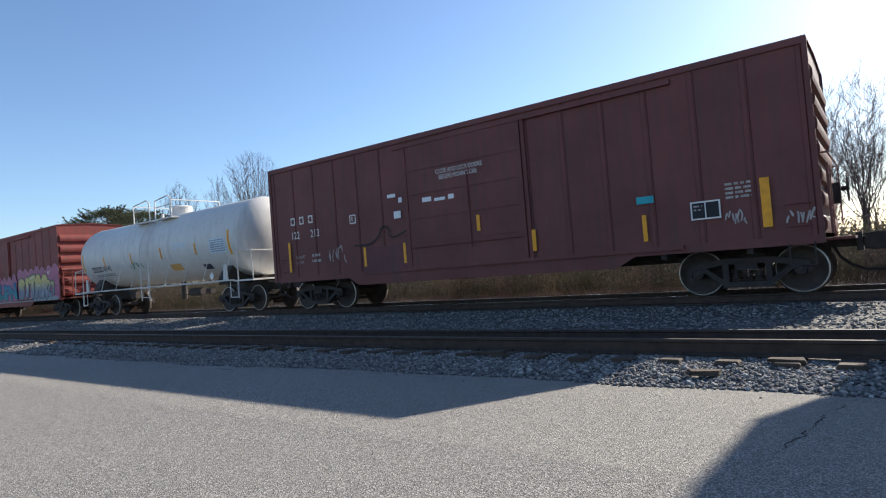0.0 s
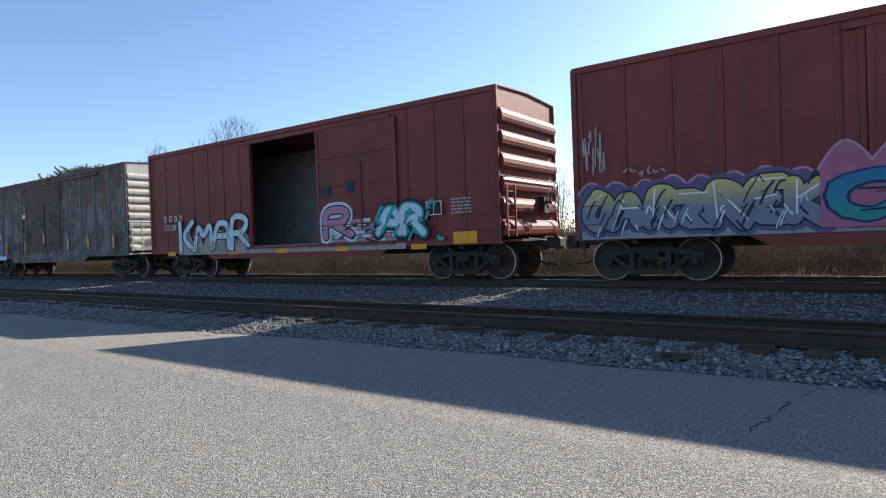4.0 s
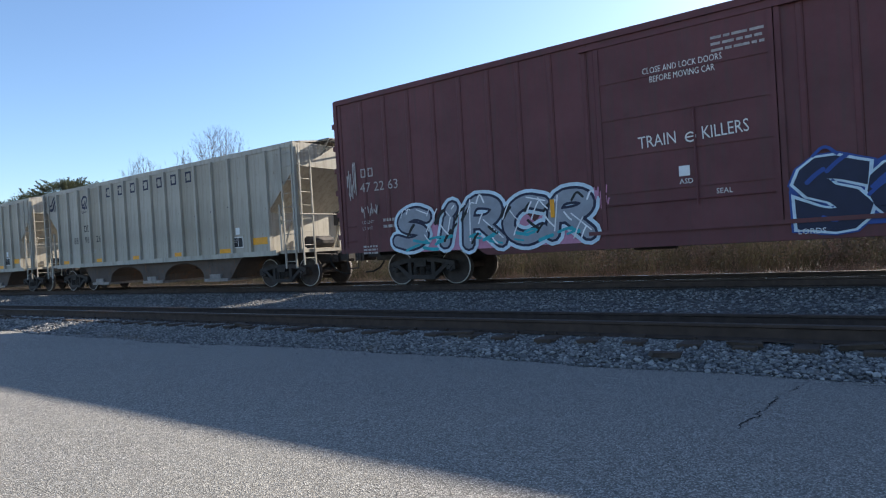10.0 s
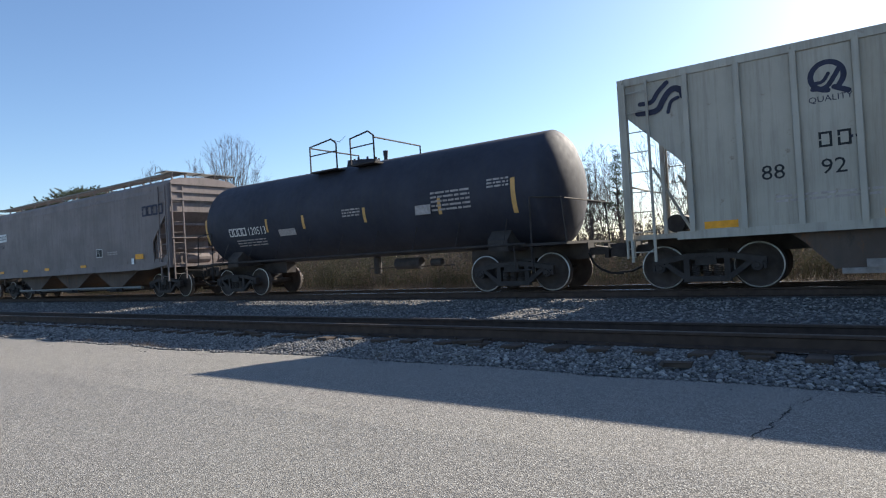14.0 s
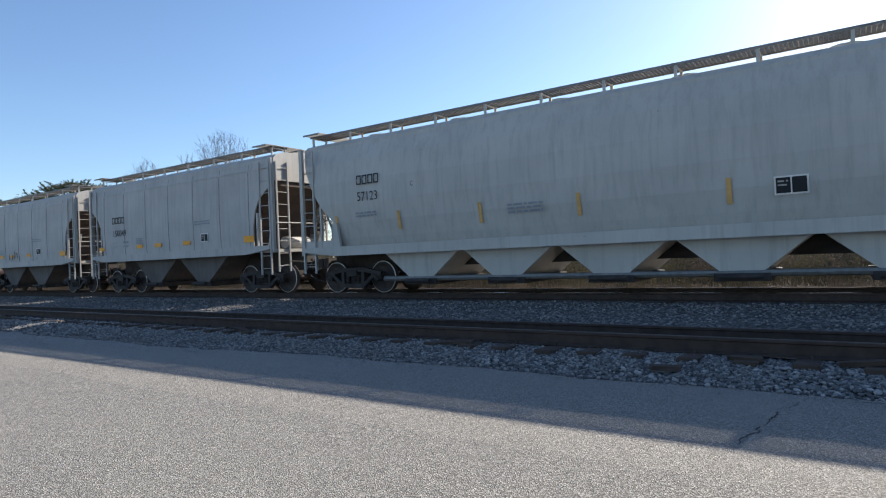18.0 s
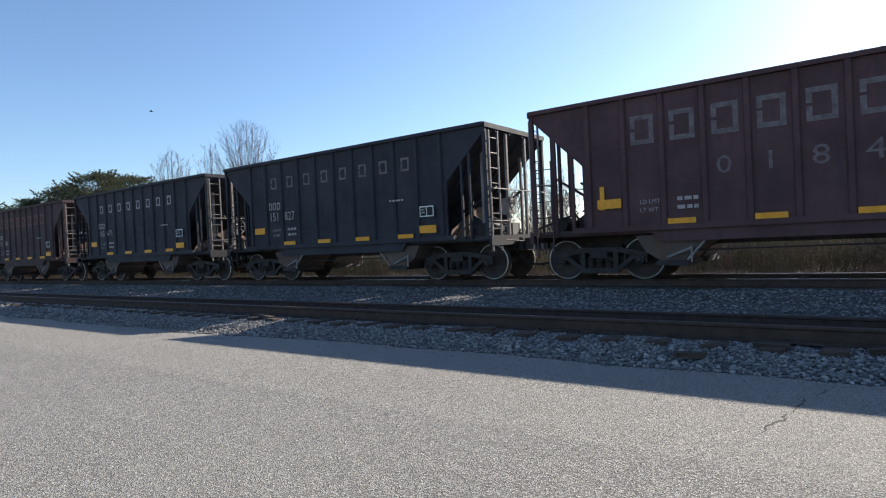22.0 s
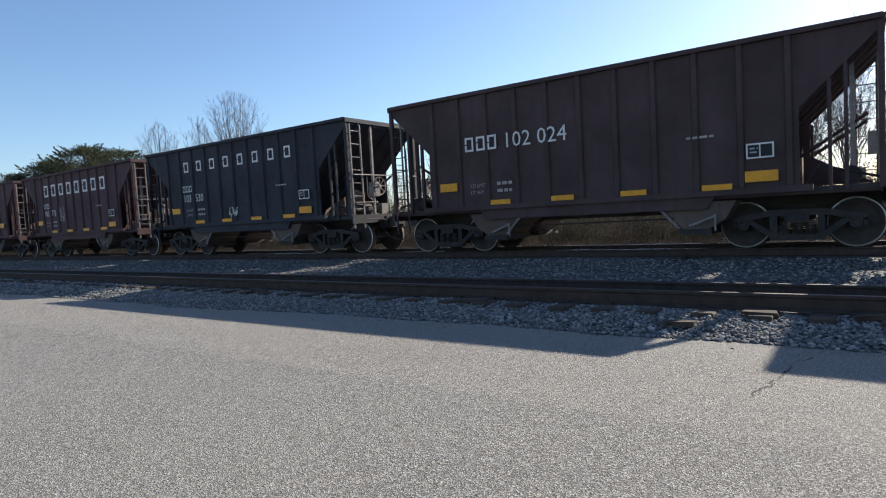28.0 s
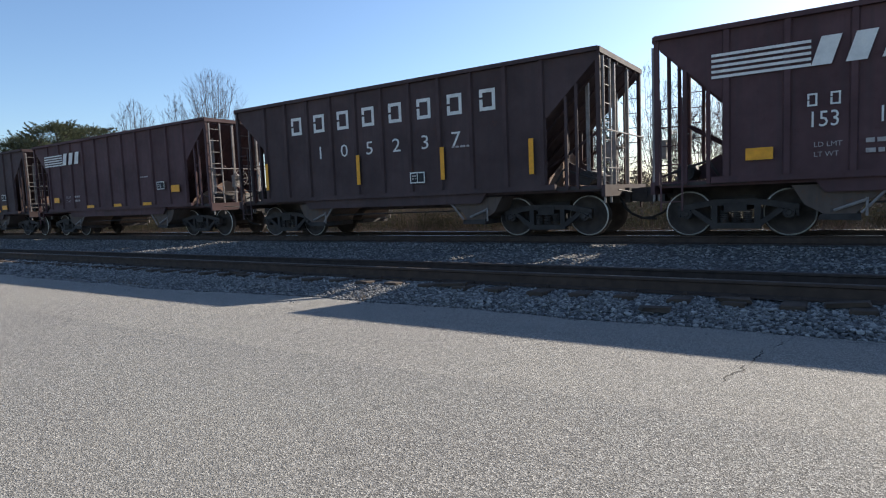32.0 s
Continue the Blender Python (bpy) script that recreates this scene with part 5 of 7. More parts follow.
    zt = eave + (0.16 if ribbed else 0.42 if belly else 0.46)
    lanes = ((-0.35, 0.35),) if ribbed else ((-1.22, -0.6), (0.6, 1.22))
    for y0, y1 in lanes:
        bm = BM()
        box(bm, -rl, rl, y0, y0 + 0.03, zt - 0.05, zt)
        box(bm, -rl, rl, y1 - 0.03, y1, zt - 0.05, zt)
        m_ = (y0 + y1) / 2
        for k in range(9):
            yy = y0 + (y1 - y0) * (k + 1) / 10
            box(bm, -rl, rl, yy - 0.006, yy + 0.006, zt - 0.02, zt)
        nb = int(rl * 2 / 0.08)
        for k in range(nb):
            x = -rl + k * 2 * rl / nb
            box(bm, x, x + 0.02, y0, y1, zt - 0.022, zt - 0.004)
        part("roof_walkway", bm, "dull_steel" if not ribbed else body, car, "steel grating walkway on brackets")
        bm = BM()
        box(bm, -0.03, 0.03, y0 + 0.02, y0 + 0.06, eave + 0.02, zt - 0.02)
        box(bm, -0.03, 0.03, y1 - 0.06, y1 - 0.02, eave + 0.02, zt - 0.02)
        box(bm, -0.02, 0.02, y0 + 0.06, y1 - 0.06, zt - 0.07, zt - 0.052)
        bracket = mesh_of("walkway_bracket", bm, body)
        for k in range(int(length / 1.5) + 1):
            part("walkway_bracket", bracket, body, car, m=pose(-rl + 0.1 + (2 * rl - 0.2) * k / int(length / 1.5), 0, 0))
    wy = 0.42 if ribbed else 1.5
    r0, r1 = (rl - 0.08, rl + 0.42) if ribbed else (rl - 0.65, rl)
    for e in (-1, 1):
        if ribbed and e < 0:
            continue
        bm = BM()
        for k in range(12):
            x = e * (r0 + (r1 - r0) * k / 11)
            box(bm, x - 0.012, x + 0.012, -wy, wy, zt + 0.002, zt + 0.02)
        for k in range(5):
            y = -wy + 2 * wy * k / 4
            box(bm, min(e * r0, e * r1), max(e * r0, e * r1), y - 0.015, y + 0.015, zt - 0.03, zt + 0.012)
        tagged(part("cross_walkway", bm, "dull_steel", car, "short cross walkway of steel grating"), kind="stuff")
        if ribbed:
            for y in (-0.36, 0.36):
                bm = BM()
                rod(bm, (e * h, y, eave - 0.3), (e * (r1 - 0.05), y, zt - 0.01), 0.022, 6)
                part("walkway_brace", bm, body, car)
    if ribbed:
        bm = BM()
        box(bm, -h * 0.9, h * 0.9, -0.5, 0.5, eave + 0.15, eave + 0.27)
        part("roof_hatch", bm, body, car, "long trough hatch on the roof")
    else:
        bm = BM()
        rod(bm, (0, 0, eave + 0.26), (0, 0, eave + 0.40), 0.34, 14)
        hatch = mesh_of("roof_hatch", bm, body)
        for k in range(6):
            part("roof_hatch", hatch, body, car, "round roof hatch", m=pose(-h * 0.8 + 1.6 * h * k / 5, 0, 0))
    # outlet funnels underneath
    span = (bog - 1.35) * 2
    pitch = span / bays
    if ribbed:
        low = [(-5.35, sill_z - 0.12), (-5.1, 0.86), (-4.65, 0.36)]
        for c in (-1.95, 1.95):
            low += [(c + 1.22 * math.cos(math.pi * (1 - i / 10)), 0.36 + 0.6 * math.sin(math.pi * i / 10) ** 0.8) for i in range(11)]
        low += [(4.65, 0.36), (5.1, 0.86), (5.35, sill_z - 0.12)]
        bm = BM()
        slab(bm, low, -1.36, 1.36)
        part("outlet_bay", bm, "bay", car, "rust-brown outlet bay body with arched gaps")
        for x in (-3.9, 0.0, 3.9):
            bm = BM()
            box(bm, x - 0.66, x + 0.66, -1.42, 1.42, 0.27, 0.37)
            box(bm, x - 0.3, x + 0.3, -1.45, -1.37, 0.37, 0.52)
            part("outlet_gate", bm, "sunlit_worn_iron", car, "pale worn outlet gate")
    for k in range(0 if ribbed else bays):
        x = -span / 2 + pitch * (k + 0.5)
        bm = BM()
        slab(bm, [(x - pitch * 0.52, sill_z - 0.02), (x + pitch * 0.52, sill_z - 0.02), (x + 0.34, 0.42), (x - 0.34, 0.42)], -1.25, 1.25)
        part("outlet_funnel", bm, body if belly else "funnel" if length < 13 else "bay", car)
        bm = BM()
        box(bm, x - 0.5, x + 0.5, -1.3, 1.3, 0.26, 0.42)
        rod(bm, (x - 0.4, -1.45, 0.36), (x + 0.4, -1.45, 0.36), 0.05, 8)
        part("outlet_gate", bm, "steel", car)
    if length > 17:
        bm = BM()
        rod(bm, (-span / 2, -1.2, 0.42), (span / 2, -1.2, 0.42), 0.07, 8)
        part("discharge_pipe", bm, "dull_steel", car)
    bm = BM()
    box(bm, -h, h, -0.2, 0.2, 0.72, sill_z - 0.05)
    part("centre_sill", bm, "under", car)
    brake_wheel(car, h + 0.12, 0.35, 2.2)
    for xa in (h - 0.7, -h + 0.7):
        bm = BM()
        rod(bm, (xa, -0.5, sill_z + 0.22), (xa, 0.5, sill_z + 0.22), 0.2, 12)
        part("air_tank", bm, body if not ribbed else "steel", car)
    gear(car, h, bog, 0.75)
    CARS.append((car, centre))
    return car


# ---- open coal hoppers ----
def coal_hopper(label, body, length, top, posts, pitch, bog, cut=1.2):
    """An open hopper with outside posts and open ends over the bogies."""
    car = empty("coal_hopper", label, "hopper car", "freight cars of the passing train")
    h = length / 2
    sz = 1.17
    xl, xr = -h + cut, h - cut
    side = [(-h, top), (h, top), (h, top - 0.14), (xr, top - 0.1 - cut), (xr, sz), (xl, sz), (xl, top - 0.1 - cut), (-h, top - 0.14)]
    for s in (-1, 1):
        bm = BM()
        slab(bm, side, s * (HALF - 0.10), s * (HALF - 0.06))
        part("side_sheet", bm, body, car)
        bm = BM()
        box(bm, -h - 0.03, h + 0.03, s * (HALF - 0.04) - 0.07, s * (HALF - 0.04) + 0.06, top - 0.02, top + 0.07)
        part("top_chord", bm, body, car)
        bm = BM()
        box(bm, xl - 0.2, xr + 0.2, s * HALF - 0.13 * s - 0.004, s * HALF, sz - 0.10, sz + 0.02)
        slab(bm, [(-bog + 1.3, sz - 0.08), (bog - 1.3, sz - 0.08), (bog - 1.5, sz - 0.34), (-bog + 1.5, sz - 0.34)], s * (HALF - 0.12), s * (HALF - 0.08))
        part("side_sill", bm, body, car)
        bm = BM()
        box(bm, -h, h, s * (HALF - 0.22) - 0.05, s * (HALF - 0.22) + 0.05, sz - 0.16, sz - 0.03)
        part("floor_beam", bm, body, car)
        bm = BM()
        a = [(-0.075, 0.0), (-0.045, -0.065), (0.045, -0.065), (0.075, 0.0)]
        lo = [bm.verts.new((u, v, sz)) for u, v in a]
        hi = [bm.verts.new((u, v, top)) for u, v in a]
        for i in range(4):
            bm.faces.new((lo[i], lo[(i + 1) % 4], hi[(i + 1) % 4], hi[i]))
        bm.faces.new(lo)
        bm.faces.new(hi)
        post = mesh_of("side_post", bm, body)
        for k in range(posts):
            x = (k - (posts - 1) / 2) * pitch
            part("side_post", post, body, car, m=pose(x, s * (HALF - 0.065), 0, 0, 0, 0 if s < 0 else 180))
    for e in (-1, 1):
        zk = top - 0.12
        run = zk - 1.1
        bm = BM()
        slab(bm, [(e * h, top + 0.04), (e * h, zk), (e * (h - run), 1.1), (e * (h - run - 0.05), 1.15), (e * (h - 0.05), zk + 0.05), (e * (h - 0.05), top + 0.04)], -HALF + 0.1, HALF - 0.1)
        part("slope_sheet", bm, body, car, "sloping end sheet")
        for yy in (-1.05, -0.35, 0.35, 1.05):
            bm = BM()
            slab(bm, [(e * (h + 0.05), top - 0.06), (e * (h + 0.05), zk), (e * (h - run * 0.72), zk - run * 0.75), (e * (h - run * 0.72 - 0.07), zk - run * 0.70), (e * (h - 0.02), zk + 0.04), (e * (h - 0.02), top - 0.06)], yy - 0.035, yy + 0.035)
            part("end_rib", bm, body, car)
        bm = BM()
        box(bm, min(e * h, e * (h + 0.07)), max(e * h, e * (h + 0.07)), -HALF, HALF, top - 0.06, top + 0.06)
        part("end_chord", bm, body, car)
        bm = BM()
        box(bm, min(e * (h - 1.6), e * (h + 0.05)), max(e * (h - 1.6), e * (h + 0.05)), -HALF + 0.14, HALF - 0.14, sz - 0.12, sz - 0.06)
        part("end_platform", bm, "under", car, "grimy end platform")
        bm = BM()
        box(bm, min(e * (h + 0.05), e * (h + 0.13)), max(e * (h + 0.05), e * (h + 0.13)), -HALF + 0.02, HALF - 0.02, sz - 0.28, sz - 0.03)
        part("end_sill", bm, body, car)
        for s in (-1, 1):
            bm = BM()
            box(bm, e * (h - 0.0) - 0.045, e * (h - 0.0) + 0.045, s * (HALF - 0.07) - 0.045, s * (HALF - 0.07) + 0.045, sz - 0.1, top)
            part("corner_post", bm, body, car)
            for yy, xx in ((0.5, 0.0), (1.02, 0.42)):
                bm = BM()
                box(bm, e * (h - xx) - 0.035, e * (h - xx) + 0.035, s * yy - 0.035, s * yy + 0.035, sz - 0.06, zk - xx + 0.02)
                # Only the sun-facing end gets the paler posts; the sunlight is in their colour.
                part("end_post", bm, "sunlit_worn_iron" if e > 0 else body, car)
            bm = BM()
            rod(bm, (e * (h - run * 0.8), s * 0.72, sz), (e * (h - 0.2), s * 0.72, min(2.4, zk - 0.25)), 0.035, 6)
            part("end_brace", bm, body, car)
        if e < 0:
            ladder(car, -h + 0.28, -HALF - 0.01, 0.55, 2.75, 6, "side", body, 0.40, 0.016)
            for xx in (0.52, 0.94):
                bm = BM()
                box(bm, -h + xx - 0.035, -h + xx + 0.035, -HALF + 0.07, -HALF + 0.14, sz - 0.1, top - 0.12 - xx * 0.95)
                part("side_stay", bm, body, car)
        if e > 0:
            for xx in (0.5, 0.74):
                bm = BM()
                box(bm, h - xx - 0.03, h - xx + 0.03, -HALF + 0.07, -HALF + 0.13, sz - 0.1, top - 0.12 - xx)
                part("side_stay", bm, body, car)
        bm = BM()
        prism_x(bm, [(-1.42, sz - 0.06), (1.42, sz - 0.06), (1.3, 1.3), (0.75, 1.72), (0.1, 1.97), (-0.1, 1.9), (-1.3, 1.34)], e * (xr - 0.05) - 0.012, e * (xr - 0.05) + 0.012)
        part("bolster_web", bm, "hop_in", car, "rusty tan web plate across the end")
        for yy in (-0.45, 0.45):
            bm = BM()
            slab(bm, [(e * (h - 0.12), sz), (e * (xr - 0.02), sz), (e * (xr - 0.02), top - 0.2 - cut), (e * (xr + 0.10), top - 0.25 - cut), (e * (xr + 0.10), sz + 0.55)], yy - 0.02, yy + 0.02)
            part("knee_plate", bm, body, car)
        ladder(car, e * (h - 0.2), HALF + 0.01, 0.55, top - 0.08, 9, "side", body, 0.40, 0.020)
        ladder(car, e * (h + 0.09), -HALF + 0.34, 0.75, top - 0.12, 8, "end", "sunlit_worn_iron", 0.42, 0.02)
        grab(car, [(e * (h + 0.0), -1.5, 2.3), (e * (h + 0.14), -1.45, 2.3), (e * (h + 0.14), 1.45, 2.3), (e * h, 1.5, 2.3)], "sunlit_worn_iron", 0.018, "end_rail")
        grab(car, [(e * (h + 0.02), -1.5, 1.5), (e * (h + 0.14), -1.45, 1.5), (e * (h + 0.14), -0.5, 1.5), (e * (h + 0.02), -0.48, 1.5)], "sunlit_worn_iron", 0.014)
        bm = BM()
        rod(bm, (e * (h - 0.45), -1.15, sz + 0.14), (e * (h - 0.45), -0.25, sz + 0.14), 0.17, 12)
        part("air_tank", bm, "steel", car, "round air brake reservoir")
        bm = BM()
        rod(bm, (e * (h - 0.75), 0.3, sz + 0.12), (e * (h - 0.3), 0.3, sz + 0.12), 0.12, 10)
        box(bm, e * (h - 0.3) - 0.07, e * (h - 0.3) + 0.07, 0.1, 0.5, sz - 0.04, sz + 0.3)
        part("brake_cylinder", bm, "dull_steel", car)
        bm = BM()
        pipe(bm, [(e * (h - 1.1), -1.3, sz + 0.04), (e * (h - 0.9), -1.32, sz + 0.35), (e * (h - 0.45), -1.34, sz + 0.2), (e * (h + 0.02), -1.36, sz + 0.06)], 0.025, 6)
        part("brake_pipe", bm, "steel", car)
    for e, yy in ((1, -0.35), (-1, 0.35)):
        brake_wheel(car, e * (h + 0.12), yy, 1.98, "sunlit_worn_iron")
    # a pair of outlet chutes by each bogie, with the middle left open
    for e in (-1, 1):
        x = e * (bog - 1.72)
        for s in (-1, 1):
            bm = BM()
            b0, b1 = sorted((s * 0.22, s * 1.42))
            slab(bm, [(x - e * 0.95, sz - 0.2), (x + e * 0.75, sz - 0.2), (x + e * 0.55, 0.62), (x + e * 0.22, 0.42), (x - e * 0.22, 0.42), (x - e * 0.4, 0.66)], b0, b1)
            part("outlet_chute", bm, "chute", car, "dusty brown outlet chute")
            bm = BM()
            b0, b1 = sorted((s * 0.24, s * 1.46))
            slab(bm, [(x - 0.34, 0.34), (x + 0.30, 0.32), (x + 0.3, 0.44), (x - 0.3, 0.44)], b0, b1)
            part("outlet_door", bm, "steel", car)
            bm = BM()
            rod(bm, (x - 0.1, s * 1.49, 0.5), (x + 0.38, s * 1.49, 0.68), 0.028, 6)
            rod(bm, (x + 0.38, s * 1.49, 0.72), (x + 0.38, s * 1.49, 0.4), 0.022, 6)
            rod(bm, (x - e * 0.3, s * 1.47, 0.45), (x - e * 0.75, s * 1.47, 0.95), 0.026, 6)
            part("door_latch", bm, "sunlit_worn_iron", car, "pale worn latch levers")
    bm = BM()
    box(bm, -h, h, -0.2, 0.2, 0.72, 1.08)
    part("centre_sill", bm, "under", car)
    bm = BM()
    rod(bm, (-bog + 1.2, -1.2, 0.62), (bog - 1.2, -1.2, 0.66), 0.018, 6)
    part("brake_rod", bm, "steel", car)
    for k in range(4):
        x = -h * 0.6 + 1.2 * h * k / 3
        bm = BM()
        box(bm, x - 0.04, x + 0.04, -HALF + 0.1, HALF - 0.1, 2.6, 2.72)
        part("cross_tie", bm, body, car)
    gear(car, h, bog, 0.64)
    return car


# ---- the consist, front to back ----
def data_lines(car, x, z, mat="faint", y=FACE - 0.006):
    letters(car, "LD LMT", x, z, 0.09, mat, y)
    letters(car, "LT WT", x, z - 0.17, 0.09, mat, y)
    tiny(car, x + 0.75, z + 0.02, 2, 0.4, mat, y, 0.075, 0.17)


lead = boxcar("tall brown steel boxcar at the head of the passing train", 9.7, 15.3, 5.7, "oxide")

a_car = boxcar("maroon-brown ribbed steel boxcar with worn white lettering", -8.5, 15.24, 4.61, "oxide", posts=17, ribs=7, door=(-1.85, 1.8), bog=6.25)
marks(a_car, -6.7, 2.72, 3, 0.2, 0.24, "white", 0.42)
letters(a_car, "122", -6.72, 2.28, 0.24, "white", squeeze=0.85, y=FACE - 0.012)
letters(a_car, "213", -5.8, 2.28, 0.24, "white", squeeze=0.85, y=FACE - 0.012)
letters(a_car, "CLOSE AND LOCK DOORS", -0.75, 3.46, 0.12, "white", FACE - 0.052, 0.72)
letters(a_car, "BEFORE MOVING CAR", -0.65, 3.30, 0.12, "white", FACE - 0.052, 0.72)
data_lines(a_car, -6.55, 1.65)
letters(a_car, "E", -3.98, 2.58, 0.13, "white")
decals("plate_frame", a_car, [(-4.05, -3.8, 2.50, 2.53), (-4.05, -3.8, 2.73, 2.76), (-4.05, -4.02, 2.53, 2.73), (-3.83, -3.8, 2.53, 2.73)], "white")
reflectors(a_car, [-6.87], 1.24, 0.1, 0.95, FACE - 0.03)
reflectors(a_car, [-3.55, -2.05, 4.48], 1.22, 0.09, 0.55, FACE - 0.03)
reflectors(a_car, [1.9], 1.23, 0.1, 0.5, FACE - 0.03)
reflectors(a_car, [6.7], 1.29, 0.16, 0.92, FACE - 0.03)
reflectors(a_car, [0.42], 1.85, 0.1, 0.4, FACE - 0.07)
decals("paper_card", a_car, [(-2.3, -2.05, 2.46, 2.66), (-2.1, -1.98, 2.88, 3.02), (-2.5, -2.2, 3.05, 3.15)], "paper", FACE - 0.028)
decals("paper_card", a_car, [(-1.25, -0.95, 2.78, 2.9), (-0.85, -0.5, 2.76, 2.84), (-0.4, -0.22, 2.76, 2.88)], "paper", FACE - 0.052)
board(a_car, 5.45, 1.55, 0.55, 0.36, FACE - 0.03)
scrawl(a_car, -5.0, 1.35, 0.75, 0.6, "faint", 6, 4)
scrawl(a_car, 6.05, 1.4, 0.4, 0.28, "faint", 6, 5)
scrawl(a_car, 7.05, 1.3, 0.5, 0.3, "faint", 6, 6)
tiny(a_car, 6.1, 2.15, 4, 0.45, "faint")
decals("repaint_patch", a_car, [(-3.6, -1.75, 0.98, 1.75)], "dark_oxide", FACE - 0.026, "darker repainted patch")
bm = BM()
stroke(bm, [(-3.9, 1.85), (-3.3, 1.83), (-2.95, 2.0), (-2.8, 2.3), (-2.55, 2.28), (-2.5, 1.9), (-1.9, 2.1)], 0.04, FACE - 0.03)
part("spray_line", bm, "g_black", a_car, "black sprayed line")
decals("repaint_patch", a_car, [(4.4, 4.75, 2.0, 2.15)], "g_teal", FACE - 0.03)

b_car = tank_car("white tank car with yellow strips and a top platform", -24.75, "tank_white", 13.5, 1.46, 2.74, 14.3, True)
for ob in (*marks(b_car, -5.3, 2.03, 4, 0.2, 0.25, "black", 0.26), letters(b_car, "49143", -4.2, 2.03, 0.27, "black", squeeze=0.8)):
    on_tank(ob, 1.46, 2.74)
for ob in (tiny(b_car, -5.2, 1.85, 2, 1.8, "g_grey"), *[decals("reflector", b_car, [r], "yellow") for r in [(-6.1, -6.0, 2.1, 2.95), (-3.95, -3.86, 2.25, 2.7), (-1.45, -1.36, 2.25, 2.7), (1.04, 1.14, 2.25, 2.71), (3.58, 3.68, 2.24, 2.68), (5.78, 5.9, 2.09, 2.99)]],
           decals("orange_patch", b_car, [(1.45, 2.23, 1.65, 1.97)], "tan"), decals("data_panel", b_car, [(3.67, 4.2, 1.54, 1.8)], "navy"), decals("warning_panel", b_car, [(4.6, 5.62, 2.2, 2.74)], "g_ice"),
           tiny(b_car, 4.66, 2.66, 6, 0.9, "g_grey", FACE - 0.012, 0.04, 0.08), tiny(b_car, 2.0, 2.75, 3, 1.0, "g_ice")):
    on_tank(ob, 1.46, 2.74)
on_tank(scrawl(b_car, -1.7, 1.95, 1.1, 0.35, "g_green", 6, 9, FACE - 0.012, 0.045), 1.46, 2.74)
bm = BM()
slab(bm, [(4.66, 1.37), (4.8, 1.51), (4.94, 1.37), (4.8, 1.23)], FACE + 0.06, FACE + 0.08)
part("hazard_placard", bm, "paper", b_car, "white diamond placard")

c_car = boxcar("red steel boxcar covered with pink and yellow spray lettering", -40.8, 15.23, 4.66, "red", posts=17, post_d=0.012, ribs=6, rib_d=0.1, door=(-2.4, 1.0), door_rows=4, bog=6.25)
cloud(c_car, -7.55, -3.1, 0.98, 2.15, "g_plum", seed=4, rim="g_rose", bumps=8, wave=0.22, label="spray-painted field with wavy rim")
cloud(c_car, -3.1, 2.1, 1.02, 2.45, "g_pink", y=FACE - 0.075, seed=5, rim="g_rose", bumps=7, wave=0.4)
cloud(c_car, 2.1, 7.6, 0.98, 2.72, "g_pink", seed=6, rim="g_rose", bumps=7, wave=0.3)
piece(c_car, "OARZREK", -7.5, -3.0, 1.0, 2.1, "g_yg", "g_navy", 0.26, 0.035, "g_plum", FACE - 0.05, "g_white", seed=11)
block(c_car, "CREUPN", -2.95, 1.95, 1.18, 2.0, "g_tb", "g_navy", "g_deep", FACE - 0.09, 0.09, 12, 6.0)
piece(c_car, "SiTAR", 2.3, 6.15, 0.98, 2.45, "g_yg", "g_pine", 0.36, 0.05, None, FACE - 0.05, "g_white", seed=13)
flecks(c_car, 2.3, 6.2, 1.1, 2.3, "g_grey", 12, 175, FACE - 0.064, 0.03, 0.4, 1.3)
piece(c_car, "21", 6.05, 7.2, 1.15, 2.15, "g_yg", "g_pine", 0.17, 0.05, None, FACE - 0.05, seed=14)
decals("spray_field", c_car, [(-7.5, 7.4, 0.94, 1.12)], "g_grey", FACE - 0.03)
flecks(c_car, -7.4, -3.1, 1.0, 1.9, "g_navy", 34, 171, FACE - 0.066, 0.035, 0.5, 1.1)
flecks(c_car, -7.4, -3.1, 1.0, 1.5, "g_ice", 16, 172, FACE - 0.07, 0.03, 0.35, 1.2)
flecks(c_car, -2.9, 1.9, 1.1, 2.1, "g_navy", 14, 173, FACE - 0.104, 0.03, 0.9, 0.06)
flecks(c_car, 2.3, 7.0, 1.0, 1.4, "g_ice", 10, 174, FACE - 0.07, 0.03, 0.35, 1.2)
letters(c_car, "ETC", 6.3, 2.28, 0.16, "g_white", FACE - 0.06)
scrawl(c_car, -7.45, 2.3, 0.5, 1.1, "faint", 9, 21)
scrawl(c_car, -6.6, 2.2, 0.9, 0.2, "faint", 6, 22)

d_car = boxcar("red steel boxcar with a wide open side door", -58.06, 15.38, 4.69, "red", posts=18, post_d=0.016, ribs=6, rib_d=0.13, door=(-1.58, 1.5), door_at=3.12, open_door=True, door_rows=4, bog=6.25)
letters(d_car, "150 139", -6.85, 1.78, 0.24, "white", squeeze=0.75)
marks(d_car, -6.8, 2.12, 4, 0.15, 0.2, "white", 0.34)
cloud(d_car, -5.6, -1.75, 0.92, 1.75, "faint", seed=8, bumps=6, wave=0.5, label="pale sprayed ground with a ragged rim")
piece(d_car, "KMAR", -5.85, -1.75, 0.92, 2.2, "g_ice", "g_black", 0.17, 0.035, None, FACE - 0.05, seed=31)
flecks(d_car, -5.7, -1.9, 0.95, 1.7, "g_grey", 30, 181, FACE - 0.062, 0.05, 0.4, 1.3)
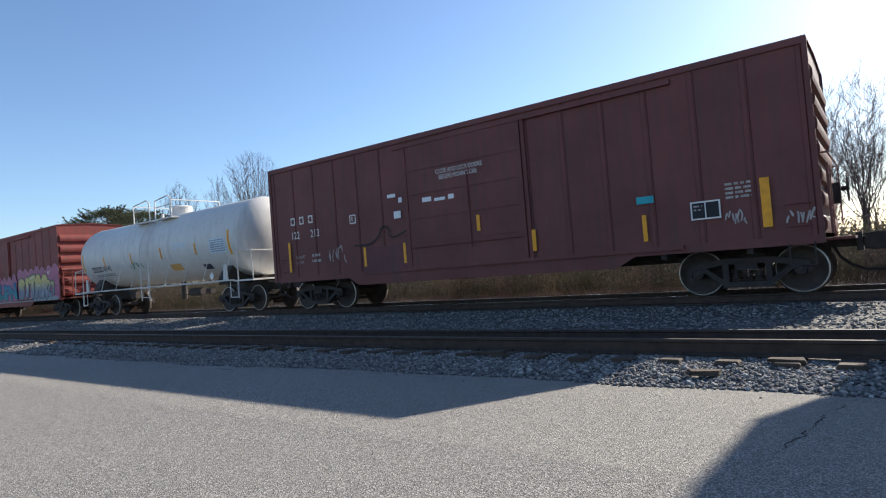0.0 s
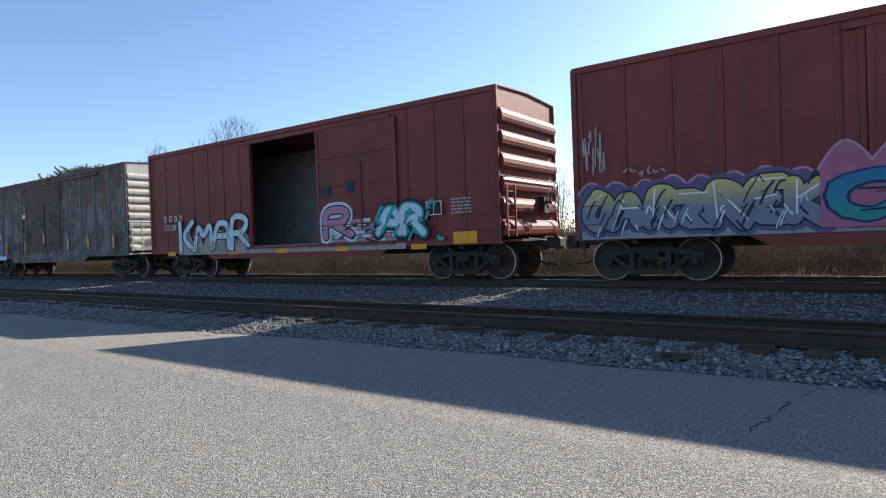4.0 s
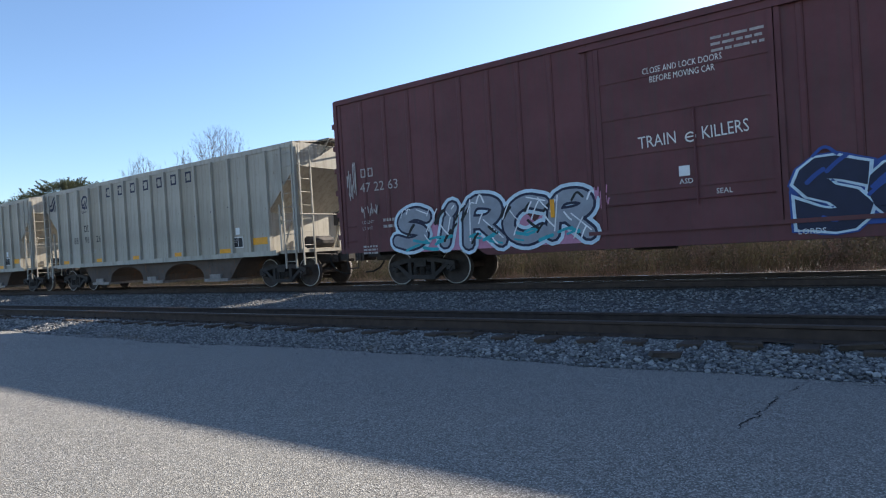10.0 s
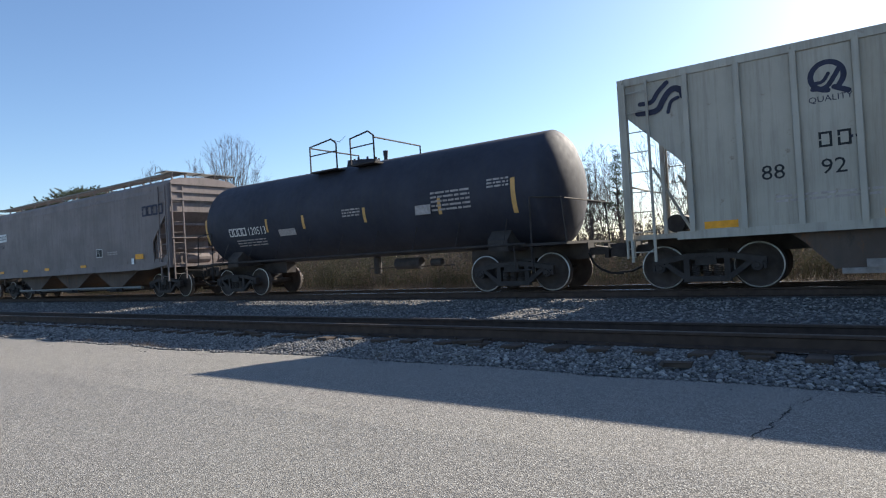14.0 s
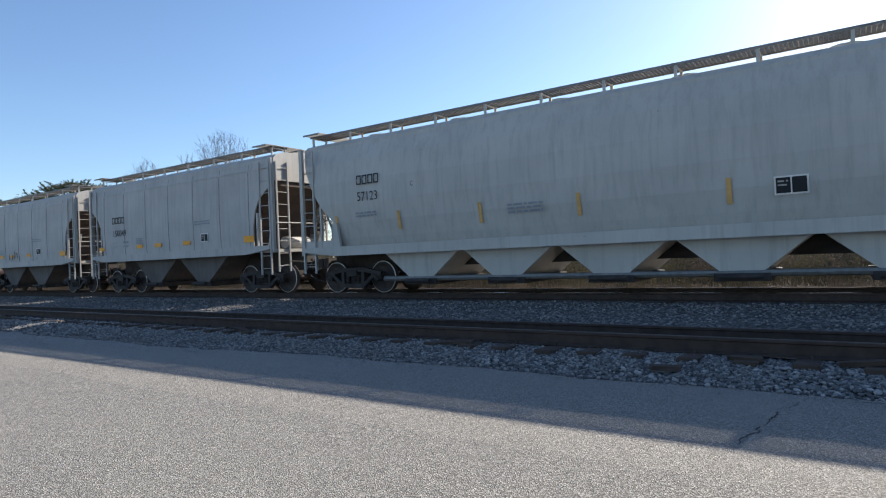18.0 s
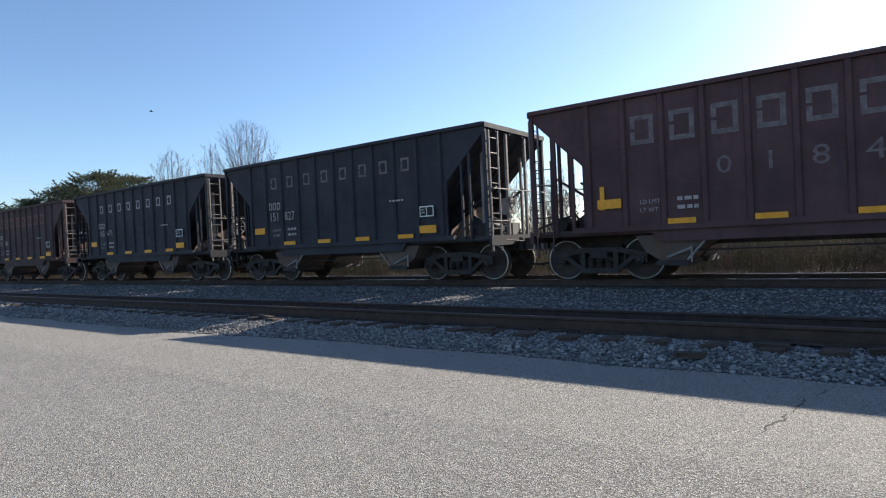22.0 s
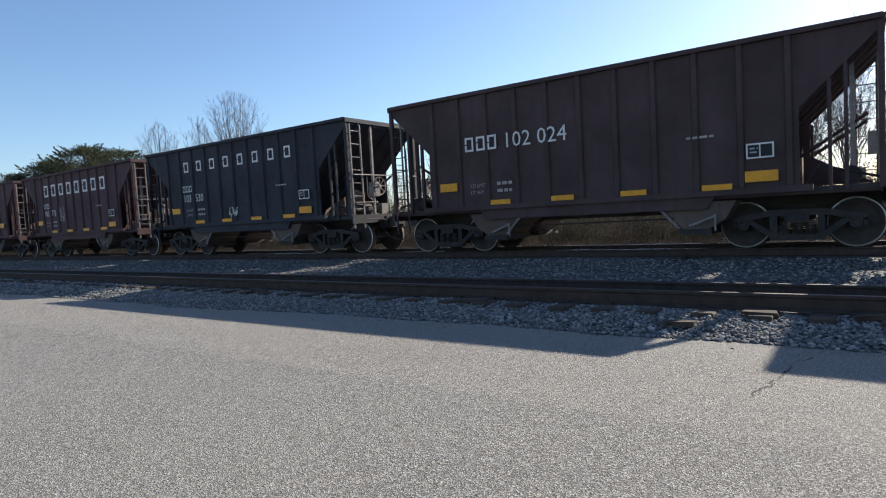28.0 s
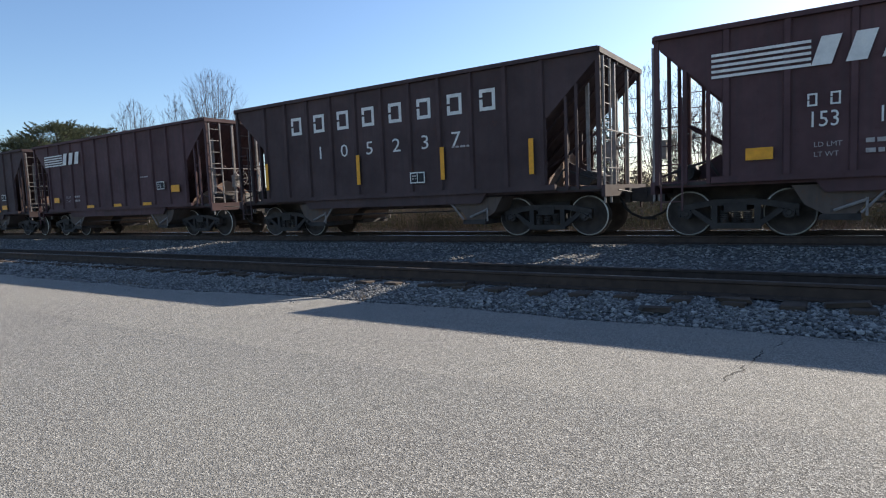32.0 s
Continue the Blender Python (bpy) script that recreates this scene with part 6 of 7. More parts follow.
flecks(d_car, -5.7, -1.9, 0.92, 1.3, "tan", 12, 182, FACE - 0.064, 0.05, 0.3, 1.2)
bricks_ = [(1.68 + 0.36 * c + 0.18 * (r % 2), 1.68 + 0.36 * c + 0.18 * (r % 2) + 0.33, 1.1 + 0.11 * r, 1.19 + 0.11 * r) for r in range(6) for c in range(9 - abs(r - 1))]
for i, m in enumerate(("g_ice", "faint", "g_rose")):
    tagged(decals("painted_bricks", d_car, bricks_[i::3], m, FACE - 0.066, "sprayed pattern of pale bricks"), kind="stuff")
piece(d_car, "R", 1.7, 2.9, 1.15, 2.2, "g_rose", "g_black", 0.18, 0.04, "g_ice", FACE - 0.085, seed=32)
piece(d_car, "AR", 3.9, 5.5, 1.15, 2.15, "g_ice", "g_teal", 0.16, 0.05, "g_black", FACE - 0.095, seed=33)
flecks(d_car, 3.3, 6.2, 1.1, 2.0, "g_teal", 16, 184, FACE - 0.104, 0.09, 0.4, 1.0)
flecks(d_car, 2.0, 5.8, 1.1, 1.6, "g_black", 14, 185, FACE - 0.106, 0.05, 0.3, 0.4)
decals("repaint_patch", d_car, [(1.75, 2.1, 2.45, 2.75), (2.75, 3.05, 2.5, 2.85)], "g_navy", FACE - 0.07)
decals("spray_field", d_car, [(-5.9, 4.8, 0.86, 1.02)], "faint", FACE - 0.012)
reflectors(d_car, [-6.6, -2.9, -0.4, 2.2, 5.0], 0.84, 0.5, 0.14, FACE - 0.02)
reflectors(d_car, [6.35], 0.95, 0.7, 0.3, FACE - 0.02)
board(d_car, 5.55, 1.7, 0.5, 0.36, FACE - 0.06)
tiny(d_car, 6.3, 2.05, 5, 0.6, "faint")

e_car = boxcar("weathered grey boxcar with peeling paint and rust patches", -75.34, 15.42, 4.68, "shabby", ends="shabby_end", door_mat="shabby_door", post_mat="shabby_post", posts=13, post_d=0.06, ribs=10, rib_d=0.06, door=(-1.9, 1.9), door_rows=12, bog=6.25)
ladder(e_car, -7.35, FACE - 0.06, 0.65, 4.4, 9, "side", "shabby")
letters(e_car, "6428", -5.75, 1.97, 0.25, "white", FACE - 0.012, 0.9)
marks(e_car, -6.8, 1.96, 3, 0.16, 0.25, "white", 0.25)
decals("blue_panel", e_car, [(-6.78, -6.05, 1.32, 1.7), (-5.75, -5.05, 1.32, 1.65)], "blue_sign", FACE - 0.012, "faded blue stencil field")
data_lines(e_car, -6.7, 1.5, "white", FACE - 0.018)
reflectors(e_car, [-6.95], 1.23, 0.14, 0.9, FACE - 0.055)
reflectors(e_car, [-4.55, -2.2, 2.5, 4.4, 6.6], 1.25, 0.12, 0.5, FACE - 0.055)
reflectors(e_car, [0.0], 1.6, 0.14, 0.45, FACE - 0.07)
decals("paper_card", e_car, [(-2.3, -2.0, 2.9, 3.1)], "paper", FACE - 0.055)
scrawl(e_car, -1.6, 0.8, 1.6, 0.28, "g_grey", 9, 41, FACE - 0.075, 0.025)
scrawl(e_car, 1.0, 0.8, 1.9, 0.28, "g_grey", 9, 42, FACE - 0.075, 0.025)
cloud(e_car, -5.6, -4.5, 0.86, 1.12, "g_ice", FACE - 0.062, 3, 141, None, 0.08)
cloud(e_car, -6.75, -6.2, 0.86, 1.1, "blue_sign", FACE - 0.062, 2, 142, None, 0.06)
flecks(e_car, -1.9, 4.2, 0.80, 1.12, "g_grey", 34, 148, FACE - 0.07, 0.045, 0.4, 0.7)
flecks(e_car, -1.9, 4.2, 0.80, 1.1, "under", 34, 149, FACE - 0.074, 0.02, 0.4, 0.4)
decals("repaint_patch", e_car, [(-3.0, -2.1, 1.25, 1.75)], "under", FACE - 0.012, "dark painted-out patch")
decals("repaint_patch", e_car, [(-3.75, -3.25, 1.38, 1.68)], "navy", FACE - 0.012, "faded navy patch")
decals("vent_slat", e_car, [(-2.55, -2.2, 2.2 + 0.07 * i, 2.245 + 0.07 * i) for i in range(10)], "under", FACE - 0.024)

f_car = boxcar("red steel boxcar with large blue spray lettering", -92.51, 15.38, 4.69, "red_b", posts=17, post_d=0.012, ribs=13, rib_d=0.07, door=(-1.8, 1.55), door_rows=3, bog=6.25)
letters(f_car, "152 219", -6.55, 1.98, 0.24, "white", squeeze=0.75)
marks(f_car, -6.5, 2.32, 4, 0.15, 0.2, "white", 0.28)
cloud(f_car, -6.2, -4.9, 0.92, 1.9, "g_rose", seed=15, bumps=2, wave=0.3)
cloud(f_car, -5.8, -1.9, 0.9, 2.0, "g_deep", FACE - 0.03, 4, 151, None, 0.3)
block(f_car, "CHiNE", -5.85, -1.85, 0.94, 2.15, "g_blue", "g_navy", "g_cyan", FACE - 0.05, 0.10, 51)
flecks(f_car, -5.6, -2.0, 1.0, 2.1, "g_cyan", 14, 152, FACE - 0.062, 0.05, 0.5, 1.2)
flecks(f_car, -1.8, -1.0, 1.0, 1.7, "g_rose", 9, 153, FACE - 0.06, 0.05, 0.35, 0.9)
block(f_car, "ENTER", 1.75, 7.0, 0.92, 2.3, "g_blue2", "g_teal", "g_navy", FACE - 0.055, 0.045, 52, 4.0)
flecks(f_car, 1.9, 6.9, 1.0, 2.35, "g_rose", 12, 154, FACE - 0.07, 0.07, 0.3, 0.1)
flecks(f_car, 1.8, 7.0, 0.95, 1.3, "g_teal", 14, 155, FACE - 0.068, 0.06, 0.5, 0.05)
block(f_car, "T", 3.85, 4.95, 1.0, 2.35, "g_ice", "g_grey", "g_teal", FACE - 0.08, 0.06, 57)
flecks(f_car, 2.0, 6.8, 1.2, 2.5, "g_orange", 9, 156, FACE - 0.072, 0.06, 0.4, 0.2)
board(f_car, 5.75, 1.72, 0.55, 0.3, FACE - 0.075)
reflectors(f_car, [-7.3, -4.2, -1.3, 1.0, 4.3], 0.9, 0.5, 0.17, FACE - 0.08)
reflectors(f_car, [6.6], 0.92, 0.75, 0.32, FACE - 0.08)
decals("paper_card", f_car, [(-1.3, -0.95, 3.05, 3.15), (-0.85, -0.4, 3.05, 3.15), (-2.3, -2.05, 2.75, 2.9)], "paper", FACE - 0.052)
scrawl(f_car, -2.35, 2.35, 0.4, 0.35, "faint", 5, 53)
scrawl(f_car, -7.2, 1.35, 0.7, 0.5, "faint", 7, 54)

g_car = boxcar("tall dark maroon boxcar with blue and white spray lettering", -111.42, 18.54, 5.24, "dark_oxide", posts=24, post_d=0.014, ribs=6, rib_d=0.2, door=(-1.75, 1.6), door_rows=5, bog=7.0, bottom=1.02, ends="dark_oxide", ledges=True)
for e in (-1, 1):
    bm = BM()
    slab(bm, [(e * 9.26, 4.72), (e * 9.32, 4.72), (e * 9.32, 5.26), (e * 9.26, 5.26)], -HALF + 0.04, HALF - 0.04)
    part("end_panel", bm, "end_white", g_car, "white excess height panel")
t_ = letters(g_car, "EXCESS HEIGHT CAR", 0, 0, 0.13, "black")
t_.matrix_basis = Matrix.Translation((9.326, -0.9, 5.0)) @ Matrix.Rotation(radians(90), 4, "Z") @ Matrix.Rotation(radians(90), 4, "X") @ Matrix.Diagonal((0.75, 1, 1, 1))
letters(g_car, "47 22 63", -8.5, 2.62, 0.26, "faint", squeeze=1.05)
marks(g_car, -8.45, 3.02, 2, 0.17, 0.24, "faint", 0.26)
letters(g_car, "CLOSE AND LOCK DOORS", -0.75, 4.22, 0.13, "white", FACE - 0.052, 0.68)
letters(g_car, "BEFORE MOVING CAR", -0.62, 4.04, 0.13, "white", FACE - 0.052, 0.68)
tiny(g_car, 0.55, 4.62, 3, 0.9, "faint", FACE - 0.052, 0.05, 0.12)
letters(g_car, "TRAIN", -0.9, 2.74, 0.25, "white", FACE - 0.075, 0.75, rise=2)
bm = BM()
stroke(bm, [(0.1 + 0.09 * math.cos(i * 0.6), 2.84 + 0.09 * math.sin(i * 0.6)) for i in range(12)], 0.03, FACE - 0.075)
stroke(bm, [(0.02, 2.84), (0.18, 2.85)], 0.025, FACE - 0.077)
part("spray_tag", bm, "white", g_car, "small painted ring")
letters(g_car, "KILLERS", 0.3, 2.77, 0.25, "white", FACE - 0.075, 0.7, rise=2)
letters(g_car, "SEAL", 0.5, 1.7, 0.1, "white", FACE - 0.06)
letters(g_car, "ASD", -0.15, 1.95, 0.1, "white", FACE - 0.06)
decals("paper_card", g_car, [(-0.15, 0.05, 2.1, 2.3)], "paper", FACE - 0.06)
cloud(g_car, -7.2, -2.0, 0.9, 1.9, "g_rose", seed=17, bumps=4, wave=0.5)
piece(g_car, "SiRCR", -7.4, -2.0, 0.88, 2.2, "g_grey", "g_navy", 0.24, 0.06, "g_ice", FACE - 0.05, "g_white", seed=61, slant=0.12)
flecks(g_car, -7.0, -2.4, 0.95, 1.25, "g_teal", 22, 161, FACE - 0.056, 0.07, 0.5, 0.3)
flecks(g_car, -7.2, -2.0, 1.0, 2.0, "g_white", 26, 162, FACE - 0.062, 0.035, 0.5, 1.1)
flecks(g_car, -7.2, -2.2, 1.0, 1.9, "g_black", 16, 163, FACE - 0.058, 0.07, 0.45, 0.9)
cloud(g_car, 1.7, 8.1, 0.95, 2.2, "g_deep", seed=18, bumps=6, wave=0.4)
block(g_car, "SOWNZ", 1.9, 7.3, 1.0, 2.1, "g_navy", "g_ice", "g_deep", FACE - 0.05, 0.12, 62, 6.0)
flecks(g_car, 1.9, 7.7, 1.05, 2.2, "g_deep", 44, 63, FACE - 0.062, 0.09, 0.6, 0.7)
letters(g_car, "LORDS", 1.8, 0.84, 0.1, "g_white", FACE - 0.09)
letters(g_car, "CEVS", 8.35, 1.05, 0.16, "g_white", FACE - 0.03)
reflectors(g_car, [3.15, 6.1], 1.25, 0.1, 0.55, FACE - 0.075)
reflectors(g_car, [-2.9], 1.5, 0.1, 0.4, FACE - 0.075)
reflectors(g_car, [8.6], 1.2, 0.15, 0.85, FACE - 0.03, "tan")
reflectors(g_car, [7.4], 1.15, 0.75, 0.05, FACE - 0.03)
board(g_car, 7.45, 1.6, 0.5, 0.4, FACE - 0.03)
for x in (6.65, 7.0, 7.9):
    tiny(g_car, x, 2.25, 5, 0.16, "faint", FACE - 0.03, 0.05, 0.13)
data_lines(g_car, -8.5, 1.75)
tiny(g_car, -8.5, 1.1, 3, 0.5, "faint", FACE - 0.012, 0.05, 0.09)
scrawl(g_car, -8.95, 2.4, 0.35, 1.1, "faint", 8, 64)
scrawl(g_car, -8.5, 1.9, 0.6, 0.4, "faint", 8, 65)
scrawl(g_car, -1.9, 1.6, 0.35, 0.5, "g_rose", 6, 66, FACE - 0.05)

# two grey ribbed covered hoppers
for ctr, num, tall, gone in ((-130.79, ("88", "96", "26"), 4.44, ()), (-148.75, ("88", "92", "50"), 4.44, (5,))):
    k = covered_hopper("light grey ribbed covered hopper with dark block marks", ctr, "cr_grey", 16.45, tall, "ribbed", 3, bog=6.85)
    y = FACE + 0.098
    marks(k, -2.82, 3.80, 7, 0.34, 0.38, "navy", 0.91, y, gone)
    for i, pair in enumerate(num):
        letters(k, pair, -5.72 + 0.94 * i, 2.05, 0.28, "black", y, 1.05)
    marks(k, -4.78, 2.52, 2, 0.2, 0.27, "black", 0.28, y)
    letters(k, "QUALITY", -4.9, 3.32, 0.11, "navy", y, 1.05)
    bm = BM()
    stroke(bm, [(-4.6 + 0.25 * math.cos(t), 3.76 + 0.25 * math.sin(t)) for t in [i * math.pi / 8 for i in range(-2, 13)]], 0.09, y - 0.002)
    stroke(bm, [(-4.82, 3.56), (-4.62, 3.54), (-4.5, 3.72), (-4.42, 3.86)], 0.08, y - 0.002)
    stroke(bm, [(-4.78, 3.66), (-4.66, 3.66), (-4.58, 3.8)], 0.06, y - 0.003)
    stroke(bm, [(-4.5, 3.55), (-4.3, 3.45)], 0.09, y - 0.003)
    part("emblem", bm, "navy", k, "round dark emblem shape")
    bm = BM()
    stroke(bm, [(-7.9, 3.7), (-7.5, 3.66), (-7.38, 3.9), (-7.2, 4.1), (-7.02, 4.02), (-7.0, 3.9)], 0.12, y - 0.002)
    stroke(bm, [(-7.85, 3.88), (-7.6, 3.86), (-7.5, 4.05), (-7.3, 4.22)], 0.09, y - 0.003)
    stroke(bm, [(-7.3, 3.62), (-7.24, 3.84), (-7.1, 3.88)], 0.07, y - 0.004)
    part("emblem", bm, "navy", k, "curved dark emblem shape")
    reflectors(k, [-6.75, -3.9, -1.1, 1.7, 4.35], 1.22, 0.6, 0.14, y)
    reflectors(k, [6.1], 1.42, 0.75, 0.22, y)
    board(k, 5.1, 1.36, 0.5, 0.36, y)
    decals("paper_card", k, [(5.25, 5.45, 1.8, 2.02)], "paper", y)
    for i in range(-5, 6):
        tiny(k, -0.02 + 0.92 * i + 0.3, 2.55 + 0.08 * (i % 3), 1, 0.16, "navy", y, 0.05)
    tiny(k, -5.5, 1.7, 2, 1.6, "faint", y)

t_car = tank_car("black tank car with white lettering and a top platform", -165.5, "tank_black", 13.75, 1.46, 2.53, 14.2, False)
for ob in (*marks(t_car, -5.17, 2.04, 4, 0.2, 0.27, "white", 0.23), letters(t_car, "120513", -4.2, 2.04, 0.27, "white", squeeze=0.85), tiny(t_car, -4.9, 1.85, 3, 1.5, "faint", FACE - 0.006, 0.04, 0.1),
           decals("paper_card", t_car, [(-2.67, -1.9, 1.9, 2.12)], "faint"), *[decals("reflector", t_car, [r], "tan") for r in [(-6.46, -6.36, 1.81, 2.72), (-3.23, -3.14, 2.07, 2.5), (-1.52, -1.42, 2.06, 2.48), (1.0, 1.1, 2.06, 2.48), (3.6, 3.7, 2.06, 2.48), (5.75, 5.87, 1.9, 2.75)]],
           tiny(t_car, 3.4, 2.6, 5, 1.2, "faint", FACE - 0.006, 0.05, 0.11), tiny(t_car, 0.2, 2.45, 3, 0.7, "faint"), tiny(t_car, 5.1, 2.75, 3, 0.6, "faint")):
    on_tank(ob, 1.46, 2.53)
decals("data_panel", t_car, [(2.9, 3.4, 2.1, 2.35)], "faint", FACE + 0.12)

p_car = covered_hopper("dusty brown-grey covered hopper with roof walkway", -182.7, "pg_grey", 17.1, 4.32, "smooth", 3, 16.9, bog=7.22, sill_z=1.25)
decals("paper_card", p_car, [(-7.15, -6.25, 3.0, 3.4)], "paper", FACE - 0.0)
marks(p_car, -7.05, 3.1, 4, 0.13, 0.2, "black", 0.2, FACE - 0.006)
letters(p_car, "11651", -7.1, 2.65, 0.2, "black", FACE - 0.0, 0.85)
marks(p_car, 6.85, 3.18, 4, 0.34, 0.4, "navy", 0.37, FACE + 0.01)
board(p_car, 3.05, 1.75, 0.5, 0.36, FACE + 0.02)
reflectors(p_car, [-7.3, -4.4, -2.0, 1.6], 1.32, 0.5, 0.16, FACE - 0.0)
reflectors(p_car, [6.2], 1.55, 0.6, 0.2, FACE - 0.0)
reflectors(p_car, [5.9], 1.35, 0.2, 0.25, FACE - 0.0, "paper")
tiny(p_car, 4.0, 1.9, 2, 0.8, "faint", FACE + 0.01)

l_car = covered_hopper("long smooth light grey covered hopper with black lettering", -201.7, "til_grey", 18.4, 4.32, "smooth", 5, 18.2, bog=7.75, sill_z=1.25, belly=True)
marks(l_car, -6.95, 3.05, 4, 0.17, 0.26, "black", 0.21, FACE + 0.015)
letters(l_car, "57123", -6.95, 2.6, 0.26, "black", FACE + 0.012, 0.85)
letters(l_car, "SILICA 109", 5.3, 2.35, 0.22, "black", FACE + 0.012, 0.85)
letters(l_car, "C", -5.1, 2.85, 0.13, "black", FACE + 0.012)
tiny(l_car, -7.05, 2.25, 2, 0.75, "g_grey", FACE + 0.012)
tiny(l_car, -2.3, 2.1, 3, 0.9, "g_grey", FACE + 0.012)
board(l_car, 3.2, 1.85, 0.55, 0.34, FACE + 0.012)
reflectors(l_car, [-7.85, -5.6, -3.1, -0.6, 2.4, 4.95], 1.75, 0.09, 0.5, FACE + 0.01, "tan")
reflectors(l_car, [6.95], 2.5, 0.12, 0.6, FACE + 0.01)
for ob in l_car.children:
    if ob.name.split(".")[0] in ("name_frame", "lettering", "stencil_text", "data_panel", "data_panel_field", "reflector"):
        me = ob.data
        me.transform(ob.matrix_basis)
        ob.matrix_basis = Matrix.Identity(4)
        for v in me.vertices:
            in_by = np.interp(v.co.z, (1.25, 1.6, 2.05, 2.6, 3.2, 3.8, 4.32), (0.30, 0.19, 0.09, 0.03, 0.02, 0.10, 0.30))
            v.co.y += float(in_by) - 0.055

for ctr, num, stain in ((-217.9, "150049", 0), (-230.65, "150093", 1)):
    k = covered_hopper("light grey two-bay cement hopper with roof walkway", ctr, "cm_grey", 11.3, 4.28, "smooth", 2, 10.8, bog=4.38, sill_z=1.42)
    y = FACE + 0.012
    marks(k, -3.9, 2.78, 4, 0.19, 0.26, "black", 0.235, y)
    letters(k, num, -3.9, 2.28, 0.26, "black", y, 0.95)
    data_lines(k, -3.9, 1.98, "g_grey", y)
    reflectors(k, [-5.0, -2.15, -0.9, 0.9], 1.75, 0.42, 0.14, y)
    reflectors(k, [4.27], 1.68, 0.5, 0.21, y)
    board(k, 1.95, 1.8, 0.42, 0.3, y)
    tiny(k, -2.2, 2.1, 3, 0.45, "g_grey", y)
    tiny(k, 1.6, 2.5, 2, 0.9, "g_grey", y)
    if stain:
        scrawl(k, -1.1, 1.55, 1.4, 0.55, "black", 5, 71, y - 0.01, 0.035)
        scrawl(k, 1.3, 1.46, 0.8, 0.22, "g_grey", 6, 72, y - 0.01, 0.03)

HOP = {}
for mat, word in (("hop_black", "faded black"), ("hop_maroon", "weathered maroon"), ("hop_brown", "rusty dark brown")):
    HOP[mat] = coal_hopper(word + " open coal hopper with outside posts", mat, 10.6, 3.86, 11, 0.79, 4.0)
LONG = coal_hopper("maroon open coal hopper with deep side sheets", "hop_maroon", 12.43, 3.92, 11, 0.99, 4.86)
LONG2 = coal_hopper("brown open coal hopper with tall yellow strips", "hop_brown", 11.7, 3.95, 11, 0.914, 4.4)
used = set()


def hopper(proto, centre, number, blocks, tone, name_z=2.9, name_h=0.52, low=True):
    global WHEELS
    if proto.name in used:
        before = [w for w in WHEELS if w[0] == proto]
        car = copy_thing(proto, Matrix.Identity(4))
        sets = [c for c in car.children_recursive if c.name.startswith("wheelset")]
        WHEELS += [(car, w, w.matrix_basis.translation.x) for w in sets]
        for c in [c for c in car.children if c.name.split(".")[0] in DECAL]:
            bpy.data.objects.remove(c)
    else:
        used.add(proto.name)
        car = proto
    y = FACE - 0.006
    if blocks == "eight":
        w_ = max(0.26, name_h * 0.8)
        marks(car, -2.765 - w_ / 2, name_z, 8, w_, name_h, tone, 0.79, FACE + 0.054)
    elif blocks == "wide":
        marks(car, -3.41, 3.0, 8, 0.42, 0.5, tone, 0.914, FACE + 0.054)
    elif blocks == "emblem":
        h = -5.2
        decals("stripe_emblem", car, [(h, h + 1.6, 3.02 + 0.1 * i, 3.07 + 0.1 * i) for i in range(5)], tone, y, "white striped emblem")
        bm = BM()
        for u in (1.6, 2.1, 2.6):
            slab(bm, [(h + u, 3.02), (h + u + 0.3, 3.02), (h + u + 0.45, 3.5), (h + u + 0.15, 3.5)], y - 0.004, y)
        part("emblem", bm, tone, car, "slanted plain emblem bars")
    if number:
        if blocks == "wide":
            for i, ch in enumerate(number):
                letters(car, ch, -2.43 + 0.914 * i, 2.25, 0.36, tone, FACE + 0.05, 1.2)
        else:
            x0 = -3.65 if blocks == "emblem" else -2.97
            lead_tone = "faint" if "ghost" in tone else tone
            for i, group_ in enumerate(number.split()):
                letters(car, group_, x0 + i * (0.99 if blocks == "emblem" else 0.74), 1.97, 0.28, lead_tone, y, 0.85)
            marks(car, x0, 2.33, 2 if blocks == "emblem" else 3, 0.15, 0.22, lead_tone, 0.34 if blocks == "emblem" else 0.2, y)
    if blocks == "emblem":
        data_lines(car, -3.55, 1.62, "faint", y)
        reflectors(car, [-4.62], 1.46, 0.45, 0.22, y - 0.004)
        reflectors(car, [-1.85, 0.2, 2.25], 1.18, 0.56, 0.11, y - 0.004)
        reflectors(car, [4.12], 1.6, 0.5, 0.24, y - 0.004)
    elif blocks != "wide":
        data_lines(car, -2.85, 1.62, "faint", y)
        reflectors(car, [-3.76], 1.57, 0.52, 0.2, y - 0.004)
        reflectors(car, [-2.3, -0.72, 0.86, 2.46], 1.18, 0.54, 0.11, y - 0.004)
        reflectors(car, [3.22], 1.29, 0.55, 0.2, y - 0.004)
    else:
        reflectors(car, [-4.6, -0.9, 1.85, 4.25], 1.45, 0.12, 0.8, y - 0.004)
    board(car, 3.25 if blocks != "wide" else 0.9, 1.72 if blocks != "wide" else 1.4, 0.46, 0.28, y)
    tiny(car, 2.2, 2.2, 1, 0.5, "faint", y)
    CARS.append((car, centre))
    return car


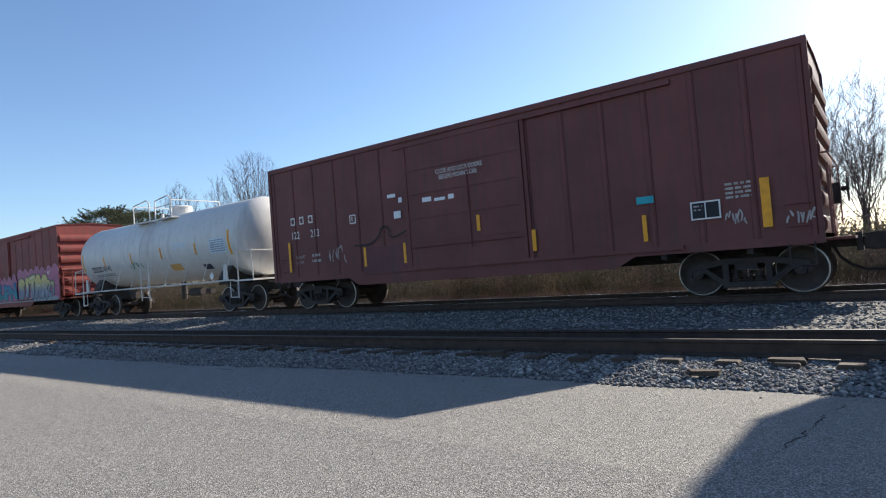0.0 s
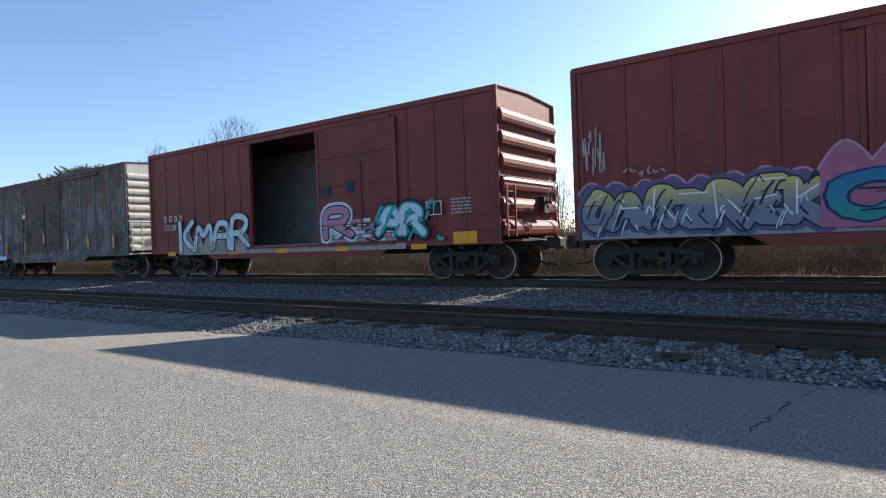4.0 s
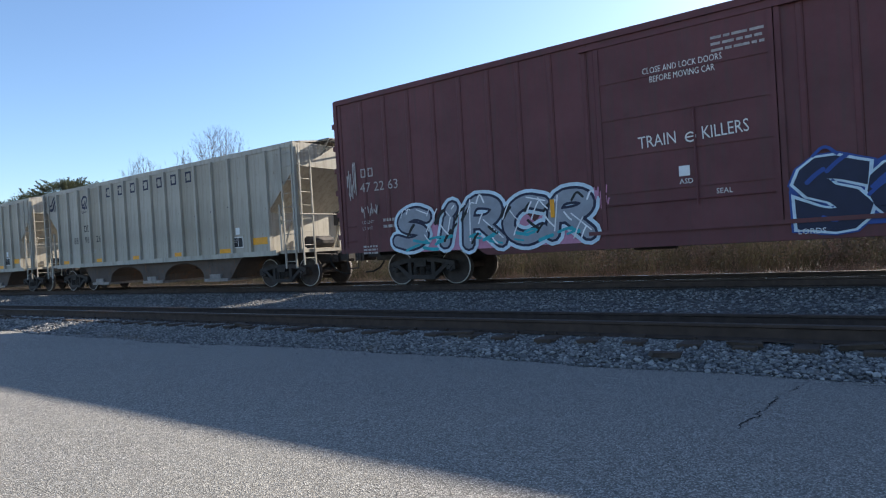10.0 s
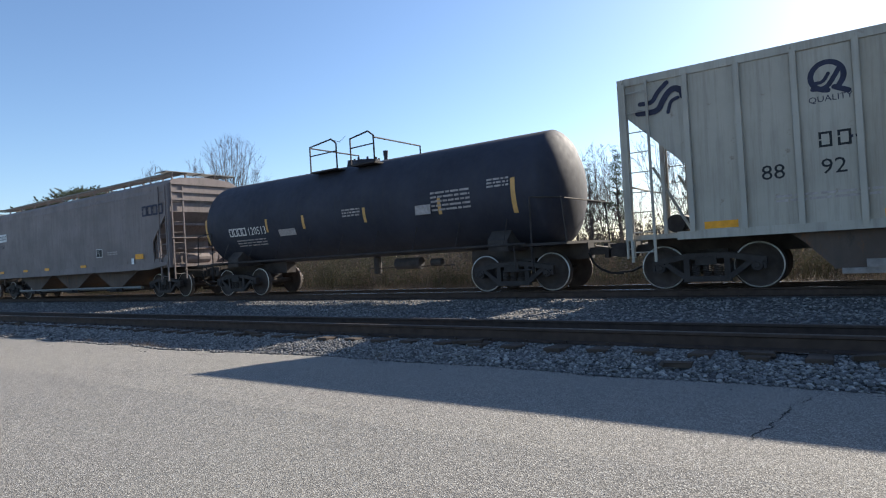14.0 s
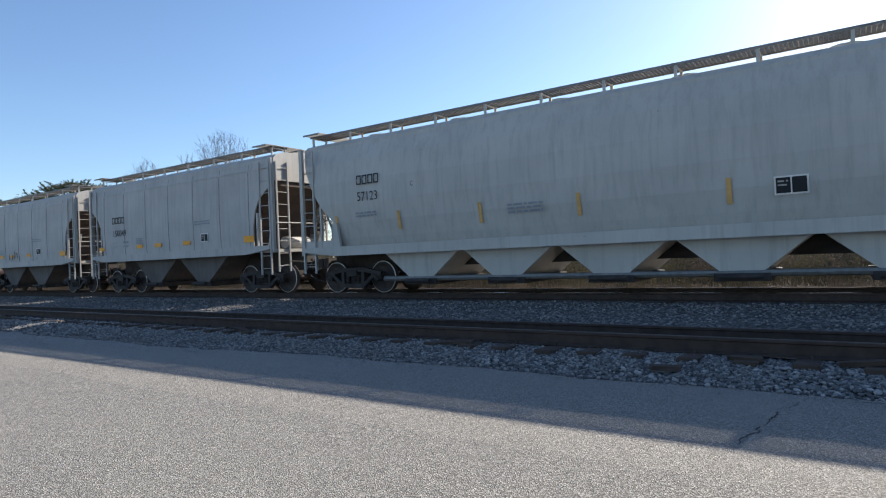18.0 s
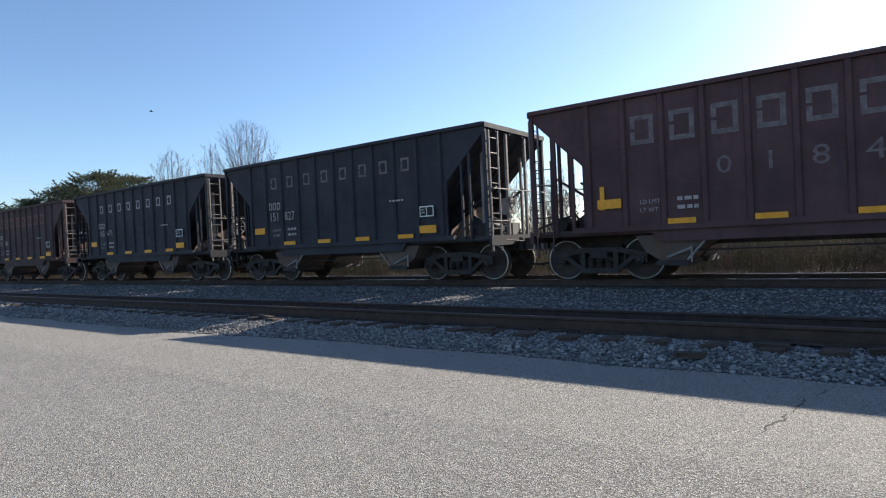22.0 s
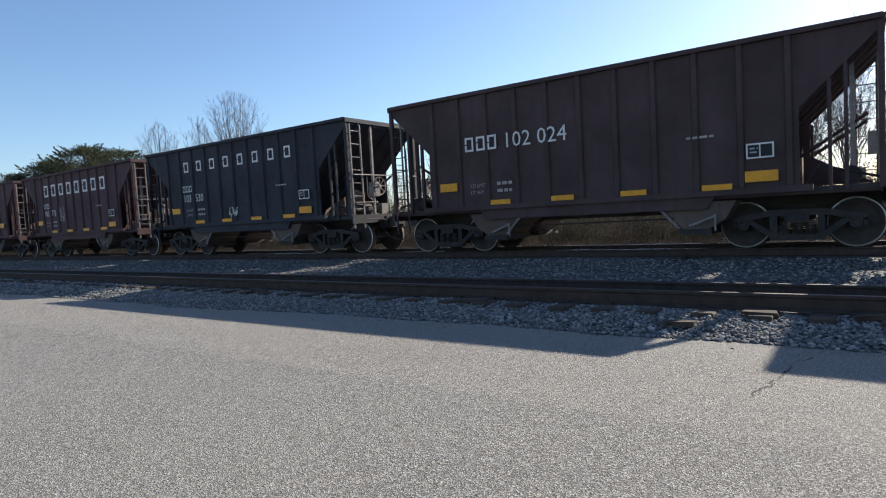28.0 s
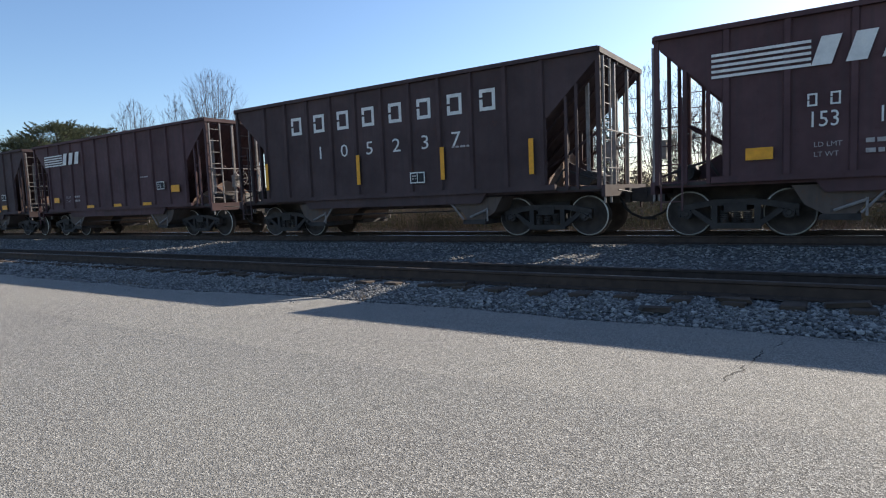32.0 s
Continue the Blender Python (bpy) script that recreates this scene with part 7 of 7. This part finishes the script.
DECAL = {"name_frame", "lettering", "stencil_text", "reflector", "data_panel", "data_panel_field", "stripe_emblem", "emblem", "spray_tag"}
c14 = hopper(HOP["hop_maroon"], -243.2, "", "eight", "ghost", 2.86, 0.6)
for i, ch in enumerate("01845"):
    letters(c14, ch, -1.38 + 0.79 * i, 2.1, 0.36, "ghost", FACE + 0.05, 1.25)
reflectors(c14, [-3.7], 1.55, 0.1, 0.5, FACE)
reflectors(c14, [3.7], 1.3, 0.12, 0.9, FACE)
hopper(HOP["hop_black"], -255.1, "151 827", "eight", "ghost", 3.0, 0.36)
hopper(HOP["hop_black"], -266.96, "103 471", "eight", "faint", 3.0, 0.34)
hopper(HOP["hop_brown"], -278.9, "101 546", "eight", "rust_ghost", 2.92, 0.5)
hopper(HOP["hop_brown"], -290.9, "103 654", "", "faint")
hopper(HOP["hop_black"], -302.7, "101 238", "eight", "ghost", 3.0, 0.36)
c20 = hopper(HOP["hop_brown"], -314.5, "", "", "faint")
letters(c20, "102 024", -1.9, 2.5, 0.36, "white", FACE - 0.006, 1.0)
marks(c20, -2.95, 2.5, 3, 0.24, 0.34, "white", 0.32, FACE - 0.006)
c21 = hopper(HOP["hop_black"], -326.82, "103 530", "eight", "white", 3.05, 0.36)
scrawl(c21, -0.3, 1.3, 0.5, 0.4, "white", 6, 81, FACE - 0.01)
c22 = hopper(HOP["hop_maroon"], -338.67, "103 779", "eight", "white", 2.9, 0.54)
scrawl(c22, -1.35, 1.6, 0.5, 0.8, "faint", 8, 82, FACE - 0.01, 0.03)
hopper(LONG, -351.4, "153 175", "emblem", "white")
hopper(LONG2, -364.66, "105237", "wide", "white")
hopper(LONG, -378.4, "", "emblem", "white")
hopper(LONG2, -391.6, "", "eight", "faint")


# ---- trees, brush and grass ----
def tube(V, F, p, q, r0, r1, n=4):
    d = (q - p).normalized()
    u = d.orthogonal().normalized()
    w = d.cross(u)
    k = len(V)
    for c, r in ((p, r0), (q, r1)):
        for i in range(n):
            a = 2 * math.pi * i / n
            V.append(tuple(c + (u * math.cos(a) + w * math.sin(a)) * r))
    for i in range(n):
        F.append((k + i, k + (i + 1) % n, k + n + (i + 1) % n, k + n + i))


def flat_mesh(name, V, F, mat):
    me = bpy.data.meshes.new(name)
    me.from_pydata(V, [], F)
    me.materials.append(M[mat])
    return me


def bare_tree(label, height, width, seed, m, group="bare trees behind the track", stems=7, fork=0.25, thick=1.0, twigs=0.5, wild=1.0):
    """A leafless tree: upright limbs that fan out of a low fork into a rounded crown of fine twigs."""
    q = random.Random(seed)
    ob = empty("bare_tree", label, "tree", group, m)
    TV, TF, CV, CF = [], [], [], []
    base = height * fork
    fine = 0.0085 * thick

    def shoot(p, d, length, r, depth):
        n = 3 if depth < 2 else 2
        for i in range(n):
            d = (d + Vector((q.gauss(0, 0.11), q.gauss(0, 0.11), 0.06))).normalized()
            e = p + d * length / n
            r2 = max(fine * 0.7, r * 0.75)
            tube(CV, CF, p, e, r, r2, 3)
            if depth < 2:
                for _ in range(2):
                    a = q.uniform(0, 2 * math.pi)
                    w = (d + Vector((math.cos(a), math.sin(a), 0.2)) * q.uniform(0.4, 0.8)).normalized()
                    shoot(p.lerp(e, q.random()), w, length * q.uniform(0.4, 0.7), max(fine, r2 * 0.7), depth + 1)
            p, r = e, r2

    for i in range(4):
        tube(TV, TF, Vector((0, 0, -0.3 + (base + 0.3) * i / 4)), Vector((0, 0, -0.3 + (base + 0.3) * (i + 1) / 4)), height * 0.017 * (1 - i * 0.08), height * 0.017 * (0.92 - i * 0.08), 7)
    for k in range(stems):
        a = 2.4 * k + q.uniform(-0.3, 0.3)
        u = ((k + 0.4) / stems) ** 0.6
        # the limb's tip lies on a dome
        tip = Vector((math.cos(a) * u * width / 2 * 0.9, math.sin(a) * u * width / 2 * 0.9, base + (height - base) * (0.22 + 0.72 * math.sqrt(max(0, 1 - u * u * 0.96))) * q.uniform(0.95, 1.0)))
        start = Vector((0, 0, base * q.uniform(0.7, 1.0)))
        mid = start.lerp(tip, 0.5) + Vector((tip.x, tip.y, 0)) * 0.10
        n = 9
        r0 = height * q.uniform(0.0022, 0.0042)
        p, r = start, r0
        for i in range(n):
            t = (i + 1) / n
            e = start * (1 - t) ** 2 + mid * 2 * t * (1 - t) + tip * t * t + Vector((q.gauss(0, 0.04), q.gauss(0, 0.04), 0))
            r2 = max(fine, r0 * (1 - 0.8 * t))
            tube(TV, TF, p, e, r, r2, 4)
            d = (e - p).normalized()
            if t > 0.25:
                for _ in range(1 if q.random() < twigs else 2):
                    b = q.uniform(0, 2 * math.pi)
                    w = (d + Vector((math.cos(b), math.sin(b), 0)) * q.uniform(0.4, 0.8) * wild).normalized()
                    shoot(p.lerp(e, q.random()), w, height * q.uniform(0.05, 0.10) * wild, max(fine, r2 * 0.5), 1)
            p, r = e, r2
        shoot(tip, d, height * 0.05, fine, 1)
    part("trunk", flat_mesh("trunk", TV, TF, "bark"), "bark", ob)
    part("crown", flat_mesh("crown", CV, CF, "twig"), "twig", ob, "crown of fine leafless twigs")
    return ob


def needle_tree(label, name, height, width, seed, m, mat, bare_to=0.25, flat=0.0, group="evergreens behind the track", n=150):
    """An evergreen: trunk, limbs and flattened pads of small needle blades."""
    q = random.Random(seed)
    ob = empty(name, label, "tree", group, m)
    TV, TF, V, F = [], [], [], []
    p = Vector((0, 0, -0.3))
    for i in range(6):
        e = Vector((q.uniform(-0.1, 0.1), q.uniform(-0.1, 0.1), height * (i + 1) / 6.3))
        tube(TV, TF, p, e, height * 0.016 * (1 - i / 7), height * 0.016 * (1 - (i + 1) / 7), 6)
        p = e
    for k in range(n):
        t = q.random() ** (0.8 if flat else 1.0)
        z = height * (bare_to + (1 - bare_to) * t)
        prof = math.sqrt(max(0.03, 1 - (max(0, t - 0.35) / 0.65) ** 2)) * q.uniform(0.85, 1.1) if flat else (1 - t) ** 0.75 * min(1, 0.4 + t * 4)
        rr = width * max(0.08, prof) * math.sqrt(q.random()) * q.uniform(0.75, 1.15)
        a = q.uniform(0, 2 * math.pi)
        c = Vector((math.cos(a) * rr, math.sin(a) * rr, z + q.uniform(-0.25, 0.25)))
        if rr > width * 0.25 and k % 2 == 0:
            tube(TV, TF, Vector((0, 0, z - rr * 0.35)), c, 0.045, 0.015, 3)
        size = q.uniform(0.35, 0.75) * width * 0.24
        fl = 0.34 if flat else 0.5
        for _ in range(60):
            o = Vector((q.gauss(0, 1), q.gauss(0, 1), q.gauss(0, fl))) * size * 0.62
            d = (o * 0.7 + Vector((q.gauss(0, 0.4), q.gauss(0, 0.4), q.gauss(0.3, 0.3))) * size).normalized() * size * q.uniform(0.3, 0.55)
            s = d.orthogonal().normalized() * size * 0.07
            b = len(V)
            for v in (c + o - s, c + o + s, c + o + d):
                V.append(tuple(v))
            F.append((b, b + 1, b + 2))
    # ragged sprigs that stand out of a broad crown
    for k in range(70 if flat else 0):
        t = q.uniform(0.25, 1.0)
        rr = width * math.sqrt(max(0.03, 1 - (max(0, t - 0.35) / 0.65) ** 2)) * q.uniform(0.7, 1.0)
        a = q.uniform(0, 2 * math.pi)
        c = Vector((math.cos(a) * rr, math.sin(a) * rr, height * (bare_to + (1 - bare_to) * t)))
        way = Vector((math.cos(a) * 0.8, math.sin(a) * 0.8, q.uniform(0.1, 0.9))).normalized()
        run = width * q.uniform(0.14, 0.3)
        tube(TV, TF, c - way * run, c + way * run, 0.03, 0.012, 3)
        for _ in range(46):
            u = q.random()
            o = c + way * run * u * 1.15
            side = Vector((q.gauss(0, 1), q.gauss(0, 1), q.gauss(0, 0.6))).normalized()
            d = (way * 0.8 + side).normalized() * width * 0.075 * (1.2 - 0.6 * u)
            w = d.orthogonal().normalized() * width * 0.012
            b = len(V)
            for v in (o - w, o + w, o + d):
                V.append(tuple(v))
            F.append((b, b + 1, b + 2))
    part("trunk", flat_mesh("trunk", TV, TF, "bark"), "bark", ob)
    part("crown", flat_mesh("crown", V, F, mat), mat, ob, "uneven crown of green needles")
    return ob


def ahead(yaw, dist):
    return (-math.sin(radians(yaw)) * dist, math.cos(radians(yaw)) * dist)


# the two bare trees that stand above the train, and the pines left of them
x, y = ahead(53.9, 62)
bare_tree("tall leafless tree with a broad fan of twigs behind the track", 14.2, 7.2, 3, pose(x, y, 0), stems=40, fork=0.34, thick=0.85, twigs=0.3)
x, y = ahead(57.0, 60)
bare_tree("leafless tree with upright twigs beside the tallest one", 11.6, 3.0, 5, pose(x, y, 0), stems=12, fork=0.35, thick=0.8, twigs=0.4)
x, y = ahead(60.2, 66)
bare_tree("smaller leafless tree beyond the track", 11.9, 5.2, 11, pose(x, y, 0), stems=26, fork=0.35, thick=0.8, twigs=0.3)
x, y = ahead(75.6, 92)
bare_tree("tall leafless tree far along the track", 15.5, 6.5, 13, pose(x, y, 0), stems=36, fork=0.3, thick=1.0, twigs=0.2)
for i, (yaw, d, hh, w) in enumerate(((63.2, 86, 11.5, 4.8), (65.8, 82, 11.2, 4.8), (68.4, 84, 9.7, 4.4), (70.6, 84, 8.2, 4.2), (73.5, 88, 8.0, 4.2), (60.5, 88, 11.2, 2.6), (67.2, 92, 10.6, 3.8), (64.6, 95, 11.8, 4.2), (57.6, 92, 9.0, 3.0), (55.0, 96, 9.0, 3.4))):
    x, y = ahead(yaw, d)
    needle_tree("dark green pine with a ragged rounded crown", "pine_tree", hh, w, 20 + i, pose(x, y, 0), "needle", 0.2, 1.0, n=230)
# trees that show in the gaps between cars
protos = [bare_tree("slender leafless tree in the wood edge", 9.0, 4.2, 40 + i, pose(*p, -0.05), stems=9, fork=0.22, thick=0.9, twigs=0.5, wild=1.5) for i, p in enumerate(((-3.2, 36.0), (2.6, 33.0), (-9.5, 38.0)))]
k = 0
x, y = ahead(1.2, 33)
bare_tree("spreading leafless tree with a thick trunk at the wood edge", 8.5, 5.4, 77, pose(x, y, -0.05), stems=18, fork=0.3, thick=0.8, twigs=0.15, wild=1.6)
for x, y, s in ((-2.6, 39.0, 1.0), (4.0, 31.5, 0.95), (4.8, 37.0, 1.0), (-5.5, 34.0, 0.9), (-7.2, 40.0, 1.0), (-12.5, 35.0, 0.85), (-15.5, 41.0, 0.9), (-19.0, 36.0, 0.75), (-23.0, 40.0, 0.8), (-28, 38, 0.7), (8.0, 33.0, 1.1), (11.0, 39.0, 1.15), (15.0, 35.0, 1.1), (19.0, 40.0, 1.1), (-34, 42, 0.65), (-41, 45, 0.65), (24, 38, 1.1), (-2.0, 30.0, 0.7),
                (-10, 47, 1.0), (-4, 50, 1.1), (2, 46, 1.0), (8, 49, 1.1), (-17, 50, 0.95), (-24, 52, 0.9), (-31, 50, 0.8), (-38, 55, 0.8), (-46, 52, 0.7), (-54, 56, 0.7), (-8, 58, 1.1), (-1, 60, 1.2), (6, 57, 1.2), (-20, 62, 1.0), (-30, 62, 0.9), (13, 52, 1.2), (18, 60, 1.2), (-62, 60, 0.7), (-70, 58, 0.65), (-14, 31.5, 0.6), (-21, 31, 0.55), (-6.5, 31, 0.6), (1.5, 42, 0.95), (-0.5, 53, 1.1),
                (-3.0, 21.5, 0.3), (-5.6, 22.2, 0.34), (-8.3, 21.2, 0.28), (-10.9, 22.6, 0.36), (-13.6, 21.4, 0.3), (-16.8, 22.4, 0.34), (-20.2, 21.6, 0.3), (-24.0, 22.5, 0.36), (-28.0, 22.0, 0.34), (0.4, 22.0, 0.32), (3.0, 22.8, 0.36),
                (-1.5, 24.5, 0.42), (-4.2, 26.0, 0.5), (-7.0, 23.5, 0.4), (-9.6, 25.5, 0.5), (-12.0, 24.0, 0.42), (-15.2, 26.5, 0.5), (-18.4, 24.0, 0.4), (-22.0, 26.0, 0.5), (-26.0, 25.0, 0.45), (1.8, 25.5, 0.5), (4.6, 27.0, 0.6), (-30.0, 27.0, 0.5), (-35.0, 26.0, 0.45), (-41.0, 27.0, 0.5), (6.5, 25.0, 0.5), (9.0, 28.0, 0.7)):
    copy_thing(protos[k % 3], pose(x, y, -0.05, 0, 0, 70 * k) @ Matrix.Diagonal((s, s, s, 1)))
    k += 1
cedar = needle_tree("dark green cedar standing in the wood edge", "cedar_tree", 6.6, 1.35, 61, pose(-10.8, 33.0, -0.05), "cedar", 0.06, 0.0, n=120)
for x, y, s in ((-13.0, 34.5, 0.95), (-7.4, 36.5, 0.8), (3.9, 35.5, 0.9), (-24.0, 34.0, 0.7)):
    copy_thing(cedar, pose(x, y, -0.05, 0, 0, 50 * x) @ Matrix.Diagonal((s, s, s, 1)))


def brush(name, label, x0, x1, y0, y1, n, h0, h1, mat, seed, blades=16, leaf=0.05):
    """A thicket of thin stems with small dry leaves."""
    q = random.Random(seed)
    V, F = [], []
    for i in range(n):
        x, y = q.uniform(x0, x1), q.uniform(y0, y1)
        h = q.uniform(h0, h1) * (0.55 + 0.75 * max(0, 0.5 + noise.noise((x * 0.25, y * 0.25, seed))))
        g = ground_z(x, y)
        for j in range(blades):
            b = Vector((x + q.gauss(0, 0.18), y + q.gauss(0, 0.18), g))
            d = Vector((q.gauss(0, 0.34), q.gauss(0, 0.34), 1)).normalized()
            t = b + d * h * q.uniform(0.5, 1.0)
            s = d.orthogonal().normalized() * 0.012
            k = len(V)
            V += [tuple(b - s), tuple(b + s), tuple(t)]
            F.append((k, k + 1, k + 2))
            for _ in range(3):
                c = b + (t - b) * q.uniform(0.35, 1.0) + Vector((q.gauss(0, 0.1), q.gauss(0, 0.1), q.gauss(0, 0.08)))
                u = Vector((q.gauss(0, 1), q.gauss(0, 1), q.gauss(0, 1))).normalized() * leaf
                w = u.orthogonal().normalized() * leaf * 0.6
                k = len(V)
                V += [tuple(c - u), tuple(c + w), tuple(c + u), tuple(c - w)]
                F.append((k, k + 1, k + 2, k + 3))
    return tagged(new(name, flat_mesh(name, V, F, mat)), label, "brush", kind="stuff")


brush("dry_brush", "tangle of tan dry brush behind the track", -75, 14, 19.5, 28, 2000, 0.7, 1.9, "brush", 1)
brush("green_brush", "olive green undergrowth behind the track", -75, 14, 19, 30, 2400, 0.7, 2.4, "brush_green", 2)
brush("far_brush", "brown scrub at the foot of the wood", -110, 40, 29, 50, 2600, 1.4, 3.4, "brush", 3, 12, 0.09)
brush("dead_grass", "short dead grass beside the ballast", -60, 10, 17.6, 21, 1800, 0.1, 0.3, "brush", 4, 8, 0.02)


def tuft(x, y, seed):
    q = random.Random(seed)
    V, F = [], []
    for i in range(60):
        b = Vector((q.gauss(0, 0.06), q.gauss(0, 0.06), 0))
        t = b + Vector((q.gauss(0, 0.09), q.gauss(0, 0.07), q.uniform(0.04, 0.13)))
        k = len(V)
        V += [tuple(b + Vector((0.004, 0, 0))), tuple(b - Vector((0.004, 0, 0))), tuple(t)]
        F.append((k, k + 1, k + 2))
    ob = tagged(new("grass_tuft", flat_mesh("grass_tuft", V, F, "brush")), "small dry grass tuft at the road edge", "grass", "grass tufts")
    ob.matrix_basis = pose(x, y, road_z(y) - 0.01)


for i, x in enumerate((-11.2, -10.7, -10.3, -9.9, -12.3, -16.0, -20.5, -5.2)):
    tuft(x, edge(x) + 0.02, 90 + i)

# timber scraps lying on the ballast
for i, (x, y, l, r) in enumerate(((-1.55, 6.25, 0.3, 24), (-0.9, 6.8, 0.3, 12), (0.1, 6.85, 0.35, 3), (-4.4, 6.8, 0.4, 6), (-19.2, 6.8, 0.5, 8), (-9.0, 6.82, 0.45, -6))):
    bm = BM()
    v = box(bm, -l / 2, l / 2, -0.05, 0.05, -0.02, 0.025)
    for p in v:
        p.co += Vector((rng.uniform(-0.03, 0.03), rng.uniform(-0.015, 0.015), rng.uniform(-0.006, 0.006)))
    ob = tagged(new("timber_scrap", mesh_of("timber_scrap", bm, "tie")), "splintered piece of old tie on the ballast", "wood scrap", "timber scraps")
    ob.matrix_basis = pose(x, y, bed_z(x, y) + 0.05, rng.uniform(-8, 8), rng.uniform(-6, 6), r)

# a bird crossing the sky
bird = empty("bird", "small dark bird gliding across the sky", "bird")
bm = BM()
bmesh.ops.create_uvsphere(bm, u_segments=10, v_segments=8, radius=1, matrix=Matrix.Diagonal((0.11, 0.038, 0.035, 1)))
part("body", bm, "bird", bird, smooth=True)
bm = BM()
bmesh.ops.create_uvsphere(bm, u_segments=8, v_segments=6, radius=0.03, matrix=Matrix.Translation((-0.115, 0, 0.012)))
rod(bm, (-0.135, 0, 0.012), (-0.17, 0, 0.006), 0.010, 5, 0.002)
part("head", bm, "bird", bird)
bm = BM()
slab(bm, [(0.08, 0.005), (0.20, 0.007), (0.20, -0.002), (0.08, -0.006)], -0.035, 0.035)
part("tail", bm, "bird", bird)
WINGS = []
for s in (-1, 1):
    bm = BM()
    a = [(-0.09, 0.02, 0), (-0.11, 0.22, 0.02), (-0.04, 0.48, 0.01), (0.04, 0.40, 0.005), (0.09, 0.2, 0.0), (0.10, 0.02, 0)]
    lo = [bm.verts.new((x * 0.58, s * y * 0.58, z)) for x, y, z in a]
    hi = [bm.verts.new((x * 0.58, s * y * 0.58, z + 0.008)) for x, y, z in a]
    bm.faces.new(lo), bm.faces.new(hi[::-1])
    for i in range(6):
        bm.faces.new((lo[i], lo[(i + 1) % 6], hi[(i + 1) % 6], hi[i]))
    WINGS.append((part("wing", bm, "bird", bird, m=pose(0, s * 0.03, 0.03)), s))


# ---- what moves ----
def motions():
    beats = [i * 1.0 for i in range(33)]
    for car, centre in CARS:
        walk(car, [(t, pose(centre + train_x(t), TRACK_Y, RAIL_Z)) for t in beats])
    where = dict((car.name, centre) for car, centre in CARS)
    for car, w, a in WHEELS:
        c = where[car.name]
        stops = [0.0]
        for f in range(1, 961):
            t = f / 30
            if -46 < c + train_x(t) < 14:
                stops.append(t)
        if stops[-1] < 32.0:
            stops.append(32.0)
        live = [t for t in stops if -46 < c + train_x(t) < 14]
        last = live[-1] if live else 0.0
        first = live[0] if live else 0.0
        rows = [(t, pose(a, 0, WR) @ Matrix.Rotation((train_x(min(max(t, first), last)) - train_x(first)) / WR, 4, "Y")) for t in stops]
        walk(w, rows)
    fly = [(0.0, 24, 136, 9, 58), (10.0, -11, 86, 11, 58), (20.0, -46.0, 36.6, 13.0, 58), (21.0, -49.5, 31.6, 13.5, 60), (22.0, -51.5, 27.9, 14.0, 62), (23.0, -52.9, 25.2, 14.1, 62),
           (24.0, -54.1, 22.7, 13.8, 64), (25.0, -55.4, 19.4, 13.8, 66), (32.0, -66, -4, 14, 66)]
    walk(bird, [(t, pose(x, y, z, 0, 0, r)) for t, x, y, z, r in fly])
    for wing, s in WINGS:
        rows = [(i * 0.1, pose(0, s * 0.03, 0.03, s * (12 + 22 * math.sin(i * 1.9)), 0, 0)) for i in range(321)]
        walk(wing, rows)


motions()
